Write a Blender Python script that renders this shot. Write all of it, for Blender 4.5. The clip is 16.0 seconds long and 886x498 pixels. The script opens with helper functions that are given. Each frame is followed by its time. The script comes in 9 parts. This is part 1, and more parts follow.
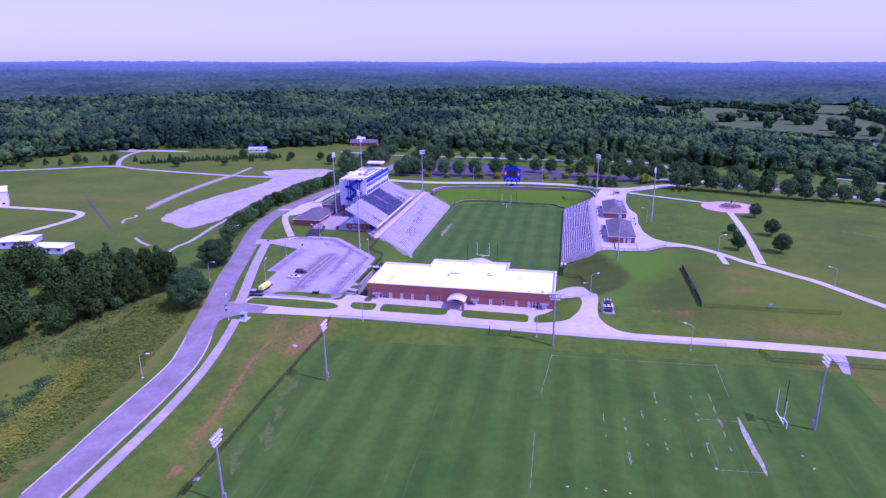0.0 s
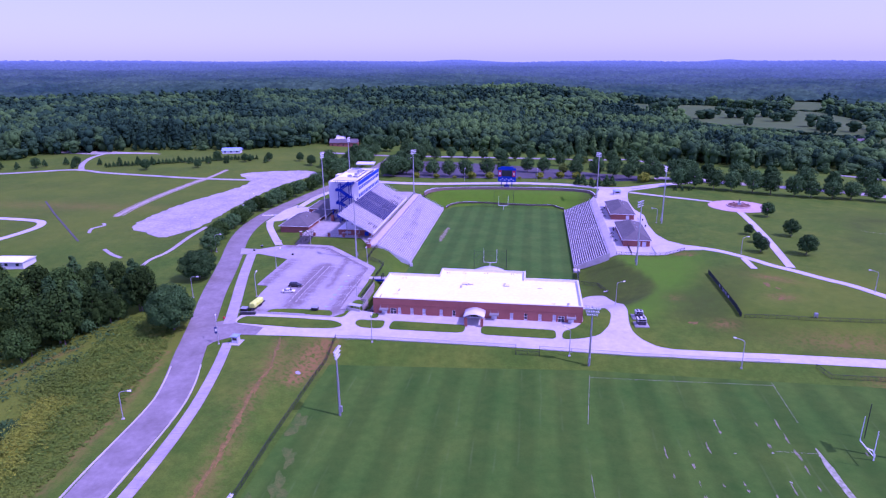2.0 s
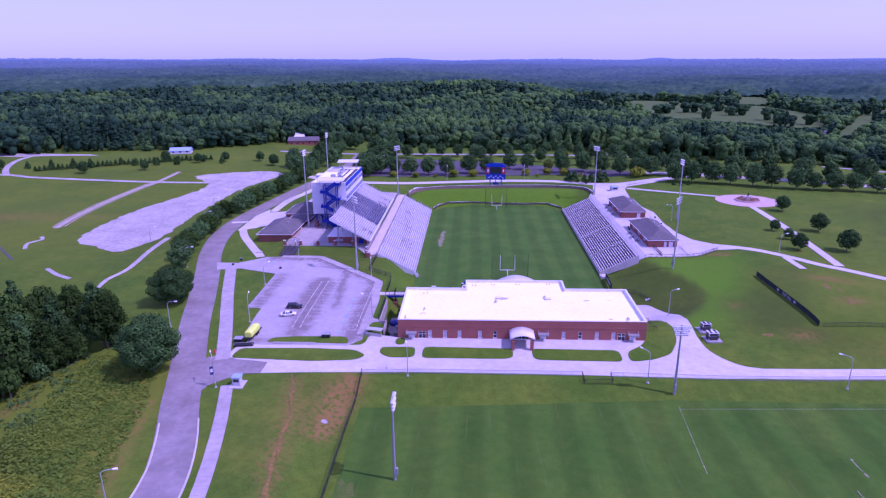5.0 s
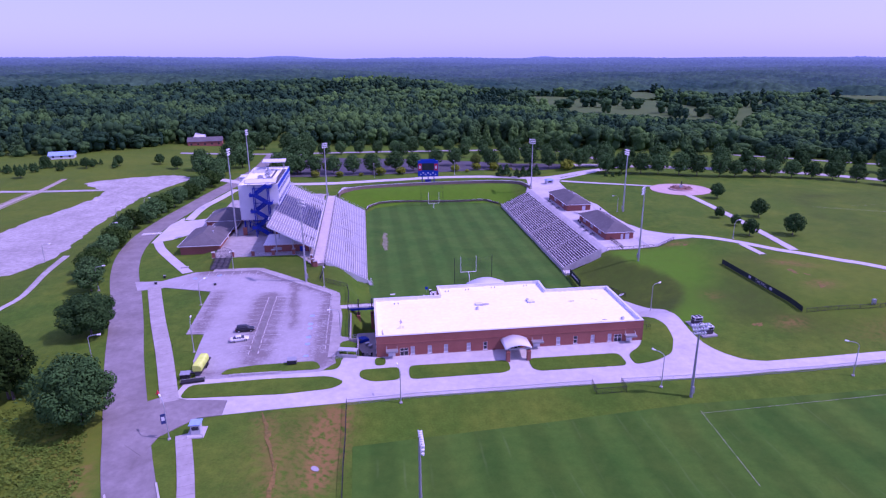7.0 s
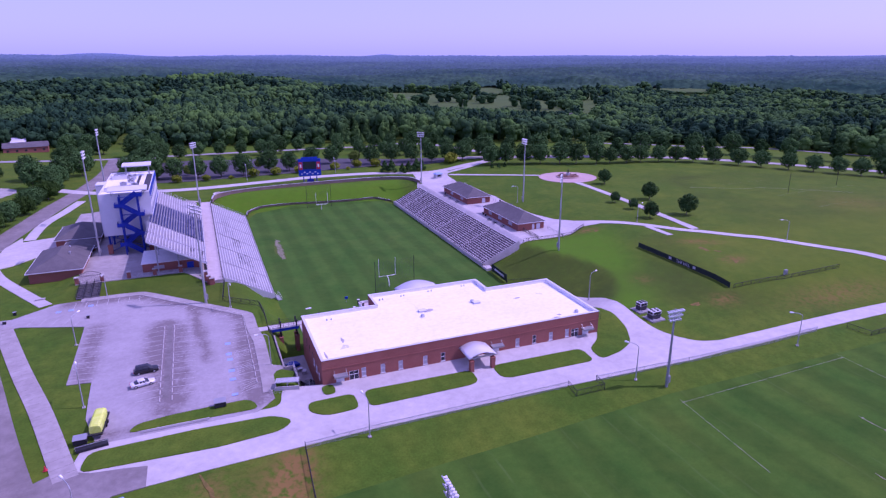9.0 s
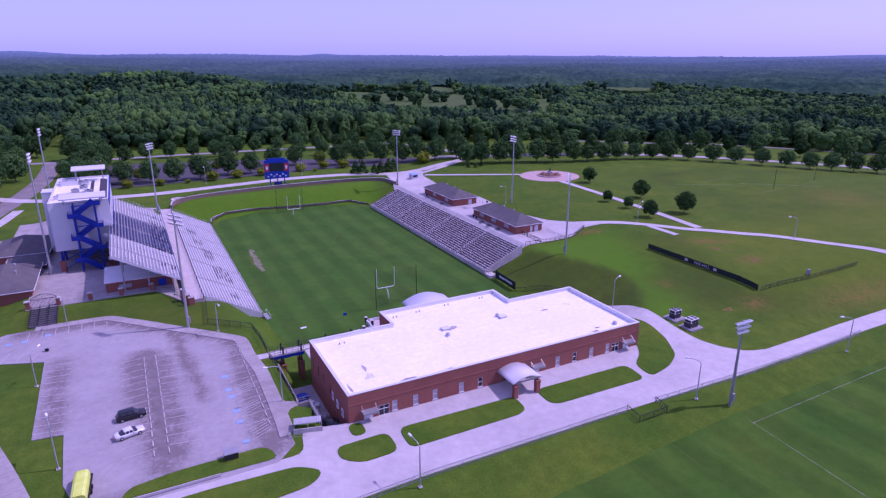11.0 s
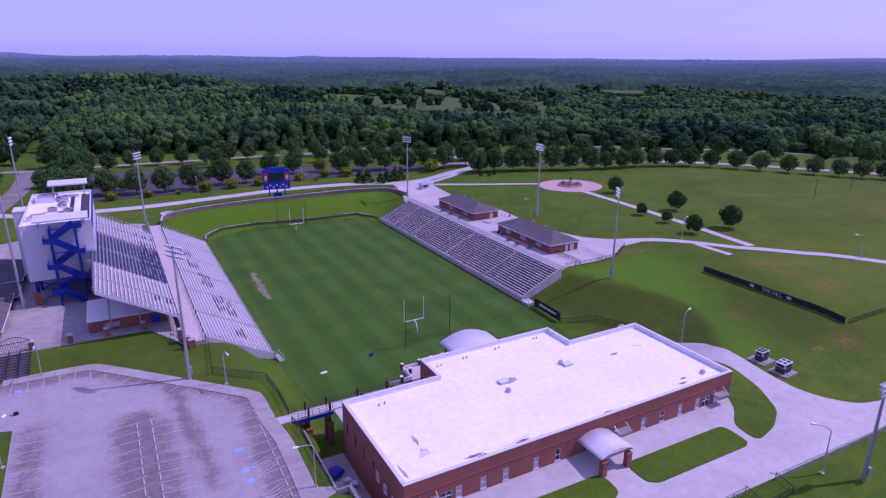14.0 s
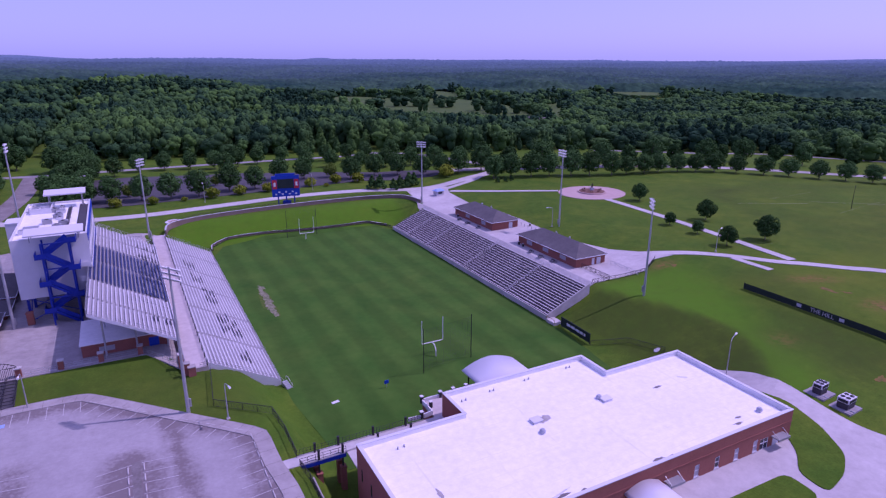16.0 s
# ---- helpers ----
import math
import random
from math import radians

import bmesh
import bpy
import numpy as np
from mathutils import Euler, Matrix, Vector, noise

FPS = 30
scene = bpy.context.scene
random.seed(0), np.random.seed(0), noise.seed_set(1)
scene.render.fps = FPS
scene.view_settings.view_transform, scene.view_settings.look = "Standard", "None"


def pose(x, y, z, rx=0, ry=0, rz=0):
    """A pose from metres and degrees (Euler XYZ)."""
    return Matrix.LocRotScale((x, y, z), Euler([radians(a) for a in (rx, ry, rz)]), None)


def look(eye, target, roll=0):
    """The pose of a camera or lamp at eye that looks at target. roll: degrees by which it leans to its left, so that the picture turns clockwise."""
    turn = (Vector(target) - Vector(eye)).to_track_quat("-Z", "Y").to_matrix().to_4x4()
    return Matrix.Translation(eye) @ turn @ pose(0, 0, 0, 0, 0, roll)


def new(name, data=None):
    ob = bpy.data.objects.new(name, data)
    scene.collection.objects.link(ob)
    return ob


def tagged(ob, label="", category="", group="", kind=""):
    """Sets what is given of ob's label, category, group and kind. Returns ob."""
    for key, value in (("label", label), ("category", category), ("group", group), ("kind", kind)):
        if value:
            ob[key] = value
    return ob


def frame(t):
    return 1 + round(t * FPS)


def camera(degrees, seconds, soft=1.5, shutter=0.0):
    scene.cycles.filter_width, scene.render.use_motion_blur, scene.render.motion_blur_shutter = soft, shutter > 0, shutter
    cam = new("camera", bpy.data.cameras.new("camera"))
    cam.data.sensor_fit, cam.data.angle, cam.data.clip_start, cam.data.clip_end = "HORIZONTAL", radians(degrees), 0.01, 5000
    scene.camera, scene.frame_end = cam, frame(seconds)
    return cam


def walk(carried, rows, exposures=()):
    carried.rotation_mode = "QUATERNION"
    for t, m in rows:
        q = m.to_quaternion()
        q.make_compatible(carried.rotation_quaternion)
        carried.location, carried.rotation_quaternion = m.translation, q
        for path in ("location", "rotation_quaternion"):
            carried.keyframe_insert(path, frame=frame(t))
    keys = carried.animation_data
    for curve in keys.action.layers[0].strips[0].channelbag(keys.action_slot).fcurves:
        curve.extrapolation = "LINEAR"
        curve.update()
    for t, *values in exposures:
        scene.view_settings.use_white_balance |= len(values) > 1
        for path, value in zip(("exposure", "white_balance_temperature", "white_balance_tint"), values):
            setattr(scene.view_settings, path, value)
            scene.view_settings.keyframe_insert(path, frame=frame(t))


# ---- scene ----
EXPOSURES = [(0, 0.02, 5090, 96), (3.5, -0.08, 5170, 94), (7, -0.20, 5380, 87), (9, -0.32, 5480, 81), (12.5, -0.47, 5600, 75), (16, -0.61, 5600, 75)]
cam = camera(71.59, 16.0, 1.28)
walk(cam, [
    (0, look((36.31, -329.31, 91.39), (-1.69, -141.98, 32.54), -0.49)),
    (0.5, look((32.11, -324.71, 90.80), (-4.82, -137.20, 31.84), -0.60)),
    (1, look((27.42, -319.78, 89.87), (-7.76, -131.92, 30.96), -0.65)),
    (1.5, look((22.58, -315.07, 89.18), (-8.57, -126.54, 30.15), -0.62)),
    (2, look((17.46, -310.33, 88.28), (-10.87, -121.35, 29.23), -0.57)),
    (2.5, look((12.11, -305.69, 87.21), (-14.61, -116.44, 28.28), -0.52)),
    (3, look((6.80, -301.08, 86.22), (-17.76, -111.54, 27.30), -0.54)),
    (3.5, look((1.39, -296.36, 85.15), (-20.03, -106.46, 26.17), -0.50)),
    (3.7, look((-0.79, -294.45, 84.72), (-19.90, -104.50, 25.70), -0.50)),
    (5.8, look((-22.80, -273.76, 80.47), (-21.89, -82.88, 20.79), -0.49)),
    (6, look((-25.13, -271.91, 80.02), (-20.25, -81.12, 20.24), -0.48)),
    (6.5, look((-30.32, -266.98, 78.65), (-15.90, -76.65, 18.93), -0.46)),
    (7, look((-35.56, -261.84, 77.72), (-11.48, -72.57, 17.73), -0.42)),
    (7.5, look((-40.70, -256.55, 76.57), (-6.47, -68.89, 16.45), -0.37)),
    (8, look((-45.39, -251.04, 75.31), (-0.38, -65.70, 15.13), -0.33)),
    (8.5, look((-49.56, -245.43, 74.24), (7.86, -63.63, 13.80), -0.35)),
    (9, look((-53.67, -239.72, 73.18), (16.85, -62.66, 12.54), -0.25)),
    (9.2, look((-54.86, -237.38, 72.73), (20.36, -62.31, 11.98), -0.27)),
    (11.3, look((-64.75, -212.82, 69.73), (22.63, -43.40, 9.21), 0.04)),
    (11.5, look((-65.32, -210.54, 69.58), (22.35, -41.21, 9.26), 0.08)),
    (12, look((-65.86, -205.38, 69.50), (24.03, -37.19, 9.22), 0.12)),
    (12.5, look((-66.01, -200.64, 69.40), (23.89, -32.40, 9.26), 0.12)),
    (13, look((-65.77, -196.25, 69.34), (24.12, -28.00, 9.22), 0.12)),
    (13.5, look((-65.19, -192.28, 69.27), (24.93, -24.13, 9.24), 0.12)),
    (14, look((-64.40, -188.49, 69.10), (27.07, -21.04, 9.15), 0.17)),
    (14.5, look((-63.51, -185.02, 69.07), (23.84, -15.34, 9.24), 0.15)),
    (15, look((-62.69, -181.74, 68.87), (18.44, -8.92, 9.27), 0.16)),
    (15.5, look((-61.71, -178.66, 68.82), (13.50, -3.15, 9.32), 0.07)),
    (16, look((-60.89, -176.27, 68.88), (27.94, -7.21, 9.49), 0.04)),
], EXPOSURES)


# ---------- light ----------
SUN_DIR = Vector((math.cos(radians(-15)) * math.cos(radians(54)), math.sin(radians(-15)) * math.cos(radians(54)), math.sin(radians(54))))
world = bpy.data.worlds.new("sky")
scene.world = world
world.use_nodes = True
wn, wl = world.node_tree.nodes, world.node_tree.links
sky = wn.new("ShaderNodeTexSky")
sky.sky_type = 'NISHITA'
sky.sun_disc = False
sky.sun_elevation, sky.sun_rotation = radians(54), radians(105)
sky.air_density, sky.dust_density, sky.ozone_density, sky.altitude = 0.75, 1.5, 1.6, 200
haze = wn.new("ShaderNodeMix")
haze.data_type = 'RGBA'
haze.inputs["Factor"].default_value = 0.56
haze.inputs["B"].default_value = (4.6, 5.6, 9.7, 1)
wl.new(sky.outputs["Color"], haze.inputs["A"])
wl.new(haze.outputs["Result"], wn["Background"].inputs["Color"])
wn["Background"].inputs["Strength"].default_value = 0.146
sun_data = bpy.data.lights.new("sun", 'SUN')
sun_data.energy, sun_data.angle, sun_data.color = 3.5, radians(0.6), (1.0, 0.96, 0.9)
sun = new("sun", sun_data)
sun.matrix_world = look(SUN_DIR * 300, (0, 0, 0))


# ---------- materials ----------
def surface(name, tones, rough=0.8, metal=0.0, bump=0.0, bump_scale=3.0, island=0.0, each=0.0, attr=None, spec=0.3, extra=None):
    """A principled surface whose colour runs over tones = [(colour, colour, size in metres, contrast), ...] by noise in the world."""
    m = bpy.data.materials.new(name)
    m.use_nodes = True
    n, l = m.node_tree.nodes, m.node_tree.links
    b = n["Principled BSDF"]
    b.inputs["Roughness"].default_value, b.inputs["Metallic"].default_value = rough, metal
    b.inputs["Specular IOR Level"].default_value = spec
    where = n.new("ShaderNodeNewGeometry").outputs["Position"]
    col = None
    for k, (c1, c2, size, hard) in enumerate(tones):
        t = n.new("ShaderNodeTexNoise")
        t.inputs["Scale"].default_value, t.inputs["Detail"].default_value, t.inputs["Roughness"].default_value = 1.0 / size, 4.0, 0.6
        l.new(where, t.inputs["Vector"])
        r = n.new("ShaderNodeMapRange")
        r.inputs["From Min"].default_value, r.inputs["From Max"].default_value = 0.5 - 0.5 * hard, 0.5 + 0.5 * hard
        l.new(t.outputs["Fac"], r.inputs["Value"])
        mx = n.new("ShaderNodeMix")
        mx.data_type = 'RGBA'
        l.new(r.outputs["Result"], mx.inputs["Factor"])
        if k == 0:
            mx.inputs["A"].default_value, mx.inputs["B"].default_value = (*c1, 1), (*c2, 1)
        else:
            mx.blend_type = 'MULTIPLY'
            mx.inputs["Factor"].default_value = 1.0
            inner = n.new("ShaderNodeMix")
            inner.data_type = 'RGBA'
            inner.inputs["A"].default_value, inner.inputs["B"].default_value = (*c1, 1), (*c2, 1)
            l.new(r.outputs["Result"], inner.inputs["Factor"])
            l.remove(mx.inputs["Factor"].links[0])
            mx.inputs["Factor"].default_value = 1.0
            l.new(col, mx.inputs["A"])
            l.new(inner.outputs["Result"], mx.inputs["B"])
        col = mx.outputs["Result"]
    for source, amount in ((("ShaderNodeNewGeometry", "Random Per Island"), island), (("ShaderNodeObjectInfo", "Random"), each)):
        if amount:
            rnd = n.new(source[0]).outputs[source[1]]
            r = n.new("ShaderNodeMapRange")
            r.inputs["To Min"].default_value, r.inputs["To Max"].default_value = 1 - amount, 1 + amount
            l.new(rnd, r.inputs["Value"])
            hs = n.new("ShaderNodeHueSaturation")
            l.new(r.outputs["Result"], hs.inputs["Value"])
            l.new(col, hs.inputs["Color"])
            col = hs.outputs["Color"]
    if extra:
        col = extra(n, l, where, col)
    l.new(col, b.inputs["Base Color"])
    if bump:
        t = n.new("ShaderNodeTexNoise")
        t.inputs["Scale"].default_value, t.inputs["Detail"].default_value = bump_scale, 3.0
        l.new(where, t.inputs["Vector"])
        bp = n.new("ShaderNodeBump")
        bp.inputs["Strength"].default_value, bp.inputs["Distance"].default_value = bump, 0.15
        l.new(t.outputs["Fac"], bp.inputs["Height"])
        l.new(bp.outputs["Normal"], b.inputs["Normal"])
    return m


def blend(n, l, a, b, fac):
    mx = n.new("ShaderNodeMix")
    mx.data_type = 'RGBA'
    l.new(a, mx.inputs["A"])
    if isinstance(b, tuple):
        mx.inputs["B"].default_value = (*b, 1)
    else:
        l.new(b, mx.inputs["B"])
    if isinstance(fac, float):
        mx.inputs["Factor"].default_value = fac
    else:
        l.new(fac, mx.inputs["Factor"])
    return mx.outputs["Result"]


def arith(n, l, op, a, b=None, clamp=False):
    q = n.new("ShaderNodeMath")
    q.operation, q.use_clamp = op, clamp
    for i, v in enumerate((a, b)):
        if v is None:
            continue
        if isinstance(v, (int, float)):
            q.inputs[i].default_value = v
        else:
            l.new(v, q.inputs[i])
    return q.outputs[0]


def mown(width, depth, angle=0.0, cross=0.0, wheel=0.0):
    """Light and dark mowing stripes of a width along y (turned by angle degrees)."""
    def add(n, l, where, col):
        sep = n.new("ShaderNodeSeparateXYZ")
        l.new(where, sep.inputs[0])
        a = radians(angle)
        u = arith(n, l, 'ADD', arith(n, l, 'MULTIPLY', sep.outputs[0], math.cos(a)), arith(n, l, 'MULTIPLY', sep.outputs[1], math.sin(a)))
        wob = n.new("ShaderNodeTexNoise")
        wob.inputs["Scale"].default_value = 0.08
        l.new(where, wob.inputs["Vector"])
        u = arith(n, l, 'ADD', u, arith(n, l, 'MULTIPLY', wob.outputs["Fac"], 1.5))
        s = arith(n, l, 'SINE', arith(n, l, 'MULTIPLY', u, math.pi / width))
        s = arith(n, l, 'MULTIPLY', s, 2.0)
        s = arith(n, l, 'MINIMUM', arith(n, l, 'MAXIMUM', s, -1.0), 1.0)
        val = arith(n, l, 'MULTIPLY_ADD', s, depth)
        val.node.inputs[2].default_value = 1.0
        if cross:
            s2 = arith(n, l, 'SINE', arith(n, l, 'MULTIPLY', sep.outputs[1], math.pi / (width * 1.9)))
            add2 = arith(n, l, 'MULTIPLY', s2, cross)
            val = arith(n, l, 'ADD', val, add2)
        hs = n.new("ShaderNodeHueSaturation")
        l.new(col, hs.inputs["Color"])
        l.new(val, hs.inputs["Value"])
        if not wheel:
            return hs.outputs["Color"]
        # pale worn wheel lines, broken along their length
        w = arith(n, l, 'SINE', arith(n, l, 'MULTIPLY', u, math.pi / (width * 0.5)))
        w = arith(n, l, 'MULTIPLY', arith(n, l, 'SUBTRACT', w, 0.94), 16.0, True)
        brk = n.new("ShaderNodeTexNoise")
        brk.inputs["Scale"].default_value, brk.inputs["Detail"].default_value = 0.09, 6.0
        l.new(where, brk.inputs["Vector"])
        w = arith(n, l, 'MULTIPLY', w, arith(n, l, 'MULTIPLY', arith(n, l, 'SUBTRACT', brk.outputs["Fac"], 0.50), wheel * 6.0, True), True)
        return blend(n, l, hs.outputs["Color"], (0.115, 0.175, 0.055), w)
    return add


def soils(n, l, where, col):
    """Turf, clay and rough grass by the sheet's own soil colours: red clay, green lush, blue rough scrub, alpha dry
    grass and painted shade.
    """
    at = n.new("ShaderNodeVertexColor")
    at.layer_name = "soil"
    sep = n.new("ShaderNodeSeparateColor")
    l.new(at.outputs["Color"], sep.inputs[0])
    ns = n.new("ShaderNodeTexNoise")
    ns.inputs["Scale"].default_value, ns.inputs["Detail"].default_value = 0.35, 6.0
    ns.inputs["Roughness"].default_value = 0.7
    l.new(where, ns.inputs["Vector"])
    nz = arith(n, l, 'MULTIPLY', arith(n, l, 'SUBTRACT', ns.outputs["Fac"], 0.5), 1.8)

    def fac(channel):
        v = arith(n, l, 'ADD', sep.outputs[channel], arith(n, l, 'MULTIPLY', nz, arith(n, l, 'MULTIPLY', sep.outputs[channel], 1.0)))
        return arith(n, l, 'MULTIPLY', v, 1.0, True)
    col = blend(n, l, col, (0.060, 0.170, 0.006), fac(1))
    col = blend(n, l, col, (0.105, 0.150, 0.010), fac(2))
    dry_shade = arith(n, l, 'MULTIPLY', at.outputs["Alpha"], arith(n, l, 'MULTIPLY', ns.outputs["Fac"], 1.6), True)
    col = blend(n, l, col, (0.048, 0.082, 0.010), dry_shade)
    fine = n.new("ShaderNodeTexNoise")
    fine.inputs["Scale"].default_value, fine.inputs["Detail"].default_value = 0.9, 5.0
    l.new(where, fine.inputs["Vector"])
    streak = arith(n, l, 'MULTIPLY', arith(n, l, 'SUBTRACT', fine.outputs["Fac"], 0.34), 4.2, True)
    hue = blend(n, l, col, (0.218, 0.128, 0.042), 1.0)
    hue = blend(n, l, hue, (0.150, 0.112, 0.024), arith(n, l, 'MULTIPLY', ns.outputs["Fac"], 0.9))
    return blend(n, l, col, hue, arith(n, l, 'MULTIPLY', arith(n, l, 'MULTIPLY', fac(0), 1.35), streak, True))


def stained(n, l, where, col):
    """Brown grime where the sheet's grime colour says so, broken up at two sizes."""
    at = n.new("ShaderNodeVertexColor")
    at.layer_name = "grime"
    fac = at.outputs["Color"]
    for size, k in ((3.0, 2.2), (0.6, 1.4)):
        ns = n.new("ShaderNodeTexNoise")
        ns.inputs["Scale"].default_value, ns.inputs["Detail"].default_value = 1 / size, 5.0
        l.new(where, ns.inputs["Vector"])
        fac = arith(n, l, 'MULTIPLY', fac, arith(n, l, 'MULTIPLY', ns.outputs["Fac"], k * 1.15))
    return blend(n, l, col, (0.145, 0.118, 0.115), arith(n, l, 'MINIMUM', fac, 0.85))


def species(n, l, where, col):
    """The tone of each tree of the woods: dark pine to fresh broadleaf green."""
    at = n.new("ShaderNodeAttribute")
    at.attribute_name = "tone"
    mx = n.new("ShaderNodeMix")
    mx.data_type = 'RGBA'
    mx.inputs["A"].default_value, mx.inputs["B"].default_value = (0.018, 0.056, 0.028, 1), (0.072, 0.164, 0.037, 1)
    l.new(at.outputs["Fac"], mx.inputs["Factor"])
    m2 = n.new("ShaderNodeMix")
    m2.data_type, m2.blend_type = 'RGBA', 'MULTIPLY'
    m2.inputs["Factor"].default_value = 1.0
    l.new(mx.outputs["Result"], m2.inputs["A"])
    l.new(col, m2.inputs["B"])
    return m2.outputs["Result"]


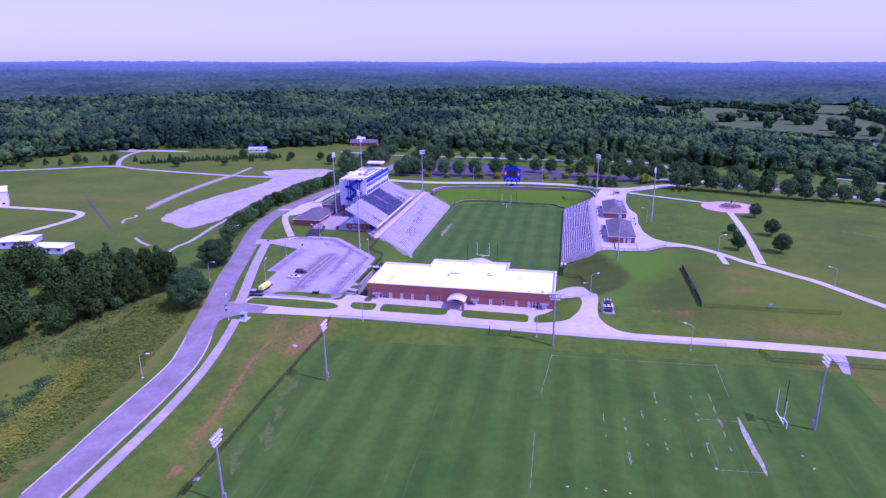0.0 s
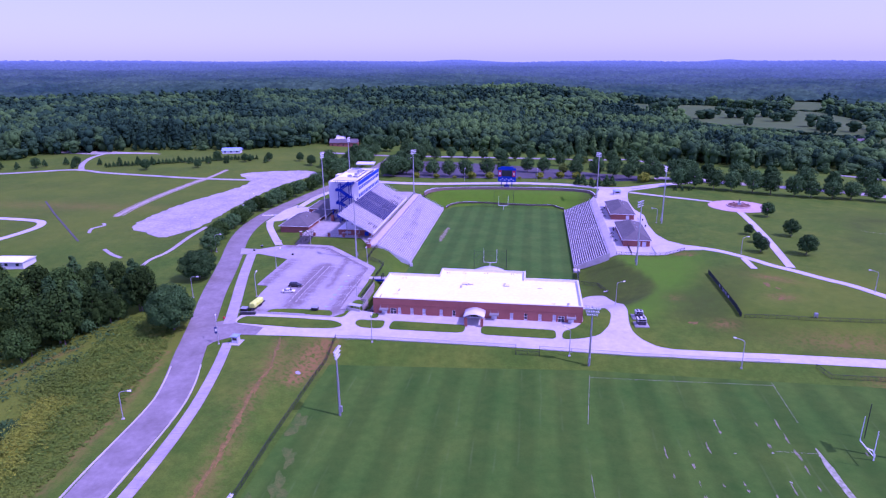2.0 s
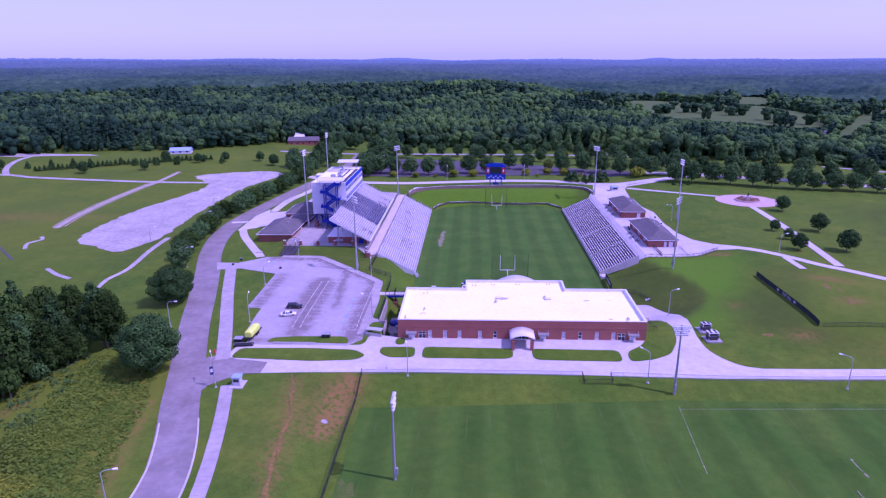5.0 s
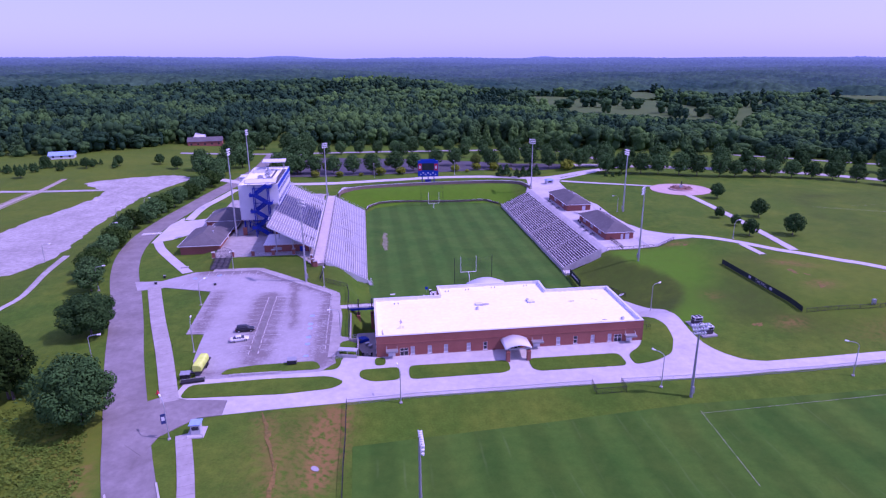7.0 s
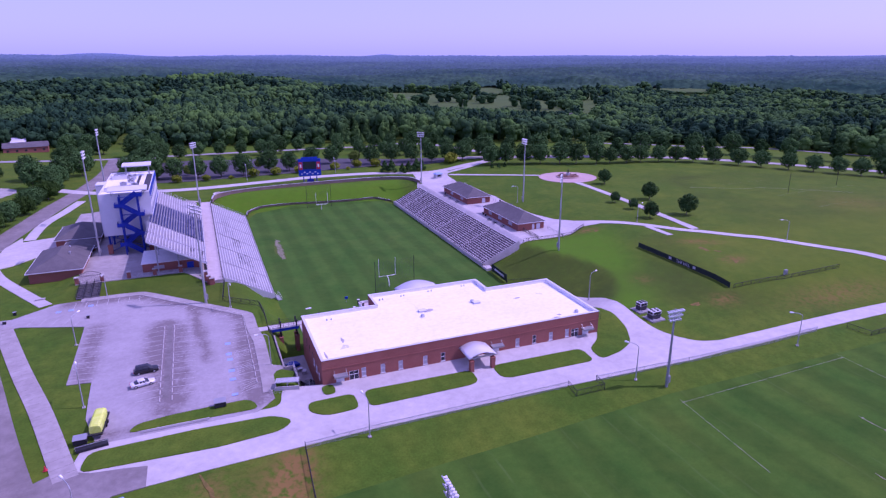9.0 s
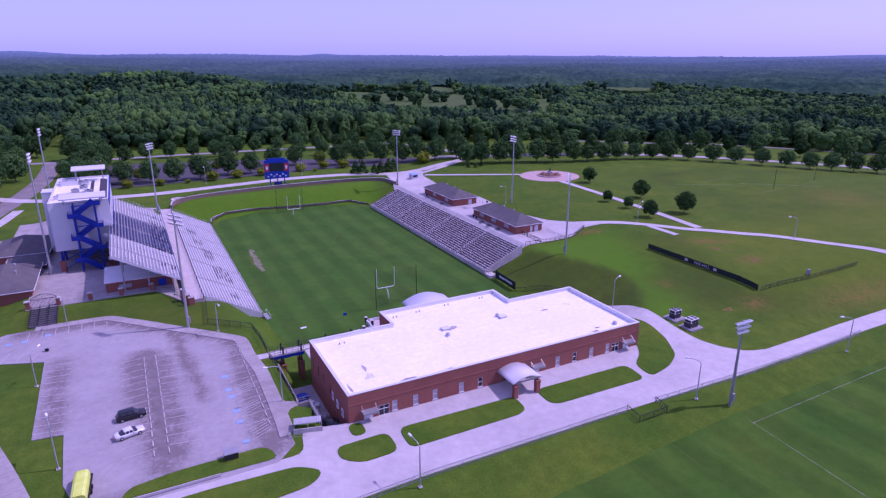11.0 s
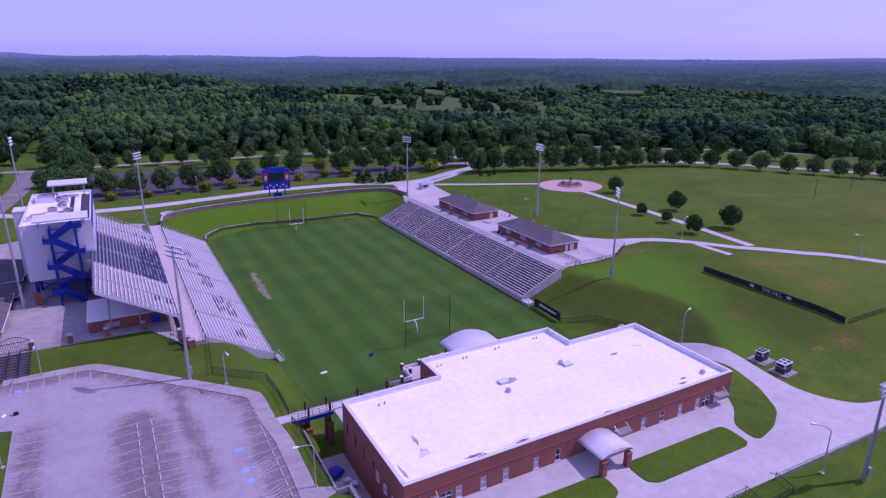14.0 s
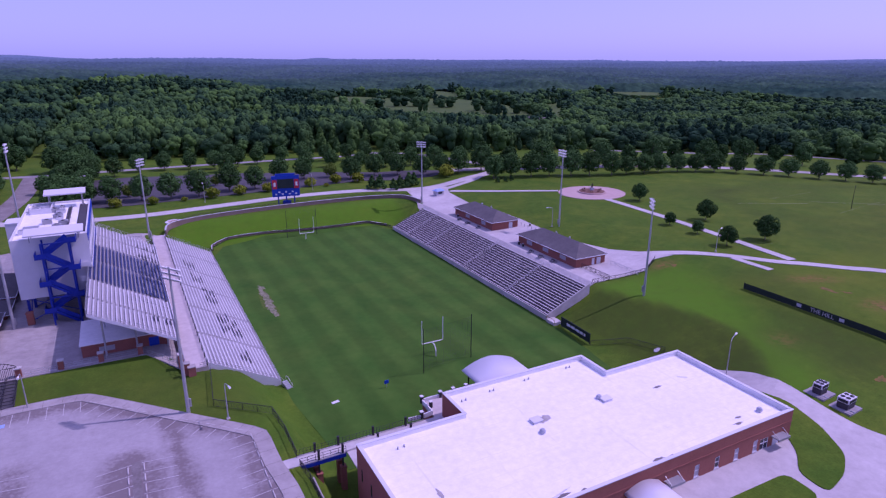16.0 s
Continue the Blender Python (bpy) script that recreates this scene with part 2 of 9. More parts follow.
G1, G2 = (0.047, 0.130, 0.011), (0.092, 0.160, 0.015)
M = {
    "lawn": surface("lawn", [(G1, G2, 22, 0.5), ((0.78, 0.88, 0.80), (1.22, 1.06, 1.0), 7.5, 0.35), ((0.72, 0.76, 0.70), (1.15, 1.08, 1.08), 2.2, 0.55), ((0.74, 0.74, 0.74), (1.18, 1.18, 1.14), 0.4, 0.6)], 0.95, bump=0.4, bump_scale=6, extra=soils, spec=0.1),
    "stadium_turf": surface("stadium_turf", [((0.029, 0.104, 0.013), (0.054, 0.128, 0.018), 13, 0.45), ((0.94, 0.98, 0.95), (1.16, 1.05, 1.05), 6, 0.35), ((0.82, 0.86, 0.8), (1.1, 1.05, 1.05), 2, 0.6)], 0.95, bump=0.2, bump_scale=8, extra=mown(4.6, 0.085, 0, 0.03), spec=0.1),
    "practice_turf": surface("practice_turf", [((0.030, 0.104, 0.011), (0.056, 0.128, 0.014), 18, 0.45), ((0.94, 0.98, 0.95), (1.20, 1.06, 1.05), 7, 0.35), ((0.78, 0.84, 0.76), (1.12, 1.05, 1.05), 2.4, 0.55), ((0.85, 0.85, 0.85), (1.08, 1.08, 1.08), 0.5, 0.8)], 0.95, bump=0.2, bump_scale=8, extra=mown(5.2, 0.09, wheel=0.22), spec=0.1),
    "concrete": surface("concrete", [((0.41, 0.385, 0.375), (0.54, 0.52, 0.50), 11, 0.5), ((0.84, 0.83, 0.82), (1.06, 1.06, 1.06), 1.6, 0.55), ((0.92, 0.92, 0.92), (1.04, 1.04, 1.04), 0.3, 0.7)], 0.85, bump=0.1, bump_scale=8),
    "concrete_aged": surface("concrete_aged", [((0.29, 0.265, 0.255), (0.41, 0.385, 0.37), 7, 0.5), ((0.78, 0.77, 0.76), (1.08, 1.08, 1.08), 1.6, 0.55), ((0.9, 0.9, 0.9), (1.05, 1.05, 1.05), 0.3, 0.7)], 0.85, bump=0.1, bump_scale=8),
    "concrete_pink": surface("concrete_pink", [((0.45, 0.40, 0.38), (0.53, 0.48, 0.46), 6, 0.5), ((0.84, 0.83, 0.82), (1.06, 1.06, 1.06), 1.2, 0.55)], 0.85, bump=0.1, bump_scale=8),
    "asphalt_old": surface("asphalt_old", [((0.26, 0.25, 0.255), (0.36, 0.345, 0.35), 9, 0.6), ((0.78, 0.77, 0.78), (1.08, 1.08, 1.08), 1.3, 0.6), ((0.9, 0.9, 0.9), (1.05, 1.05, 1.05), 0.2, 0.8)], 0.9, bump=0.15, bump_scale=9),
    "asphalt_lot": surface("asphalt_lot", [((0.33, 0.315, 0.32), (0.42, 0.40, 0.405), 9, 0.6), ((0.84, 0.83, 0.83), (1.06, 1.06, 1.06), 1.3, 0.6), ((0.9, 0.9, 0.9), (1.05, 1.05, 1.05), 0.2, 0.8)], 0.9, bump=0.15, bump_scale=9, extra=stained),
    "asphalt_road": surface("asphalt_road", [((0.175, 0.155, 0.148), (0.28, 0.255, 0.248), 7, 0.45), ((0.78, 0.77, 0.77), (1.08, 1.08, 1.08), 1.4, 0.55), ((0.88, 0.88, 0.88), (1.06, 1.06, 1.06), 0.25, 0.7)], 0.9, bump=0.15, bump_scale=9),
    "asphalt_worn": surface("asphalt_worn", [((0.13, 0.115, 0.11), (0.24, 0.22, 0.215), 1.6, 0.5), ((0.8, 0.8, 0.8), (1.08, 1.08, 1.08), 0.4, 0.7)], 0.9, bump=0.2),
    "asphalt_dark": surface("asphalt_dark", [((0.052, 0.050, 0.056), (0.090, 0.088, 0.094), 8, 0.6), ((0.85, 0.85, 0.85), (1.1, 1.1, 1.1), 1, 0.6)], 0.9),
    "gravel": surface("gravel", [((0.29, 0.275, 0.262), (0.44, 0.42, 0.40), 10, 0.45), ((0.66, 0.67, 0.63), (1.12, 1.1, 1.1), 1.8, 0.5)], 0.95, bump=0.4, bump_scale=5),
    "dirt_track": surface("dirt_track", [((0.30, 0.25, 0.22), (0.40, 0.35, 0.31), 6, 0.6), ((0.7, 0.75, 0.65), (1.1, 1.1, 1.1), 1.6, 0.6)], 0.95, bump=0.3),
    "paver": surface("paver", [((0.42, 0.30, 0.27), (0.50, 0.37, 0.34), 5, 0.6), ((0.85, 0.85, 0.85), (1.1, 1.1, 1.1), 0.5, 0.7)], 0.85),
    "brick": surface("brick", [((0.27, 0.095, 0.068), (0.35, 0.130, 0.094), 4, 0.6), ((0.82, 0.82, 0.82), (1.1, 1.1, 1.1), 0.35, 0.8)], 0.9, bump=0.2, bump_scale=12),
    "membrane": surface("membrane", [((0.80, 0.79, 0.77), (0.88, 0.87, 0.85), 9, 0.5), ((0.88, 0.88, 0.88), (1.03, 1.03, 1.03), 1.2, 0.5), ((0.94, 0.94, 0.94), (1.02, 1.02, 1.02), 0.25, 0.7)], 0.6),
    "membrane_seam": surface("membrane_seam", [((0.74, 0.73, 0.72), (0.82, 0.81, 0.80), 3, 0.6)], 0.6),
    "joint": surface("joint", [((0.16, 0.145, 0.13), (0.24, 0.22, 0.20), 1.5, 0.6)], 0.95),
    "coping": surface("coping", [((0.55, 0.55, 0.58), (0.62, 0.62, 0.65), 6, 0.6)], 0.5),
    "aluminium": surface("aluminium", [((0.60, 0.59, 0.60), (0.70, 0.69, 0.70), 5, 0.6), ((0.85, 0.85, 0.85), (1.05, 1.05, 1.05), 0.8, 0.7)], 0.5, 0.15),
    "tread": surface("tread", [((0.31, 0.30, 0.31), (0.39, 0.38, 0.39), 5, 0.6), ((0.82, 0.82, 0.82), (1.08, 1.08, 1.08), 0.9, 0.7)], 0.6, 0.1),
    # near-black for dark parts, and for shade painted on the visitor treads
    "tread_dark": surface("tread_dark", [((0.045, 0.042, 0.050), (0.065, 0.06, 0.07), 4, 0.6)], 0.7),
    "seat_navy": surface("seat_navy", [((0.022, 0.036, 0.130), (0.038, 0.056, 0.170), 3, 0.6)], 0.5),
    "blue_steel": surface("blue_steel", [((0.006, 0.022, 0.22), (0.012, 0.035, 0.30), 3, 0.6)], 0.45),
    "blue_panel": surface("blue_panel", [((0.010, 0.045, 0.34), (0.016, 0.060, 0.42), 4, 0.6)], 0.5),
    "red_panel": surface("red_panel", [((0.50, 0.03, 0.045), (0.60, 0.05, 0.06), 4, 0.6)], 0.5),
    "white_panel": surface("white_panel", [((0.60, 0.60, 0.62), (0.68, 0.68, 0.70), 6, 0.6), ((0.93, 0.93, 0.93), (1.02, 1.02, 1.02), 1, 0.7)], 0.55),
    "stucco": surface("stucco", [((0.42, 0.42, 0.44), (0.50, 0.50, 0.52), 6, 0.6)], 0.8),
    "grey_metal": surface("grey_metal", [((0.30, 0.31, 0.33), (0.38, 0.39, 0.41), 3, 0.6)], 0.45, 0.4),
    "galvanised": surface("galvanised", [((0.40, 0.41, 0.43), (0.50, 0.51, 0.53), 3, 0.6)], 0.45, 0.5),
    "black_metal": surface("black_metal", [((0.015, 0.015, 0.018), (0.03, 0.03, 0.035), 2, 0.6)], 0.5),
    "black_cloth": surface("black_cloth", [((0.010, 0.022, 0.016), (0.020, 0.036, 0.026), 2, 0.6)], 0.85),
    "shingle": surface("shingle", [((0.095, 0.088, 0.092), (0.15, 0.14, 0.142), 3, 0.6), ((0.75, 0.75, 0.75), (1.1, 1.1, 1.1), 0.4, 0.8)], 0.9, bump=0.3),
    "glass": surface("glass", [((0.02, 0.025, 0.035), (0.035, 0.04, 0.05), 3, 0.6)], 0.08, spec=0.6),
    "window_pale": surface("window_pale", [((0.34, 0.34, 0.36), (0.42, 0.42, 0.44), 2, 0.6)], 0.3),
    "window_blue": surface("window_blue", [((0.05, 0.09, 0.30), (0.08, 0.13, 0.38), 2, 0.6)], 0.12, spec=0.6),
    "white_paint": surface("white_paint", [((0.72, 0.72, 0.72), (0.8, 0.8, 0.8), 2, 0.6)], 0.7),
    "paint_worn": surface("paint_worn", [((0.36, 0.35, 0.35), (0.48, 0.47, 0.47), 0.8, 0.5)], 0.85),
    "paint_blue": surface("paint_blue", [((0.20, 0.32, 0.62), (0.30, 0.42, 0.70), 0.8, 0.5)], 0.85),
    "lamp_glass": surface("lamp_glass", [((0.78, 0.78, 0.8), (0.86, 0.86, 0.88), 0.5, 0.6)], 0.25),
    "bark": surface("bark", [((0.10, 0.08, 0.065), (0.17, 0.14, 0.115), 0.8, 0.6)], 0.95, bump=0.5),
    "leaf": surface("leaf", [((0.032, 0.096, 0.026), (0.058, 0.136, 0.036), 5, 0.6)], 0.9, island=0.25, each=0.25, spec=0.03),
    "leaf_yellow": surface("leaf_yellow", [((0.075, 0.140, 0.022), (0.110, 0.175, 0.028), 4, 0.6)], 0.9, island=0.25, each=0.2, spec=0.03),
    "leaf_wood": surface("leaf_wood", [((0.015, 0.046, 0.009), (0.038, 0.086, 0.014), 3.5, 0.5)], 0.9, island=0.12, each=0.42, spec=0.03),
    "leaf_dark": surface("leaf_dark", [((0.022, 0.070, 0.018), (0.042, 0.104, 0.026), 5, 0.6)], 0.9, island=0.25, each=0.2, spec=0.03),
    "forest_leaf": surface("forest_leaf", [((0.72, 0.74, 0.78), (1.2, 1.18, 1.08), 6.5, 0.5), ((0.84, 0.84, 0.84), (1.12, 1.12, 1.12), 1.4, 0.6)], 0.95, island=0.10, spec=0.04, bump=0.8, bump_scale=0.9, extra=species),
    "weed_leaf": surface("weed_leaf", [((0.052, 0.122, 0.009), (0.108, 0.168, 0.012), 7, 0.5)], 0.85, island=0.12, spec=0.15),
    "brush_leaf": surface("brush_leaf", [((0.100, 0.170, 0.011), (0.215, 0.255, 0.014), 6, 0.5)], 0.85, island=0.15, spec=0.15),
    "pasture": surface("pasture", [((0.048, 0.104, 0.026), (0.086, 0.132, 0.036), 60, 0.6), ((0.85, 0.85, 0.85), (1.12, 1.12, 1.12), 9, 0.6)], 0.95, spec=0.1),
    "car_black": surface("car_black", [((0.010, 0.010, 0.012), (0.014, 0.014, 0.016), 2, 0.6)], 0.2, spec=0.6),
    "car_silver": surface("car_silver", [((0.66, 0.66, 0.68), (0.72, 0.72, 0.74), 2, 0.6)], 0.3, 0.15),
    "tyre": surface("tyre", [((0.012, 0.012, 0.012), (0.02, 0.02, 0.02), 1, 0.6)], 0.9),
    "yellow_cover": surface("yellow_cover", [((0.52, 0.68, 0.06), (0.66, 0.78, 0.20), 1.2, 0.4)], 0.6),
    "clay": surface("clay", [((0.105, 0.098, 0.022), (0.25, 0.135, 0.036), 1.4, 0.5), ((0.6, 0.75, 0.5), (1.1, 1.1, 1.1), 0.8, 0.5)], 0.95),
    "thin_grass": surface("thin_grass", [((0.046, 0.116, 0.016), (0.098, 0.128, 0.026), 1.6, 0.35), ((0.8, 0.8, 0.8), (1.1, 1.1, 1.1), 0.4, 0.6)], 0.95, spec=0.1),
    "chalk": surface("chalk", [((0.10, 0.155, 0.045), (0.42, 0.41, 0.33), 0.9, 0.5)], 0.95),
    "worn_soil": surface("worn_soil", [((0.085, 0.125, 0.040), (0.30, 0.27, 0.20), 1.1, 0.4), ((0.7, 0.75, 0.7), (1.1, 1.1, 1.1), 0.4, 0.6)], 0.95, spec=0.1),
    "block_wall": surface("block_wall", [((0.18, 0.125, 0.105), (0.26, 0.19, 0.16), 5, 0.6), ((0.8, 0.8, 0.8), (1.1, 1.1, 1.1), 0.5, 0.8)], 0.9),
    "mulch": surface("mulch", [((0.14, 0.075, 0.055), (0.22, 0.12, 0.09), 2, 0.6)], 0.95),
    "bronze": surface("bronze", [((0.05, 0.042, 0.035), (0.08, 0.065, 0.05), 1, 0.6)], 0.5, 0.6),
}


# ---------- mesh building ----------
class Geo:
    """Vertices and faces of one mesh."""

    def __init__(self):
        self.v, self.f = [], []

    def add(self, vs, fs):
        o = len(self.v)
        self.v += [tuple(p) for p in vs]
        self.f += [tuple(i + o for i in q) for q in fs]
        return self

    def box(self, x0, y0, z0, x1, y1, z1, m=None):
        vs = [(x, y, z) for z in (z0, z1) for y in (y0, y1) for x in (x0, x1)]
        if m is not None:
            vs = [m @ Vector(p) for p in vs]
        return self.add(vs, [(0, 2, 3, 1), (4, 5, 7, 6), (0, 1, 5, 4), (2, 6, 7, 3), (0, 4, 6, 2), (1, 3, 7, 5)])

    def beam(self, a, b, w, h=None):
        """A square bar from a to b."""
        a, b = Vector(a), Vector(b)
        d = (b - a).normalized()
        side = d.cross(Vector((0, 0, 1)))
        side = side.normalized() if side.length > 0.01 else Vector((1, 0, 0))
        up = side.cross(d)
        s, u = side * w / 2, up * (h or w) / 2
        return self.add([a - s - u, a + s - u, a + s + u, a - s + u, b - s - u, b + s - u, b + s + u, b - s + u],
                        [(0, 3, 2, 1), (4, 5, 6, 7), (0, 1, 5, 4), (1, 2, 6, 5), (2, 3, 7, 6), (3, 0, 4, 7)])

    def tube(self, a, b, r0, r1=None, n=8):
        a, b = Vector(a), Vector(b)
        d = (b - a).normalized()
        s = d.cross(Vector((0, 0, 1)))
        s = s.normalized() if s.length > 0.01 else Vector((1, 0, 0))
        u = s.cross(d)
        r1 = r0 if r1 is None else r1
        ring = [(math.cos(2 * math.pi * k / n), math.sin(2 * math.pi * k / n)) for k in range(n)]
        vs = [a + s * c * r0 + u * e * r0 for c, e in ring] + [b + s * c * r1 + u * e * r1 for c, e in ring]
        fs = [(k, (k + 1) % n, n + (k + 1) % n, n + k) for k in range(n)]
        return self.add(vs, fs + [tuple(range(n))[::-1], tuple(range(n, 2 * n))])

    def prism(self, poly, z0, z1):
        n = len(poly)
        vs = [(x, y, z0) for x, y in poly] + [(x, y, z1) for x, y in poly]
        return self.add(vs, [tuple(range(n))[::-1], tuple(range(n, 2 * n))] + [(k, (k + 1) % n, n + (k + 1) % n, n + k) for k in range(n)])

    def extrude_y(self, poly, y0, y1):
        """A section in x and z, drawn out along y."""
        n = len(poly)
        vs = [(x, y0, z) for x, z in poly] + [(x, y1, z) for x, z in poly]
        return self.add(vs, [tuple(range(n)), tuple(range(n, 2 * n))[::-1]] + [(k, n + k, n + (k + 1) % n, (k + 1) % n) for k in range(n)])

    def mesh(self, name):
        me = bpy.data.meshes.new(name)
        me.from_pydata(self.v, [], self.f)
        me.validate()
        bm = bmesh.new()
        bm.from_mesh(me)
        bmesh.ops.recalc_face_normals(bm, faces=bm.faces)
        bm.to_mesh(me)
        bm.free()
        return me


def part(name, geo, material, parent=None, label="", smooth=False):
    """Links a mesh as one object, under a thing or a part."""
    me = geo.mesh(name) if isinstance(geo, Geo) else geo
    if not me.materials:
        me.materials.append(M[material] if isinstance(material, str) else material)
    ob = new(name, me)
    if parent is not None:
        ob.parent = parent
    if smooth:
        me.polygons.foreach_set("use_smooth", [True] * len(me.polygons))
    return tagged(ob, label=label)


def thing(name, label, category, at=(0, 0, 0), rz=0.0, group="", kind=""):
    ob = new(name)
    ob.empty_display_size = 0.5
    ob.matrix_basis = pose(*at, rz=rz)
    return tagged(ob, label, category, group, kind)


def fast_mesh(name, verts, faces, material, k):
    """A mesh from arrays, all faces with k corners."""
    me = bpy.data.meshes.new(name)
    me.vertices.add(len(verts))
    me.vertices.foreach_set("co", np.asarray(verts, np.float32).ravel())
    me.loops.add(faces.size)
    me.loops.foreach_set("vertex_index", np.asarray(faces, np.int32).ravel())
    me.polygons.add(len(faces))
    me.polygons.foreach_set("loop_start", np.arange(len(faces), dtype=np.int32) * k)
    me.update(calc_edges=True)
    me.materials.append(M[material])
    return me


# ---------- the lie of the land ----------
def sst(a, b, v):
    u = min(1.0, max(0.0, (v - a) / (b - a)))
    return u * u * (3 - 2 * u)


def mix(a, b, u):
    return a + (b - a) * u


def off_line(x, y, line):
    """Distance from a place to a line of points."""
    best = 1e9
    for (ax, ay), (bx, by) in zip(line, line[1:]):
        u = max(0.0, min(1.0, ((x - ax) * (bx - ax) + (y - ay) * (by - ay)) / ((bx - ax) ** 2 + (by - ay) ** 2)))
        best = min(best, math.hypot(x - ax - u * (bx - ax), y - ay - u * (by - ay)))
    return best


def inside(poly, x, y):
    odd = False
    for (x1, y1), (x2, y2) in zip(poly, poly[1:] + poly[:1]):
        if (y1 > y) != (y2 > y) and x < (x2 - x1) * (y - y1) / (y2 - y1) + x1:
            odd = not odd
    return odd


def east_rim(y):
    """Where the slope east of the field reaches its crest."""
    return float(np.interp(y, [-112, -104, -98, -92, -84, -72, -64, -55, -48], [48, 54, 59, 62, 63.5, 61, 57, 54, 54]))


def ground(x, y):
    """Height of the ground: the sunken stadium field is at 0."""
    z = 7.0 + 2.6 * sst(64, 100, x) + 5.5 * sst(40, 170, y) * sst(-90, -230, x)
    z -= 9.0 * sst(190, 430, x) + 3.0 * sst(110, 260, y) * sst(-120, 60, x)
    low = 5.2 - 0.012 * max(0.0, -140 - y)
    z = mix(z, low, sst(-108, -136, y))
    prac = 2.6 + 0.018 * max(-45, min(110, x))
    z = mix(z, prac, sst(-142, -153, y) * sst(-56, -44, x))
    z -= 5.0 * sst(-112, -150, x) * sst(-60, -130, y)
    z += 1.4 * sst(-51, -42, y) * (1 - sst(60, 75, y)) * sst(-98, -92, x) * (1 - sst(-54, -50, x))
    s = sst(-55, -48, y)
    bx = 1 - (min(1.0, max(0.0, (x - mix(37, 40, s)) / (east_rim(y) - mix(37, 40, s)))) ** 1.2 if x > 0 else sst(mix(36.6, 39, s), mix(mix(42.4, 47.5, sst(-78, -64, y)), 60, s), -x))
    by = (1 - sst(61, 79, y)) * sst(-118, -94, y)
    z *= 1 - bx * by
    z += 1.3 * spot(x, y, -53, -57, 7, 4.5)
    if -42 < x < -30 and -121 < y < -93:
        dug = max(sst(-41.4, -40.3, x) * sst(-113.6, -112.6, y) * (1 - sst(-98, -94, y)), sst(-39.4, -38.4, x) * sst(-120.4, -119.4, y) * (1 - sst(-98, -94, y)))
        z = mix(z, min(z, 0.6), dug)
    r = math.hypot(x, y + 230)
    if r > 480:
        w, east = sst(480, 900, r), sst(60, 180, x)
        rough = w * (1 - 0.65 * east * (1 - sst(900, 1300, r)))
        z += rough * (6 * noise.noise((x / 330, y / 330, 3.1)) + 9 * noise.noise((x / 800, y / 800, 7.7)) - 3) - 6 * east * sst(230, 420, y)
        z += 25 * math.exp(-(((x - 25) / (110 if x > 25 else 250)) ** 2 + ((y - 880) / 210) ** 2))
        z += 10 * sst(1100, 2200, r) * (1 + noise.noise((x / 420, y / 420, 1.2)))
        if r < 1500:
            z = mix(z, 2.0, sst(-1.0, 0.1, cleared(x, y)))
    return z


def edge_of_woods(x):
    return float(np.interp(x, [-900, -600, -470, -425, -408, -337, -251, -215, -197, -150, -100, -61, -22, 41, 95, 130, 163, 213, 279, 345, 379, 408, 470, 600, 900],
                           [-100, -20, 60, 100, 165, 200, 207, 226, 250, 285, 284, 262, 268, 262, 238, 202, 182, 160, 134, 120, 88, 38, -20, -90, -190]))


PASTURES = [
    [(173, 1016), (228, 926), (331, 893), (357, 832), (429, 782), (460, 744), (457, 615), (400, 470), (375, 424), (345, 450), (300, 500), (262, 530), (212, 590), (150, 710)],
    [(430, 790), (460, 880), (505, 1057), (560, 1100), (540, 900), (478, 790)],
    [(796, 690), (809, 800), (946, 890), (985, 820), (840, 670)],
    [(737, 1106), (837, 1132), (960, 1130), (900, 980), (810, 960)],
    [(345, 352), (358, 350), (520, 560), (640, 720), (615, 730), (500, 575)],
]


def cleared(x, y):
    """How far a place lies inside a far pasture, in fortieths of a metre: over 0 is inside."""
    best = -9.0
    for poly in PASTURES:
        if min(p[0] for p in poly) - 60 < x < max(p[0] for p in poly) + 60 and min(p[1] for p in poly) - 60 < y < max(p[1] for p in poly) + 60:
            d = off_line(x, y, poly + poly[:1]) / 40
            best = max(best, d if inside(poly, x, y) else -d)
    return best


def in_cut(x, y):
    """The straight clearing under the power line."""
    return y > 250 and abs(x + 103 - 0.02 * (y - 428)) < 6.5 + 2 * noise.noise((y / 40, 0, 1))


def stretch(lo, hi, step, far):
    core = list(np.arange(lo, hi + 0.1, step))
    d, out_lo, out_hi = step, [], []
    a, b = lo, hi
    while b < far:
        d *= 1.22
        a, b = a - d, b + d
        out_lo.append(a)
        out_hi.append(b)
    return np.array(out_lo[::-1] + core + out_hi)


def spot(x, y, cx, cy, rx, ry, a=0.0):
    dx, dy = x - cx, y - cy
    u, v = dx * math.cos(a) + dy * math.sin(a), -dx * math.sin(a) + dy * math.cos(a)
    return math.exp(-(u / rx) ** 2 - (v / ry) ** 2)


CLAY_TRACK = [(-58.9, -145.1), (-54.6, -162.3), (-54.6, -170.2), (-53.8, -179.3), (-51.6, -190.9), (-50.2, -203.0), (-49.3, -214.0)]
BANK_CUT = [(-71, -264), (-80.5, -238), (-81.5, -211), (-83.5, -191), (-86.5, -176), (-90, -158)]
HOLLOW_TRACK = [(-133, -194), (-131, -189), (-128, -180), (-126, -168), (-120, -157)]
CLAY_SLOPE = [(-43.5, -144.5), (-45.2, -148.9), (-46.1, -156.6), (-48.0, -164.7)]


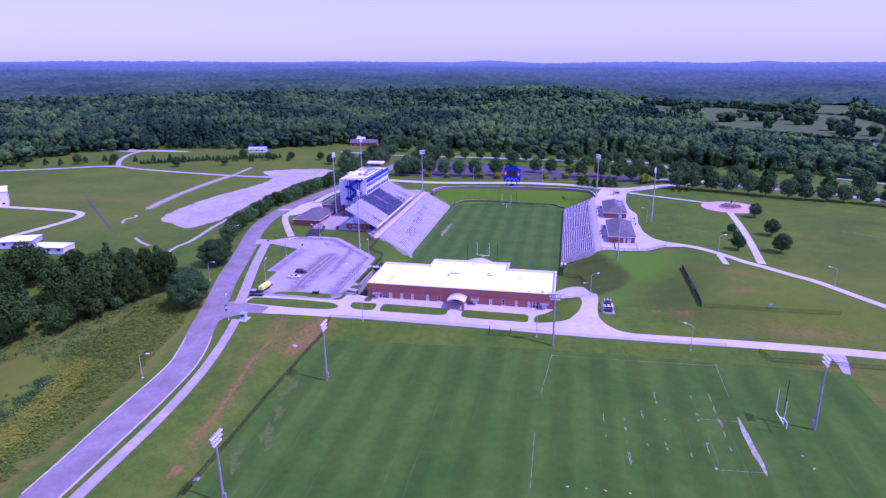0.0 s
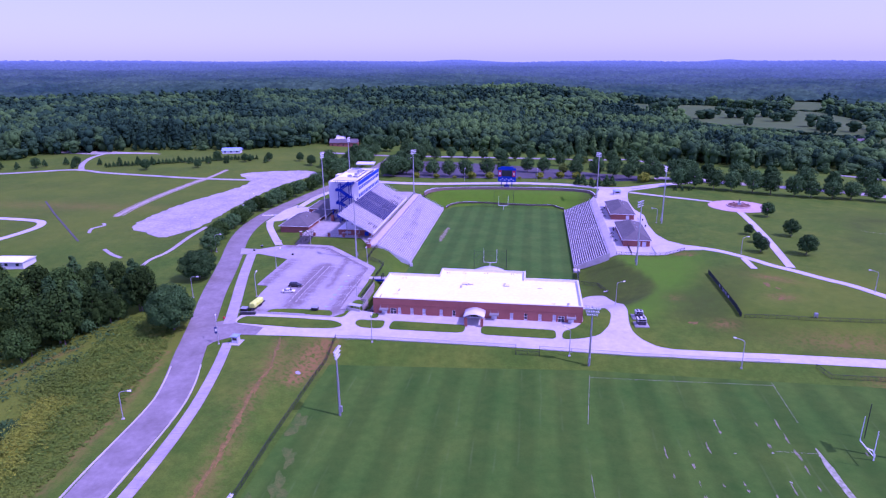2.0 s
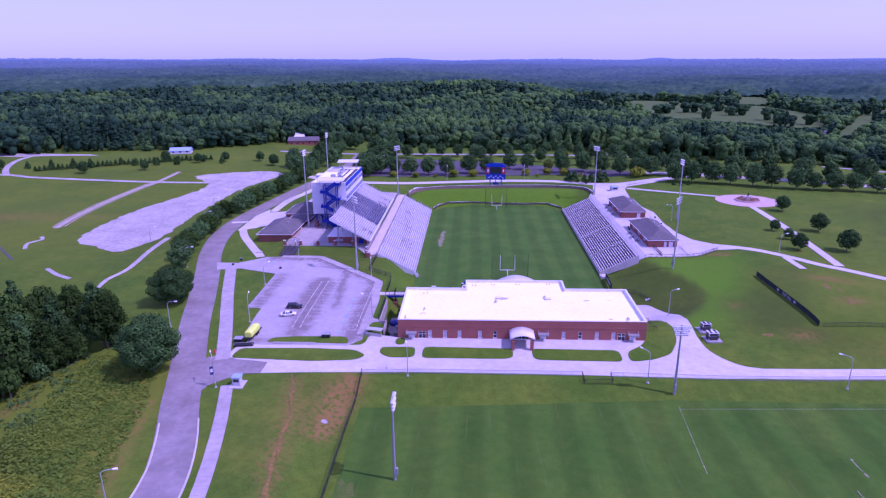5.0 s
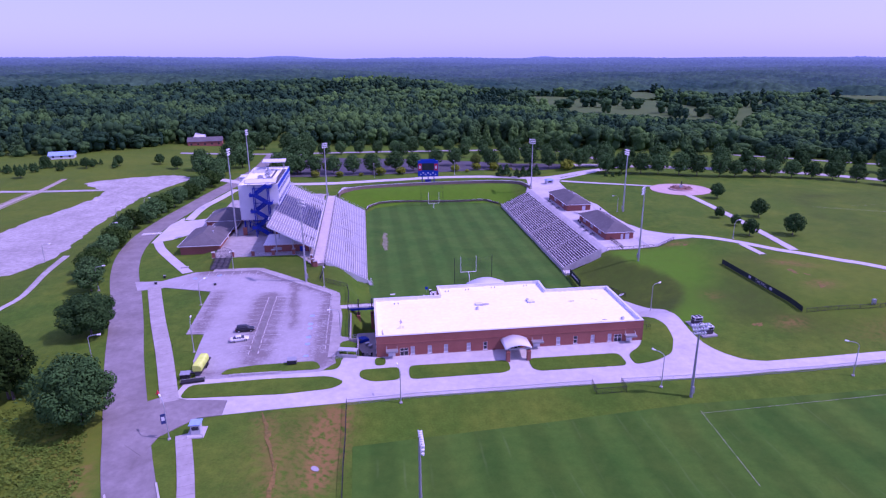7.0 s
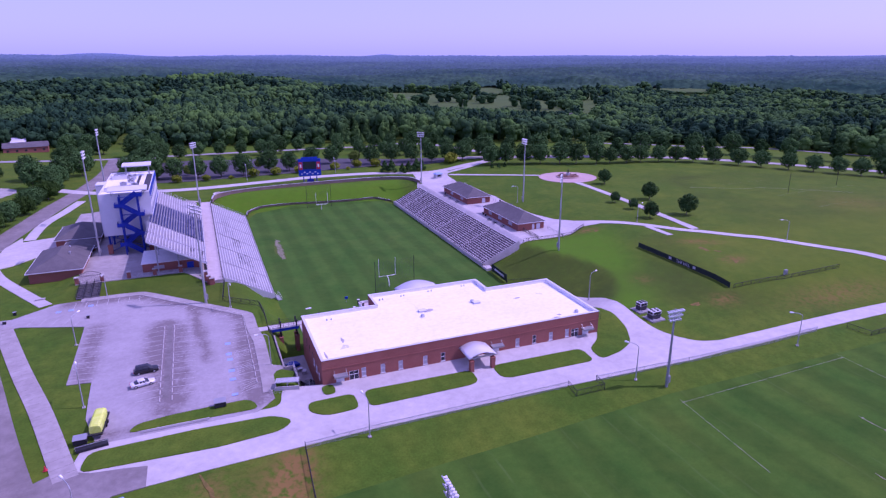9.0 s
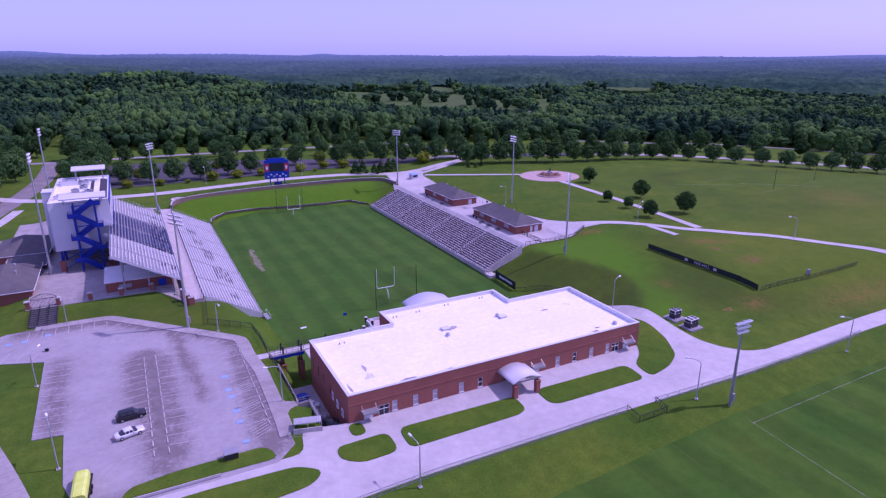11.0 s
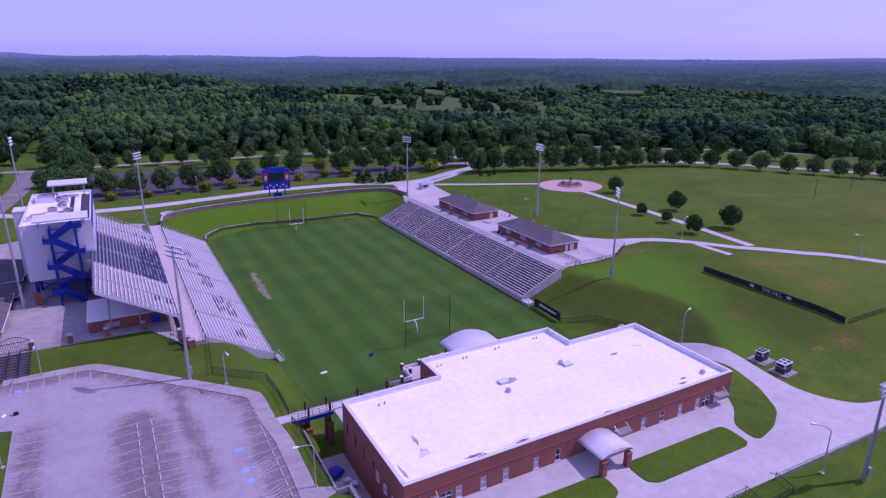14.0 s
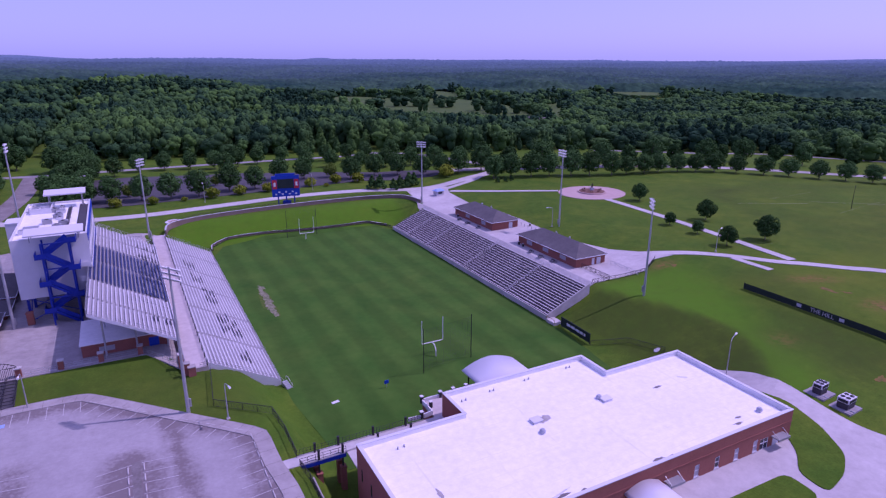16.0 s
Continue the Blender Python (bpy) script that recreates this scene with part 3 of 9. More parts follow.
def soil(x, y):
    """Clay, lush grass, rough scrub, and dry grass with slope shade painted in, at a place."""
    clay = 0.25 * spot(x, y, -47, -222, 3, 12)
    if -70 < x < -38 and -225 < y < -138:
        clay += 0.45 * math.exp(-(off_line(x, y, CLAY_TRACK) / 2.0) ** 2) + 0.85 * math.exp(-(off_line(x, y, CLAY_SLOPE) / 2.4) ** 2)
    clay += 0.62 * spot(x, y, 79, -120, 4, 2.6) + 0.85 * spot(x, y, 107, -81, 7, 2.4, -0.5) + 0.85 * spot(x, y, 103, -100, 4.5, 2.6) + 0.8 * spot(x, y, 82, -49.5, 4, 2) + 0.35 * spot(x, y, 68, -99, 3, 3)
    clay += 0.5 * spot(x, y, 117, -167, 6, 4) + 0.6 * spot(x, y, 110, -188, 4, 6) + 0.5 * spot(x, y, 116, -150, 9, 5) + 0.5 * spot(x, y, 108, -172, 6, 8) + 0.45 * spot(x, y, 115, -128, 20, 5) + 0.35 * spot(x, y, -255, 10, 60, 9)
    clay += 0.12 * spot(x, y, -56, -165, 8, 26) + 0.3 * spot(x, y, 215, -60, 20, 14) + 0.25 * spot(x, y, -98, -150, 5, 5) + 0.10 * spot(x, y, -92, -172, 3.5, 26) + 0.6 * spot(x, y, -44.5, -148, 3.5, 6) + 0.5 * spot(x, y, -45.6, -157, 2.6, 7) + 0.35 * spot(x, y, -49, -153, 4, 8)
    if -140 < x < -112 and -200 < y < -150:
        clay += 0.5 * math.exp(-(off_line(x, y, HOLLOW_TRACK) / 1.8) ** 2)
    if -100 < x < -60 and y < -150:
        clay += 0.55 * math.exp(-(off_line(x, y, BANK_CUT) / 1.8) ** 2)
    lush = 0.75 * sst(60, 64, y) * (1 - sst(78, 84, y)) * (1 - sst(44, 50, abs(x)))
    rough = 0.75 * sst(-82, -90, x) * sst(-118, -140, y)
    rough += 0.16 * sst(90, 120, x) * sst(70, 20, y) + 0.3 * sst(-140, -175, x) * sst(-80, -40, y) + 0.28 * sst(80, 90, x) * sst(-66, -74, y) * sst(-135, -120, y)
    rim = east_rim(y)
    # darker olive from the slope's foot to a sharp edge at the crest
    dry_shade = 0.95 * sst(38.5, 42, x) * (1 - sst(rim - 1.2, rim + 1.2, x)) * sst(-53, -56, y) * sst(-108, -98, y)
    crest = float(np.interp(y, [-115, -100, -87, -71, -53], [62, 71, 78, 86, 91]))
    if x > 40 and -122 < y < -50:
        lush = 0.85 * sst(rim - 1, rim + 2, x) * (1 - sst(crest - 12, crest + 5, x)) * sst(-122, -112, y) * sst(-50, -54, y)
        dry_shade += 0.6 * sst(crest - 6, crest + 8, x) * (1 - sst(crest + 14, crest + 24, x)) * sst(-122, -114, y) * sst(-60, -72, y)
    dry_shade += 0.6 * spot(x, y, -50.5, -153, 5, 11) + 0.3 * spot(x, y, 78, -104, 8, 14) + 0.25 * spot(x, y, 170, -60, 40, 14, -0.6) + 0.25 * spot(x, y, 190, 10, 40, 8, -0.5) + 0.2 * spot(x, y, 20, -146, 60, 2.5)
    dry_shade += 0.55 * sst(-96, -90, x) * (1 - sst(-46, -40, x)) * sst(-80, -72, y) * (1 - sst(-46, -42, y))
    lush += 0.25 * sst(-52, -46, x) * (1 - sst(-38, -36, x)) * sst(-84, -76, y) * (1 - sst(-58, -54, y))
    if x > 40:
        wob = 0.5 + 0.9 * noise.noise((x / 14, y / 14, 3.3))
        # dry band that also paints in shade on the shoulder facing away
        dry_shade += 0.8 * wob * math.exp(-(off_line(x, y, [(52, -100), (70, -98), (76, -118), (100, -128)]) / 9) ** 2)
        dry_shade += 0.45 * wob * sst(150, 172, x - 0.25 * y) * sst(40, 20, y) * sst(-85, -65, y)
        dry_shade += 0.35 * math.exp(-(off_line(x, y, [(160, -26), (177, 11), (219, 16), (262, -8)]) / 4) ** 2)
    if x < -140 and y > -110:
        far = noise.noise((x / 34, y / 26, 5.1))
        dry_shade += 0.5 * max(0.0, far) + 0.12
        rough += 0.35 * max(0.0, -far)
    return min(1, clay), min(1, lush), min(1, rough), min(1, dry_shade)


xs, ys = stretch(-240, 240, 2.5, 4700), stretch(-255, 190, 2.5, 4700)
hz = np.array([[ground(x, y) for x in xs] for y in ys])
gx, gy = np.meshgrid(xs, ys)
gv = np.stack([gx, gy, hz], -1).reshape(-1, 3)
i0 = (np.arange(len(ys) - 1)[:, None] * len(xs) + np.arange(len(xs) - 1)[None]).ravel()
gf = np.stack([i0, i0 + 1, i0 + 1 + len(xs), i0 + len(xs)], -1)
gm = fast_mesh("ground", gv, gf, "lawn", 4)
gm.polygons.foreach_set("use_smooth", [True] * len(gm.polygons))
layer = gm.color_attributes.new("soil", 'FLOAT_COLOR', 'POINT')
sc = np.zeros((len(gv), 4), np.float32)
sc[:, 3] = 0.35
for k, (x, y, _) in enumerate(gv):
    if -330 < x < 330 and -300 < y < 260:
        sc[k] = soil(x, y)
    else:
        sc[k] = (0, 0, 0.15, 0.25)
    # ground under the woods takes the dark olive tone in full
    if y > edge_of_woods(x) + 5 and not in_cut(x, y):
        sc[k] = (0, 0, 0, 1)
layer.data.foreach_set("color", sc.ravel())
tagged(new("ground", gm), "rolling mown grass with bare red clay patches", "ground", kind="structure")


def smooth_line(pts, closed=False, step=2.5):
    """A Catmull-Rom line through the points."""
    p = [Vector((*q[:2], 0)) for q in pts]
    n, line = len(p), []
    for k in range(n if closed else n - 1):
        a, b, c, d = (p[(k + o) % n] if closed else p[min(n - 1, max(0, k + o))] for o in (-1, 0, 1, 2))
        m = max(1, int((c - b).length / step))
        for s in range(m):
            t = s / m
            q = 0.5 * ((2 * b) + (c - a) * t + (2 * a - 5 * b + 4 * c - d) * t * t + (3 * b - a - 3 * c + d) * t ** 3)
            line.append((q.x, q.y))
    if not closed:
        line.append(tuple(p[-1][:2]))
    return line


def densify(poly, step=3.0):
    line = []
    for (x1, y1), (x2, y2) in zip(poly, poly[1:] + poly[:1]):
        m = max(1, int(math.hypot(x2 - x1, y2 - y1) / step))
        line += [(x1 + (x2 - x1) * k / m, y1 + (y2 - y1) * k / m) for k in range(m)]
    return line


def rounded(poly, r):
    """An outline with its corners rounded off by up to r."""
    out = []
    n = len(poly)
    for k in range(n):
        p, a, b = Vector(poly[k]), Vector(poly[k - 1]), Vector(poly[(k + 1) % n])
        c = min(r, (a - p).length * 0.45, (b - p).length * 0.45)
        s, e = p + (a - p).normalized() * c, p + (b - p).normalized() * c
        for u in (0, 0.33, 0.67, 1):
            q = s * (1 - u) ** 2 + p * 2 * u * (1 - u) + e * u ** 2
            out.append((q.x, q.y))
    return out


def sheet(poly, lift, depth=0.25, grid=3.0):
    """A slab with a given outline that lies on the ground, with upright edges."""
    from mathutils.geometry import delaunay_2d_cdt
    line = densify(poly, grid)
    x0, x1, y0, y1 = min(p[0] for p in line), max(p[0] for p in line), min(p[1] for p in line), max(p[1] for p in line)
    near = np.array(line)
    pts = [Vector(p) for p in line]
    for x in np.arange(x0 + grid / 2, x1, grid):
        for y in np.arange(y0 + grid / 2, y1, grid):
            if inside(line, x, y) and np.abs(near - (x, y)).sum(1).min() > grid * 0.6:
                pts.append(Vector((x, y)))
    n = len(line)
    vs, _, fs, _, _, _ = delaunay_2d_cdt(pts, [], [list(range(n))], 1, 1e-4)
    g = Geo()
    g.add([(p.x, p.y, ground(p.x, p.y) + lift) for p in vs], fs)
    ring = [(x, y, ground(x, y) + lift) for x, y in line]
    g.add(ring + [(x, y, z - depth) for x, y, z in ring], [(k, (k + 1) % n, n + (k + 1) % n, n + k) for k in range(n)])
    return g


def pave(name, poly, material, label, lift=0.10, category="pavement", kind="structure", grid=3.0):
    ob = part(name, sheet(poly, lift, 0.3, grid), material, None, label)
    return tagged(ob, category=category, kind=kind)


def ribbon(pts, w, step=2.5):
    """The outline of a strip of a width along a line; w may be a pair, for its start and end."""
    line = smooth_line(pts, step=step)
    w0, w1 = w if isinstance(w, tuple) else (w, w)
    left, right = [], []
    for k, (x, y) in enumerate(line):
        a, b = line[max(0, k - 1)], line[min(len(line) - 1, k + 1)]
        d = Vector((b[0] - a[0], b[1] - a[1])).normalized()
        h = mix(w0, w1, k / (len(line) - 1)) / 2
        left.append((x - d.y * h, y + d.x * h))
        right.append((x + d.y * h, y - d.x * h))
    return left + right[::-1]


def strip(name, pts, w, material, label, lift=0.10, category="path", kind="structure"):
    """A paved strip along a line, in cross rows that follow the ground."""
    out = ribbon(pts, w)
    n = len(out) // 2
    g = Geo()
    m = 3
    vs = []
    for k in range(n):
        (ax, ay), (bx, by) = out[k], out[2 * n - 1 - k]
        for j in range(m + 1):
            x, y = mix(ax, bx, j / m), mix(ay, by, j / m)
            vs.append((x, y, ground(x, y) + lift))
        vs.append((ax, ay, ground(ax, ay) + lift - 0.3))
        vs.append((bx, by, ground(bx, by) + lift - 0.3))
    fs = []
    r = m + 3
    for k in range(n - 1):
        o = k * r
        fs += [(o + j, o + j + 1, o + r + j + 1, o + r + j) for j in range(m)]
        fs += [(o + m + 1, o, o + r, o + r + m + 1), (o + m, o + m + 2, o + r + m + 2, o + r + m)]
    g.add(vs, fs)
    ob = tagged(part(name, g, material, None, label), category=category, kind=kind)
    if name.endswith("sidewalk"):
        me = None
        for k in range(1, n - 1):
            (ax, ay), (bx, by) = out[k], out[2 * n - 1 - k]
            if me is None:
                h = math.hypot(bx - ax, by - ay) / 2
                me = Geo().box(-h, -0.035, 0, h, 0.035, 0.004).mesh("joint")
                me.materials.append(M["joint"])
            o = new("joint", me)
            cx, cy = (ax + bx) / 2, (ay + by) / 2
            o.matrix_basis = pose(cx, cy, ground(cx, cy) + lift + 0.003, 0, -math.degrees(math.atan2(ground(bx, by) - ground(ax, ay), 2 * h)), math.degrees(math.atan2(by - ay, bx - ax)))
            o.parent = ob
    return ob


# ---------- turf and pavements ----------
pave("stadium_field", [(-37, -52), (-35.6, 50), (-31, 61), (-14, 65.5), (14, 65), (32, 63), (37, 52), (37, -56), (33, -84), (16, -88), (-16, -88), (-33, -88)], "stadium_turf",
     "green mown natural grass football field", 0.05, "sports field", grid=4)
pave("practice_field", [(-40.6, -153), (-40, -335), (125, -335), (118, -152), (34, -150)], "practice_turf", "striped mown grass practice field", 0.05, "sports field", grid=4)
FORE = [(-81, -136), (-79, -143.2), (-73, -143.0), (-56, -141.9), (-28, -141.0), (8, -141.2), (49, -142.2), (62, -141.7), (62, -137.1), (56, -135.5), (52, -131), (50, -126.5),
        (49.6, -121), (50.3, -112), (50, -103), (48.6, -96), (45.4, -86), (40, -84), (35, -88), (34, -97), (34, -122.6), (-34, -122.6), (-43, -121), (-44, -127), (-79, -127)]
pave("front_drive", rounded(FORE, 2.0), "concrete", "pale concrete drive in front of the brick field house", 0.10, "driveway")
strip("east_drive", [(60, -139.4), (75, -139.2), (95, -138.7), (125, -139), (160, -142), (230, -150)], 5.2, "concrete", "pale concrete drive running off beside the practice field", 0.11, "driveway")
LOT = [(-109, -68.5), (-112.5, -60), (-104, -60.5), (-95, -53), (-88, -52.4), (-73.6, -54.2), (-47.2, -81.0), (-46.4, -95), (-45.6, -112), (-44.8, -124),
       (-48.5, -127.4), (-77, -127.4), (-79.6, -119), (-80.2, -104.8), (-85, -104.2), (-85.6, -72.5), (-101, -66.8)]
lot = pave("parking_lot", LOT, "asphalt_lot", "stained old grey asphalt parking lot", 0.14, "parking lot", grid=1.6)


def near(x, y, ax, ay, bx, by):
    u = max(0.0, min(1.0, ((x - ax) * (bx - ax) + (y - ay) * (by - ay)) / ((bx - ax) ** 2 + (by - ay) ** 2)))
    return math.hypot(x - ax - u * (bx - ax), y - ay - u * (by - ay))


def grime(x, y):
    """Tyre grime in the stalls, and silt washed to the edges."""
    q = 0.10 + 0.75 * math.exp(-(near(x, y, -66.2, -79, -65.4, -120) / 2.6) ** 2)
    q += 0.75 * math.exp(-((near(x, y, -72, -53.5, -47, -77) - 1.2) / 2.8) ** 2) + 0.6 * math.exp(-((near(x, y, -46.8, -79, -48, -123) - 0.8) / 2.4) ** 2)
    q += 0.5 * math.exp(-(near(x, y, -82.6, -74, -82.4, -103) / 2.2) ** 2) + 0.5 * math.exp(-((near(x, y, -90, -54, -73, -53.4) - 1.5) / 2.4) ** 2)
    q += 0.55 * math.exp(-(near(x, y, -60, -66, -57, -104) / 1.3) ** 2) + 0.35 * math.exp(-(near(x, y, -62.5, -82, -62, -118) / 1.6) ** 2) + 0.35 * math.exp(-(near(x, y, -69, -82, -69, -100) / 1.8) ** 2) + 0.35 * math.exp(-(near(x, y, -50.5, -124, -76, -125.5) / 1.6) ** 2)
    return min(1.0, 1.3 * q)


gl = lot.data.color_attributes.new("grime", 'FLOAT_COLOR', 'POINT')
gl.data.foreach_set("color", np.array([[grime(p.co.x, p.co.y)] * 3 + [1.0] for p in lot.data.vertices], np.float32).ravel())
strip("lot_sidewalk", [(-89, -52.6), (-80, -52.6), (-74.6, -52.9), (-73.0, -53.4), (-71.8, -54.5), (-66.4, -59.9), (-61.2, -65.2), (-51.4, -75.0), (-47.6, -78.9), (-46.3, -80.6), (-46.1, -83), (-46.0, -90), (-45.2, -97), (-45.2, -106), (-45.4, -121)], 2.7, "concrete_aged", "weathered pinkish concrete sidewalk along the parking lot", 0.26)
strip("sidewalk", [(-104.7, -65.8), (-95.5, -93), (-87.5, -115), (-80.6, -135.8)], 3.9, "concrete_aged", "wide weathered concrete sidewalk beside the road", 0.16)
strip("sidewalk", [(-74.3, -149), (-69.7, -165), (-65.6, -183), (-63.4, -198), (-62.2, -212), (-61.6, -228), (-61, -242), (-58.6, -265), (-54, -300), (-48, -340)], 3.0, "concrete_aged", "weathered concrete sidewalk going down beside the road", 0.16)
strip("road", [(-48, -345), (-60, -300), (-66.5, -265), (-69, -240), (-69.5, -228), (-70.2, -217), (-71.9, -198), (-73, -185), (-76, -174), (-79.3, -165), (-82.5, -156.7), (-85.7, -147.5),
               (-94.5, -122.5), (-103, -96), (-110.5, -74), (-119.8, -48), (-125.5, -24), (-127.2, 0), (-125, 26), (-121.5, 50), (-117, 78), (-111.8, 104), (-107.5, 130), (-104, 165), (-104, 216)], (8.6, 9.0),
      "asphalt_road", "worn pinkish grey asphalt road", 0.12, "road")
pave("field_apron", [(116.4, -141.0), (121.6, -141.2), (120.6, -147), (118.8, -153), (117.0, -152.4), (117.4, -147)], "concrete_aged", "weathered pinkish paved ramp from the drive to the practice field", 0.13, grid=2)
strip("kerb", [(-64.6, -240), (-65.2, -226), (-66.4, -205), (-68.3, -186), (-71.4, -173.5), (-75.2, -163.5)], 0.35, "concrete", "pale concrete kerb along the road", 0.28, "kerb")
strip("kerb", [(-73.4, -240), (-74, -229), (-75.5, -212), (-77.2, -186), (-80, -174.5), (-83.2, -165.6)], 0.35, "concrete", "pale concrete kerb along the road", 0.28, "kerb")
pave("road_junction", [(-90.5, -138), (-82, -133), (-77, -135.5), (-72, -136.2), (-68, -137), (-68, -142.8), (-73, -143.2), (-79, -149), (-80.5, -155), (-86, -150)], "asphalt_road", "worn grey asphalt road junction", 0.15, "road")
strip("north_road", [(-122, 118), (-100, 104), (-60, 97.5), (-20, 102), (10, 105.6), (40, 103), (62, 95), (80, 92), (100, 97), (118, 106), (132, 118)], 6.5, "concrete", "pale concrete road behind the stadium", 0.14, "road")
strip("east_road", [(99, 120), (115, 116), (160, 100), (200, 84), (250, 58), (300, 24), (360, -22), (440, -95)], 9, "gravel", "pale asphalt road beyond the tree row", 0.14, "road")
strip("back_road", [(-170, 214), (-120, 218), (-72, 222), (-16, 228), (40, 231), (80, 224), (104, 205), (116, 180), (122, 150), (128, 124)], 6.0, "asphalt_old", "pale asphalt road before the woods", 0.14, "road")
strip("back_road", [(225, 148), (290, 119), (345, 108), (385, 74), (430, 18)], 5.0, "asphalt_old", "pale asphalt road before the woods", 0.14, "road")
pave("north_parking_lot", [(-92, 123), (-60, 119.5), (0, 123), (50, 127), (85, 113), (98, 119), (78, 142), (40, 166), (0, 184), (-60, 196), (-95, 190)], "asphalt_dark", "dark asphalt parking lot among shade trees", 0.16, "parking lot", grid=5)
pave("concourse", [(50.5, -50), (60, -49.5), (74.5, -49.6), (83, -44.6), (90, -45.8), (86, -39.5), (79, -29), (76, -17), (75.3, 0), (76.5, 20), (73.5, 34), (73, 53), (75.5, 77), (80, 88), (70, 93), (60, 92), (57, 76), (52, 62), (50.3, 52)],
     "concrete", "pale concrete concourse behind the visitor bleachers", 0.12, "plaza")
strip("path", [(80, -36), (88, -41.7), (97, -48.6), (105, -57), (112, -66.5), (117, -71), (125.5, -80.5), (132, -87), (146, -109.5), (165, -133)], 3.4, "concrete", "pale concrete path curving over the lawn", 0.14)
strip("path", [(126.0, 26), (124.6, 0), (122.4, -26), (117.6, -67.5)], 3.2, "concrete", "pale concrete path from the round plaza", 0.15)
strip("path", [(103.2, -57.5), (103.3, -70.5)], 2.4, "concrete", "short pale concrete path stub", 0.15)
strip("path", [(77, 79), (93.3, 61.7), (106, 54.5), (118, 48.5)], 2.6, "concrete", "pale concrete path to the round plaza", 0.15)
strip("path", [(75, 84), (92, 88.5), (104, 96)], 3.5, "concrete", "pale concrete path to the road", 0.16)
pave("round_plaza", [(129 + 15.5 * math.cos(a * math.pi / 20), 38 + 14.5 * math.sin(a * math.pi / 20)) for a in range(40)], "paver", "round plaza paved in pinkish pavers", 0.18, "plaza")
GRASSY = "mown grass bed edged by concrete"
for bed in ([(-38.8, -128), (-39.1, -131), (-36, -133.5), (-29.3, -133.2), (-29.3, -127.8)], [(-27.1, -127.6), (-27.3, -133.5), (-4.9, -133.4), (-2.8, -132.5), (-2.5, -128.1)],
            [(2.5, -128.0), (2.6, -132.6), (4.2, -133.8), (26.1, -134.1), (26.1, -128.3)],
            [(28.2, -129.0), (28.0, -134.1), (34.6, -132.6), (39.7, -129.7), (43.2, -123.2), (44.6, -116), (43.2, -106), (40, -98.5), (35.2, -97), (35.2, -122), (32.5, -126)],
            [(-72, -126), (-70.5, -123.8), (-64, -122.9), (-49.5, -122.7), (-48, -126.4)], [(-79, -134.8), (-78, -129.6), (-60, -129.1), (-46, -129.7), (-42.3, -132.5), (-45, -135), (-56, -136)],
            [(-35.2, -123.2), (-35.2, -126.5), (-32.6, -126.5), (-32.6, -123.2)]):
    pave("grass_bed", rounded(bed, 1.8), "lawn", GRASSY, 0.24, "grass")
ragged = random.Random(19)
GRAVEL = smooth_line([(-187.8, -28.3), (-172.4, -39.7), (-160.5, -47.6), (-155.6, -40), (-151.8, -28.0), (-152.2, -8), (-154.5, 30), (-152, 80), (-140, 118), (-150.8, 129.6), (-175.9, 120.5), (-194.1, 107.3), (-177.9, 90.8), (-177, 72.6), (-183.3, 48.9), (-190.2, 15.2)], True, 2.5)
pave("gravel_lot", [(x + ragged.uniform(-0.9, 0.9), y + ragged.uniform(-0.9, 0.9)) for x, y in GRAVEL], "gravel", "wide pale gravel overflow lot with ragged edges", 0.10, "gravel", grid=5)
strip("gravel_path", [(-145.1, -88.0), (-146.0, -77.9), (-143.6, -67.3), (-146.7, -45.0), (-148.1, -26.2)], (1.6, 2.4), "gravel", "pale gravel drainage path", 0.12)
strip("gravel_path", [(-200.9, -44.0), (-205.5, -35.8), (-203, -30), (-206.5, -25.7)], 1.6, "gravel", "pale gravel drainage path", 0.12)
strip("gravel_path", [(-175, -68), (-167, -74), (-160.2, -77.2)], 1.6, "gravel", "pale gravel drainage path", 0.12)
strip("dirt_track", [(-209.5, -11.4), (-213.9, 12.7), (-217.2, 48.7), (-215.1, 77.9), (-211.5, 94.5), (-210, 119.1)], 3.0, "dirt_track", "worn pinkish dirt track over the grass", 0.12)
for off in (-2.6, 2.8):
    strip("dirt_rut", [(-209.8 + off, -9), (-214 + off, 12.7), (-217.2 + off, 48.7), (-215.1 + off, 77.9), (-211.5 + off, 94.5)], 0.6, "dirt_track", "thin worn rut beside the dirt track", 0.12)
pave("gravel_apron", [(-429, 183), (-405, 196), (-380, 192), (-345, 188), (-310, 184), (-300, 178), (-335, 178), (-361, 172), (-395, 178)], "gravel", "pale bare ground before the woods", 0.12, "gravel", grid=6)
strip("far_drive", [(-440, 76), (-370, 97), (-330, 110), (-300, 103), (-256, 96.5), (-214.7, 91.6), (-177, 92)], 3.4, "gravel", "pale gravel drive over the far lawn", 0.12)
strip("far_drive", [(-322, 108), (-338, 130), (-350, 160), (-352, 190)], 4, "gravel", "pale gravel drive to the woods", 0.13)
strip("loop_drive", [(-330, -18), (-299, -20.4), (-267, -22.3), (-246, -25), (-237, -34), (-236, -50), (-240, -70), (-250, -95)], 4.2, "concrete", "pale concrete loop drive", 0.12)
strip("footpath", [(-97.5, -53), (-106.5, -38), (-115, -23), (-119.5, -12)], 3.4, "concrete", "pale concrete footpath past the brick building", 0.15)
pave("apron", [(-121.5, -14), (-114.5, -10), (-108, -1), (-101, 2), (-103.5, 15.6), (-105, 24), (-117.5, 20), (-119, 27), (-122, 14)], "concrete", "pale concrete apron off the road", 0.16, "pavement")
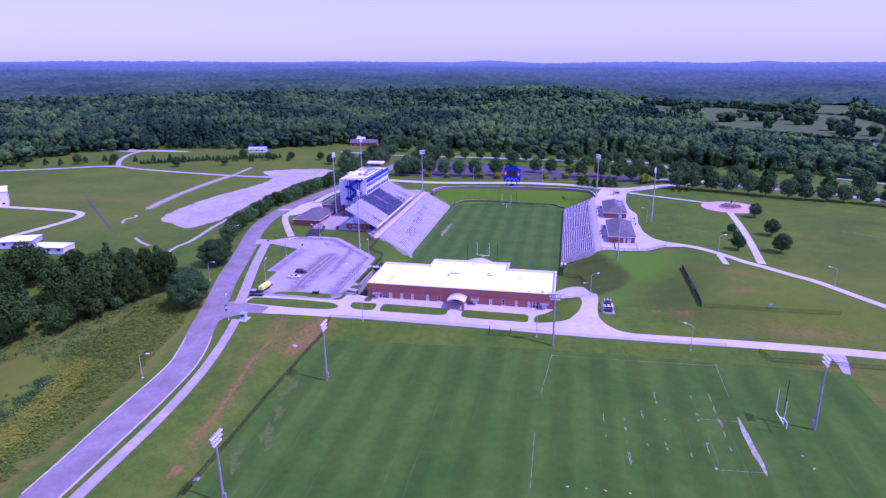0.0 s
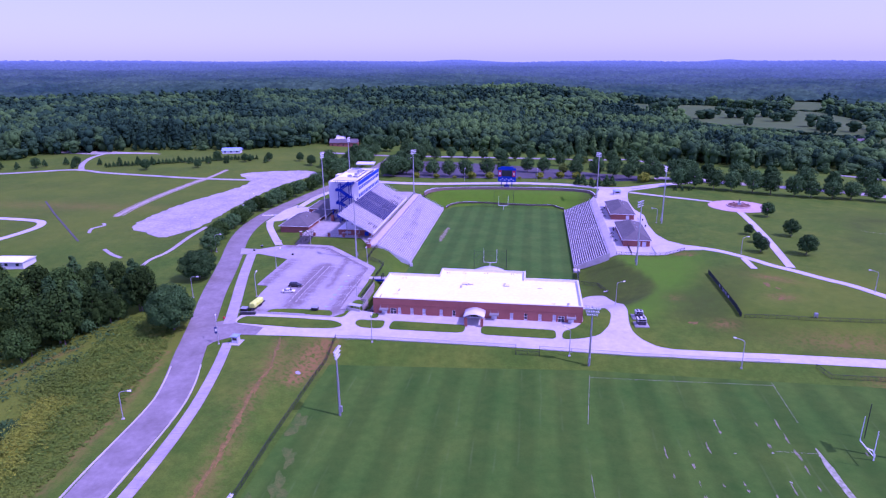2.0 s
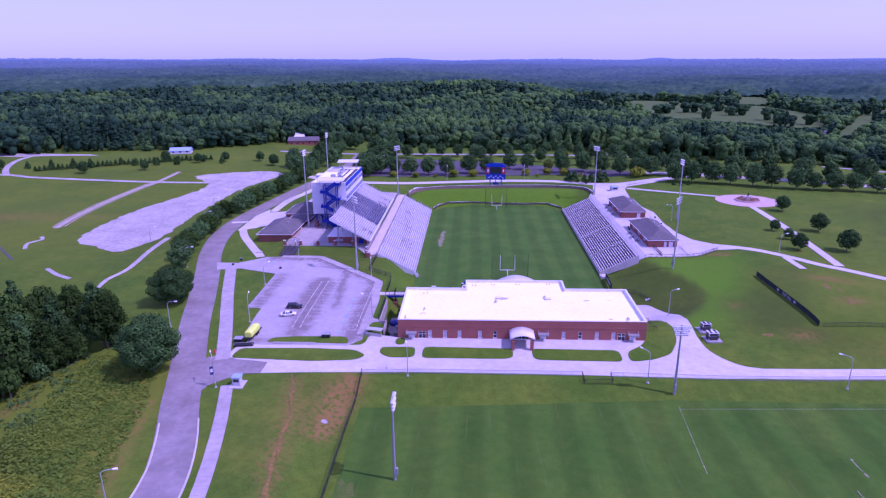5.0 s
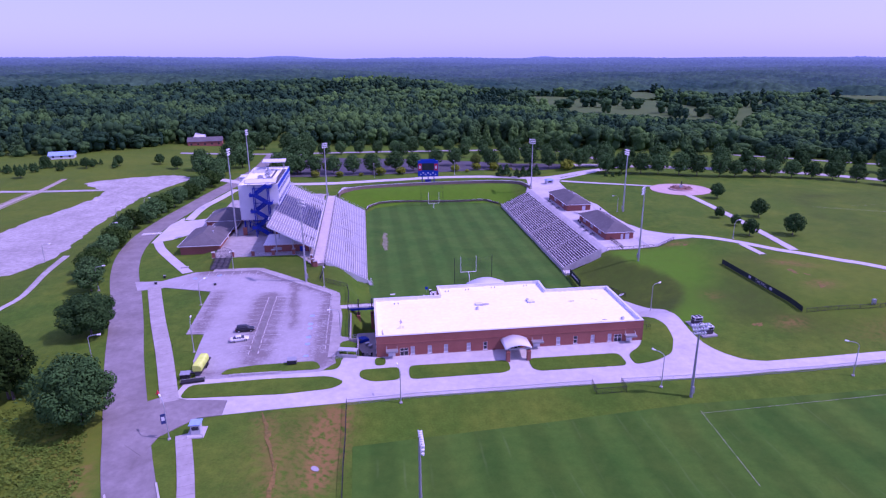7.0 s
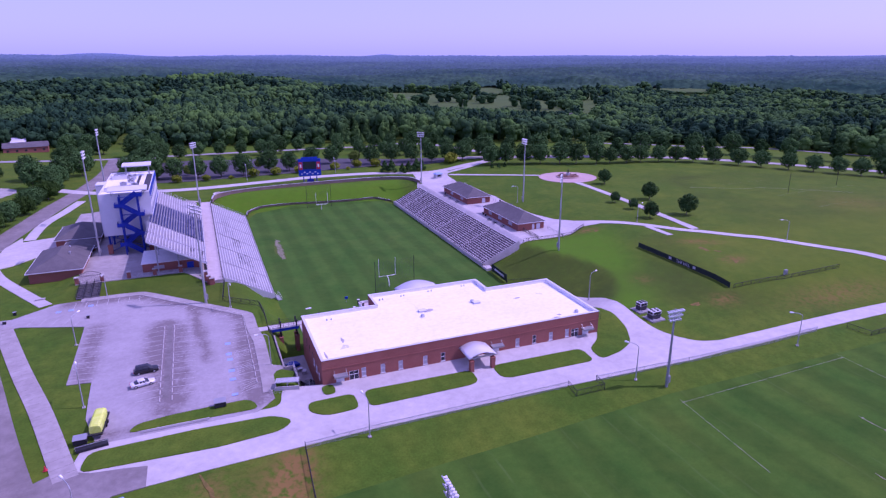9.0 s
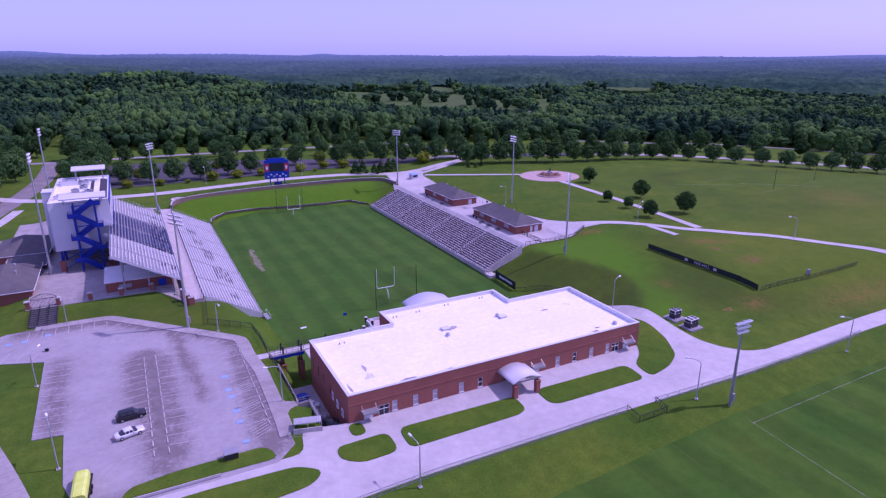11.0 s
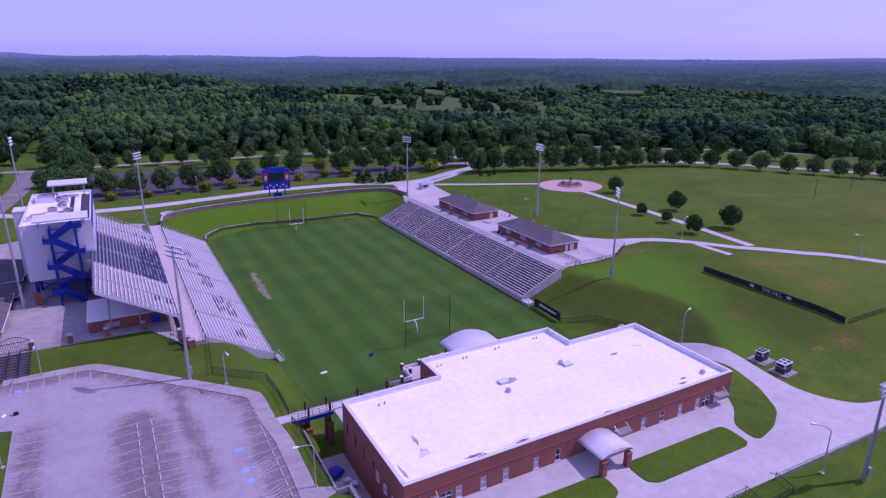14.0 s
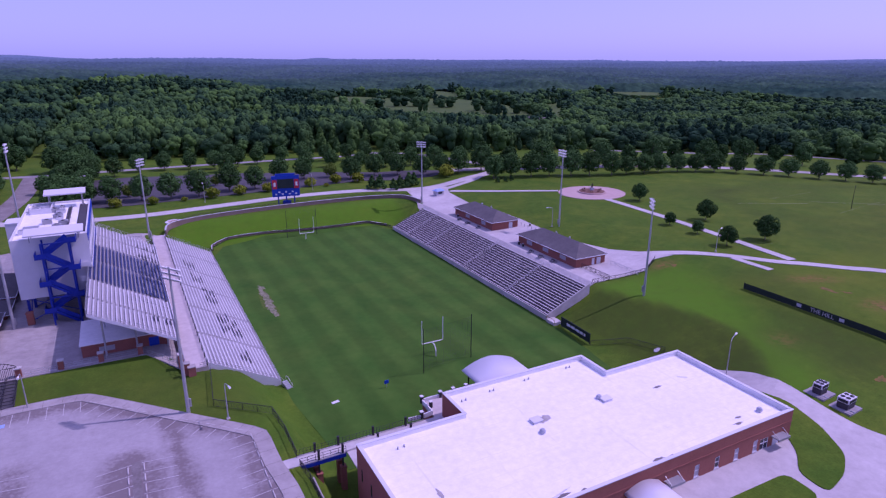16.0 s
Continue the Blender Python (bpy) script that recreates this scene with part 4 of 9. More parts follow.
strip("footpath", [(-116, 22), (-115.5, 46), (-111, 68), (-107.5, 88)], 4.0, "concrete", "pale concrete footpath", 0.15)
pave("home_concourse", [(-104, -4), (-104, -12), (-92, -30), (-91.8, -42), (-62, -42), (-55.5, -50), (-53, -52), (-52.5, 58), (-52, 66), (-104, 60)], "concrete_aged", "worn grey concrete concourse under the home stand", 0.18, "plaza", grid=4)


# ---------- the brick field house ----------
def wall_with(x0, x1, z0, z1, y0, y1, holes):
    """A wall along x with rectangular openings (x0, x1, z0, z1) through it."""
    g = Geo()
    cuts = sorted({x0, x1, *[h[0] for h in holes], *[h[1] for h in holes]})
    for a, b in zip(cuts, cuts[1:]):
        here = sorted((h[2], h[3]) for h in holes if h[0] <= a + 1e-6 and h[1] >= b - 1e-6)
        z = z0
        for lo, hi in here:
            g.box(a, y0, z, b, y1, lo)
            z = hi
        g.box(a, y0, z, b, y1, z1)
    return g


FW, FS, FN, FWING = 34.7, -122.8, -97.6, -90.2
PALE = (-25.7, -21.4, -17.3, -11.5, 11.9, 21.1, 25.7)
DARKW = (-7.2, 16.5)
house = thing("field_house", "long flat-roofed red brick field house with a white roof", "building", (0, 0, 0))
holes = [(x - 0.5, x + 0.5, 6.4, 8.5) for x in PALE + DARKW]
holes += [(-28.9, -26.8, 5.2, 8.2), (26.9, 29.0, 5.2, 8.2), (-31.8, -30.0, 5.2, 7.6), (30.2, 32.0, 5.2, 7.6), (5.3, 7.1, 5.2, 7.6), (-1.6, 2.0, 5.2, 8.4)]
part("front_wall", wall_with(-FW, FW, -0.2, 11.7, FS, FS + 0.4, holes), "brick", house)
part("side_wall", Geo().box(-FW, FS + 0.4, -0.2, -FW + 0.4, FN, 11.7), "brick", house)
part("side_wall", Geo().box(FW - 0.4, FS + 0.4, -0.2, FW, FN, 11.7), "brick", house)
part("rear_wall", Geo().box(-FW + 0.4, FN - 0.4, -0.2, -15.8, FN, 11.7), "brick", house)
part("rear_wall", Geo().box(15.8, FN - 0.4, -0.2, FW - 0.4, FN, 11.7), "brick", house)
for q in ((-FW + 0.4, FS + 0.4, -FW + 0.46, FN - 0.4), (FW - 0.46, FS + 0.4, FW - 0.4, FN - 0.4), (-FW + 0.46, FS + 0.4, FW - 0.46, FS + 0.46), (-FW + 0.46, FN - 0.46, -15.4, FN - 0.4), (15.4, FN - 0.46, FW - 0.46, FN - 0.4),
          (-15.4, FN - 0.46, -15.34, FWING - 0.4), (15.34, FN - 0.46, 15.4, FWING - 0.4), (-15.34, FWING - 0.46, 15.34, FWING - 0.4)):
    part("parapet_lining", Geo().box(q[0], q[1], 10.9, q[2], q[3], 11.7), "membrane", house)
part("wing_wall", Geo().box(-15.8, FN - 0.4, -0.2, -15.4, FWING, 11.7).box(15.4, FN - 0.4, -0.2, 15.8, FWING, 11.7).box(-15.4, FWING - 0.4, -0.2, 15.4, FWING, 11.7), "brick", house)
part("roof", Geo().box(-FW + 0.4, FS + 0.4, 10.5, FW - 0.4, FN - 0.4, 10.9).box(-15.4, FN - 0.4, 10.5, 15.4, FWING - 0.4, 10.9), "membrane", house, "white membrane flat roof")
for k in range(10):
    y = FS + 2.6 + 2.3 * k
    part("roof_seam", Geo().box(-FW + 0.5, y - 0.06, 10.9, FW - 0.5, y + 0.06, 10.908), "membrane_seam", house, "faint welded seam in the roof membrane")
for k, x in enumerate((-28, -17, -6, 4, 15, 26)):
    part("roof_seam", Geo().box(x - 0.06, FS + 0.5 + 2.3 * (k % 3), 10.912, x + 0.06, FN - 0.6, 10.918), "membrane_seam", house, "faint welded seam in the roof membrane")
grit = random.Random(23)
for x, y, w, d in ((-22, -120.6, 2.2, 0.35), (-20.5, -121.3, 1.6, 0.5), (-13, -121.0, 1.8, 0.3), (-9.5, -121.5, 1.0, 0.4), (5, -121.2, 1.8, 0.35), (7.5, -121.6, 1.0, 0.3), (24, -120.4, 1.6, 0.3), (25.5, -119.2, 1.0, 0.25), (21, -105.5, 1.5, 0.3), (-28, -113, 0.5, 1.4), (-33.0, -119, 0.4, 2.0), (-4, -104.4, 2.0, 1.2)):
    n = 14
    pts = [(x + w * (1 + grit.uniform(-0.5, 0.3)) * math.cos(2 * math.pi * k / n) * 0.7, y + d * (1 + grit.uniform(-0.5, 0.3)) * math.sin(2 * math.pi * k / n)) for k in range(n)]
    part("roof_stain", Geo().prism(pts, 10.9, 10.921 if d < 1 else 10.92), "gravel" if d > 1 else "asphalt_worn", house, "dark silt left where water stood on the roof")
cop = Geo()
for a, b in (((-FW, FS), (FW, FS + 0.5)), ((-FW, FS + 0.5), (-FW + 0.5, FN - 0.5)), ((FW - 0.5, FS + 0.5), (FW, FN - 0.5)), ((-FW, FN - 0.5), (-15.3, FN)), ((15.3, FN - 0.5), (FW, FN)),
             ((-15.8, FN), (-15.3, FWING - 0.5)), ((15.3, FN), (15.8, FWING - 0.5)), ((-15.8, FWING - 0.5), (15.8, FWING))):
    cop.box(a[0] - 0.05, a[1] - 0.05, 11.7, b[0] + 0.05, b[1] + 0.05, 11.82)
part("coping", cop, "coping", house, "pale metal coping on the parapet")
part("brick_band", Geo().box(-FW - 0.06, FS - 0.06, 9.5, FW + 0.06, FS - 0.003, 9.75), "brick", house)
for x in PALE + DARKW:
    w = part("window", Geo().box(x - 0.5, FS + 0.02, 6.4, x - 0.42, FS + 0.2, 8.5).box(x + 0.42, FS + 0.02, 6.4, x + 0.5, FS + 0.2, 8.5).box(x - 0.42, FS + 0.02, 8.42, x + 0.42, FS + 0.2, 8.5)
             .box(x - 0.42, FS + 0.02, 7.42, x + 0.42, FS + 0.2, 7.5).box(x - 0.42, FS + 0.02, 6.4, x + 0.42, FS + 0.2, 6.48), "coping", house)
    part("pane", Geo().box(x - 0.42, FS + 0.1, 6.48, x + 0.42, FS + 0.15, 8.42), "window_pale" if x in PALE else "glass", w)
    part("sill", Geo().box(x - 0.62, FS - 0.1, 6.25, x + 0.62, FS + 0.02, 6.4), "coping", w)
for y in (-99.8, -103.7, -107.6, -111.6):
    part("slit_window", Geo().box(-FW - 0.03, y - 0.22, 6.4, -FW - 0.003, y + 0.22, 8.6), "glass", house, "narrow dark window")
for y, z in ((-113.3, 6.2), (-116.2, 5.9), (-119.2, 5.7)):
    w = part("side_window", Geo().box(-FW - 0.06, y - 0.55, z, -FW - 0.003, y - 0.45, z + 1.5).box(-FW - 0.06, y + 0.45, z, -FW - 0.003, y + 0.55, z + 1.5).box(-FW - 0.06, y - 0.45, z + 1.4, -FW - 0.003, y + 0.45, z + 1.5).box(-FW - 0.1, y - 0.6, z - 0.12, -FW - 0.003, y + 0.6, z), "white_paint", house)
    part("pane", Geo().box(-FW - 0.04, y - 0.45, z, -FW - 0.003, y + 0.45, z + 1.4), "window_pale", w)
for x in (-27.85, 27.95, 0.2):
    d = part("double_door", Geo().box(x - 1.05, FS + 0.05, 5.3, x - 0.97, FS + 0.2, 8.2).box(x + 0.97, FS + 0.05, 5.3, x + 1.05, FS + 0.2, 8.2).box(x - 0.04, FS + 0.05, 5.3, x + 0.04, FS + 0.2, 8.2)
             .box(x - 0.97, FS + 0.05, 7.3, x + 0.97, FS + 0.2, 7.4).box(x - 0.97, FS + 0.05, 8.1, x + 0.97, FS + 0.2, 8.2), "white_paint", house, "glazed double door with a pale frame")
    part("door_glass", Geo().box(x - 0.97, FS + 0.1, 5.3, x + 0.97, FS + 0.14, 8.1), "glass", d)
for x in (-30.9, 31.1, 6.2):
    d = part("service_door", Geo().box(x - 0.88, FS + 0.05, 5.3, x + 0.88, FS + 0.15, 7.58), "white_panel", house)
    c = part("door_canopy", Geo().box(x - 1.5, FS - 1.5, 8.0, x + 1.5, FS, 8.18).box(x - 1.5, FS - 1.5, 7.75, x + 1.5, FS - 1.42, 8.0), "grey_metal", house, "small grey metal canopy over a door")
    for o in (-1.3, 1.3):
        part("canopy_bracket", Geo().beam((x + o, FS, 9.0), (x + o, FS - 1.4, 8.15), 0.08), "grey_metal", c)
# the arched entrance canopy
arc = [(-3.4 + 6.8 * k / 12, 9.0 + 1.0 * math.sin(math.pi * k / 12)) for k in range(13)]
aw = part("entrance_canopy", Geo().extrude_y(arc + [(x, z - 0.18) for x, z in arc[::-1]], -128.8, -122.9), "coping", house, "arched pale metal entrance canopy", True)
part("canopy_beam", Geo().box(-3.3, -128.6, 8.7, 3.3, -128.4, 8.95).box(-3.3, -128.4, 8.7, -3.1, -123, 8.95).box(3.1, -128.4, 8.7, 3.3, -123, 8.95), "grey_metal", aw)
for x in (-2.6, 2.6):
    part("canopy_pier", Geo().box(x - 0.45, -128.9, 5.0, x + 0.45, -128.0, 8.1).box(x - 0.52, -128.97, 8.1, x + 0.52, -127.93, 8.25).box(x - 0.12, -128.6, 8.25, x + 0.12, -128.3, 8.75), "brick", aw)
# rear arched roof over the tunnel to the field
arc = [(-4.2 + 12.4 * k / 14 - 0.4, 7.4 + 1.7 * math.sin(math.pi * k / 14)) for k in range(15)]
rc = part("rear_canopy", Geo().extrude_y(arc + [(x, z - 0.2) for x, z in arc[::-1]], -90.2, -77.5), "coping", house, "arched pale metal canopy over the field tunnel", True)
for x in (-3.6, 6.8):
    for y in (-78.6, -84):
        part("canopy_post", Geo().tube((x, y, -0.1), (x, y, 7.6), 0.14), "black_metal", rc)
# things on the roof
for x, y in ((-5.5, -104.3), (9.5, -104.5)):
    hood = thing("roof_hatch", "low pale metal roof hatch", "roof hatch", (x, y, 10.9))
    part("kerb_frame", Geo().box(-0.9, -0.7, 0, 0.9, 0.7, 0.35), "coping", hood)
    part("lid", Geo().box(-0.97, -0.77, 0.35, 0.97, 0.77, 0.45), "white_panel", hood)
for x, y in ((-6.5, -107.5), (8.7, -103.6), (30.3, -119.6)):
    fan = thing("roof_fan", "small mushroom-shaped roof exhaust fan", "roof fan", (x, y, 10.9))
    part("fan_base", Geo().box(-0.35, -0.35, 0, 0.35, 0.35, 0.4), "coping", fan)
    part("fan_hood", Geo().tube((0, 0, 0.4), (0, 0, 0.75), 0.55, 0.3, 12), "galvanised", fan)
for x, y in ((-29, -100.6), (-27.9, -100.5), (-13.5, -93.2), (-12.6, -93.1), (-7.3, -92.6), (-6.5, -92.6), (0.6, -92.2), (1.6, -92.1), (10.6, -92), (11.4, -92)):
    part_pipe = thing("vent_pipe", "short dark vent pipe through the roof", "vent pipe", (x, y, 10.9), group="roof vent pipes")
    part("pipe", Geo().tube((0, 0, 0), (0, 0, 0.4), 0.12, 0.12, 8).tube((0, 0, 0.0), (0, 0, 0.06), 0.2, 0.18, 8), "grey_metal", part_pipe)
for poly in ([(-29.5, -117.3), (-28.2, -115.1), (-27.3, -115.7), (-27.4, -117)], [(-18.6, -121.1), (-14, -120.5), (-10.7, -119.9), (-14, -120.9)], [(27.3, -104.2), (28.9, -105.3), (28.6, -105.7), (27.2, -104.7)]):
    tagged(part("roof_stain", Geo().prism(poly, 10.9, 10.908), "coping", None, "grey water stain on the white roof"), category="stain", kind="structure")


# ---------- bleachers ----------
def bleacher(thing_name, label, x0, z0, x1, z1, y0, y1, rows, aisles, tread, seat_of, gap=1.3):
    """A stepped stand from (x0, z0) at its foot to (x1, z1) at its top, along y, with plank seats between the aisles."""
    st = thing(thing_name, label, "bleachers", (x0, y0, 0))
    run, rise = (x1 - x0) / rows, (z1 - z0) / rows
    a = run
    step = Geo().extrude_y([(0, -rise), (0, 0), (a, 0), (a, -0.06), (0.05 * (1 if a > 0 else -1), -0.06), (0.05 * (1 if a > 0 else -1), -rise)], 0, y1 - y0).mesh("tread")
    step.materials.append(M[tread])
    for k in range(rows):
        o = new("tread", step)
        o.parent, o.location = st, (k * run, 0, z0 + k * rise)
    stops = sorted(aisles)
    edges = [y0 + 0.3] + [s for a in stops for s in (a - gap / 2, a + gap / 2)] + [y1 - 0.3]
    made = {}
    sgn = 1 if run > 0 else -1
    for k in range(rows):
        z = z0 + k * rise
        xa = k * run + sgn * abs(run) * 0.62
        for ya, yb in zip(edges[::2], edges[1::2]):
            mat = seat_of(k, (ya + yb) / 2)
            key = (round(yb - ya, 2), mat)
            if key not in made:
                q = Geo().box(-0.13, 0, 0.36, 0.13, yb - ya, 0.41)
                for j in range(int((yb - ya) / 4) + 1):
                    yj = min(yb - ya - 0.1, j * 4.0 + 0.1)
                    q.box(-0.05, yj - 0.04, 0, 0.05, yj + 0.04, 0.36)
                if mat == "seat_navy":
                    q.box(0.13 * sgn, 0, 0.45, 0.17 * sgn, yb - ya, 0.85)
                made[key] = q.mesh("seat_plank")
                made[key].materials.append(M[mat])
            ob = new("seat_plank", made[key])
            ob.parent = st
            ob.location = (xa, ya - y0, z)
    return st


def rail(parent, pts, h=1.05, material="galvanised", name="railing", gap=2.0, w=0.06):
    g = Geo()
    for a, b in zip(pts, pts[1:]):
        a, b = Vector(a), Vector(b)
        m = max(1, round((b - a).length / gap))
        for k in range(m + 1):
            p = a.lerp(b, k / m)
            g.beam(p, p + Vector((0, 0, h)), w)
        for u in (h, h * 0.55, 0.15):
            g.beam(a + Vector((0, 0, u)), b + Vector((0, 0, u)), w * 0.8)
    return part(name, g, material, parent)


low = bleacher("home_lower_bleachers", "long pale aluminium bleachers beside the grass field", -36.6, 1.1, -50.8, 8.7, -53, 53, 18, [-36, -18, 0, 18, 36], "tread", lambda k, y: "aluminium")
part("front_wall", Geo().box(0.05, 0, -1.2, 0.3, 106, 1.1), "concrete", low)
part("end_panel", Geo().add([(0.2, -0.05, -0.8), (-14.2, -0.05, 5.8), (-14.2, -0.05, 9.0), (0.2, -0.05, 1.4), (0.2, -0.15, -0.8), (-14.2, -0.15, 5.8), (-14.2, -0.15, 9.0), (0.2, -0.15, 1.4)], [(0, 1, 2, 3), (7, 6, 5, 4), (0, 4, 5, 1), (1, 5, 6, 2), (2, 6, 7, 3), (3, 7, 4, 0)]), "white_panel", low, "pale panel closing the end of the stand")
rail(low, [(0.1, -0.1, 1.3), (-14.2, -0.1, 8.9)], 1.0)
rail(low, [(0.1, 0, 1.1), (0.1, 106, 1.1)], 0.9)
rail(low, [(0, 106, 1.1), (-14.2, 106, 8.7)], 1.0)
walkw = thing("home_walkway", "pinkish concrete walkway between the two home stands", "walkway", (-53, 0, 8.7))
part("deck", Geo().box(-2.2, -54, -0.15, 2.2, 56, 0.0), "concrete_pink", walkw)
part("end_wall", Geo().box(-2.2, -53.95, -3.0, 2.2, -53.7, -0.15), "concrete_pink", walkw)
for k in range(14):
    part("post", Geo().box(-2.0, -52.5 + 8 * k, -2.0, -1.7, -52.2 + 8 * k, -0.15), "grey_metal", walkw)
rail(walkw, [(2.1, -54, 0), (2.1, 54, 0)], 1.0, "grey_metal", w=0.07)
for k in range(27):
    part("rail_post", Geo().box(1.92, -53.8 + 4 * k, 0.0, 2.08, -53.6 + 4 * k, 1.15), "black_metal", walkw)
rail(walkw, [(0.6, -53.9, 0), (2.1, -53.9, 0)], 1.0, "grey_metal", gap=0.8)
for x, y, w, h in ((-54.9, -54.5, 1.1, 2.6), (-54.1, -55.4, 1.4, 1.9)):
    bp = thing("brick_pillar", "square red brick pillar at the end of the walkway", "pillar", (x, y, ground(x, y)), group="walkway pillars")
    part("shaft", Geo().box(-w / 2, -w / 2, -0.8, w / 2, w / 2, h), "brick", bp)
    part("cap", Geo().box(-w / 2 - 0.07, -w / 2 - 0.07, h, w / 2 + 0.07, w / 2 + 0.07, h + 0.14), "concrete_aged", bp)
ps_ = thing("portable_steps", "small grey metal steps with looped rails beside the bleachers", "steps", (-35.6, -54.2, 0.05), 20)
for k in range(5):
    part("step", Geo().box(-0.6, -1.5 + 0.42 * k, 0.0, 0.6, -1.06 + 0.42 * k, 0.22 * (k + 1)), "galvanised", ps_)
for x in (-0.62, 0.62):
    arc_pts = [(x, -1.6, 0.0), (x, -1.5, 0.9), (x, -0.9, 1.35), (x, 0.5, 2.1), (x, 0.9, 2.0), (x, 0.95, 1.1)]
    loop = Geo()
    for a, b in zip(arc_pts, arc_pts[1:]):
        loop.tube(a, b, 0.045, 0.045, 6)
    part("looped_rail", loop, "white_panel", ps_)
rail(walkw, [(-2.1, -54, 0), (-2.1, 54, 0)], 2.6, "galvanised", w=0.09)
up = bleacher("home_upper_bleachers", "tall pale aluminium home stand with a block of navy seats", -55.2, 11.6, -71.2, 20.5, -44.5, 33, 20, [-34, -21, -5, 10.5, 22], "tread",
              lambda k, y: "seat_navy" if -21 < y < 10 else "aluminium")
for k in range(9):
    for x, z in ((-2, 12.4), (-8, 15.6), (-14, 18.8)):
        yk = 5.5 + 8.8 * k
        part("column", Geo().tube((x, yk, 6.0), (x, yk, z - 0.3), 0.2, 0.2, 10), "galvanised", up)
    part("raker", Geo().beam((0.3, 1 + 9.3 * k, 11.0), (-15.8, 1 + 9.3 * k, 19.9), 0.3, 0.5), "galvanised", up)
part("front_fascia", Geo().box(0.0, 0, 10.8, 0.15, 77.5, 12.0), "white_panel", up)
part("end_fascia", Geo().add([(0.1, -0.06, 11.1), (-16, -0.06, 20.0), (-16, -0.06, 20.6), (0.1, -0.06, 11.7), (0.1, -0.16, 11.1), (-16, -0.16, 20.0), (-16, -0.16, 20.6), (0.1, -0.16, 11.7)], [(0, 1, 2, 3), (7, 6, 5, 4), (0, 4, 5, 1), (1, 5, 6, 2), (2, 6, 7, 3), (3, 7, 4, 0)]), "white_panel", up)
rail(up, [(0, -0.1, 11.6), (-16, -0.1, 20.5)], 1.1, "galvanised")
rail(up, [(0, 77.5, 11.6), (-16, 77.5, 20.5)], 1.1, "white_panel")
mark = random.Random(77)
for r0, r1, ya, yb in ((7, 10, -12, 0), (4, 9, -32, -19), (9, 12, 6, 13), (5, 7, -47, -43), (10, 13, 20, 26)):
    for row in range(r0, r1 + 1):
        y = ya + mark.uniform(0, 0.3 * (yb - ya))
        while y < yb:
            w = mark.uniform(2.6, 6.5)
            part("chair_back", Geo().box(-0.789 * row - 0.72, y + 53, 1.1 + 0.4222 * row + 0.45, -0.789 * row - 0.66, y + 53 + w, 1.1 + 0.4222 * row + 0.76), "black_metal", low, "dark chair back clamped on a bench")
            y += w + mark.uniform(0.6, 4.0)
for yc in (23, 13.5, 10.5, 6, 1, -4, -9, -15, -21, -37):
    for row in range(0, 6):
        if mark.random() < 0.75:
            y = yc + mark.uniform(-0.8, 0.8)
            part("chair_back", Geo().box(-0.8 * row - 0.80, y + 44.5, 11.6 + 0.445 * row + 0.42, -0.8 * row - 0.68, y + 44.5 + mark.uniform(2.0, 4.2), 11.6 + 0.445 * row + 0.90), "black_metal", up, "dark chair back clamped on a bench")
rail(up, [(-16, 0, 20.5), (-16, 36, 20.5)], 1.4, "galvanised")
# treads coloured near-black to paint in the shade below the seats
east = bleacher("visitor_bleachers", "long pale aluminium visitor bleachers with shade painted dark in the gaps", 36.6, 1.2, 50.6, 7.7, -52, 54, 16, [-31, -5, 5 + 18, 40], "tread_dark", lambda k, y: "aluminium")
part("front_wall", Geo().box(-0.3, 0, -0.5, -0.05, 106, 1.6), "concrete", east, "low concrete front wall")
part("end_wall", Geo().add([(-0.3, -0.3, -0.5), (14.2, -0.3, 5), (14.2, -0.3, 8.5), (-0.3, -0.3, 1.7)], [(0, 1, 2, 3)]).add([(-0.3, -0.02, -0.5), (14.2, -0.02, 5), (14.2, -0.02, 8.5), (-0.3, -0.02, 1.7)], [(3, 2, 1, 0)])
     .add([(-0.3, -0.3, 1.7), (14.2, -0.3, 8.5), (14.2, -0.02, 8.5), (-0.3, -0.02, 1.7)], [(0, 1, 2, 3)]), "concrete", east, "sloping concrete end wall")
rail(east, [(14.1, 0, 7.7), (14.1, 106, 7.7)], 1.1, "galvanised")
for y in (-31, -5, 23, 40):
    rail(east, [(0.2, y + 52, 1.2), (14, y + 52, 7.7)], 0.9, "aluminium", "aisle_rail", 4.0, 0.09)


# ---------- the press box tower ----------
tw = thing("press_box_tower", "tall white press box tower on blue steel legs", "press box", (-78.3, -12, 8.4))
TX, TY0, TY1, ZB, ZT = 7.8, 0.0, 42.0, 6.2, 20.2
part("south_wall", Geo().box(-TX, TY0, ZB, TX, TY0 + 0.3, ZT), "white_panel", tw)
part("west_wall", Geo().box(-TX, TY0 + 0.3, ZB, -TX + 0.3, TY1, ZT), "white_panel", tw)
part("north_wall", Geo().box(-TX + 0.3, TY1 - 0.3, ZB, TX, TY1, ZT), "white_panel", tw)
east_g = Geo()
for lo, hi in ((ZB, 8.8), (10.6, 12.4), (14.4, 16.2), (18.0, ZT)):
    east_g.box(TX - 0.3, TY0 + 0.3, lo, TX, TY1 - 0.3, hi)
part("east_wall", east_g, "white_panel", tw)
for lo, hi in ((8.8, 10.6), (12.4, 14.4), (16.2, 18.0)):
    for k in range(13):
        y = TY0 + 0.3 + k * 3.185
        w = part("window", Geo().box(TX - 0.28, y, lo, TX - 0.02, y + 0.14, hi), "white_panel", tw)
        part("pane", Geo().box(TX - 0.2, y + 0.14, lo, TX - 0.15, y + 3.185, hi), "window_blue", w)
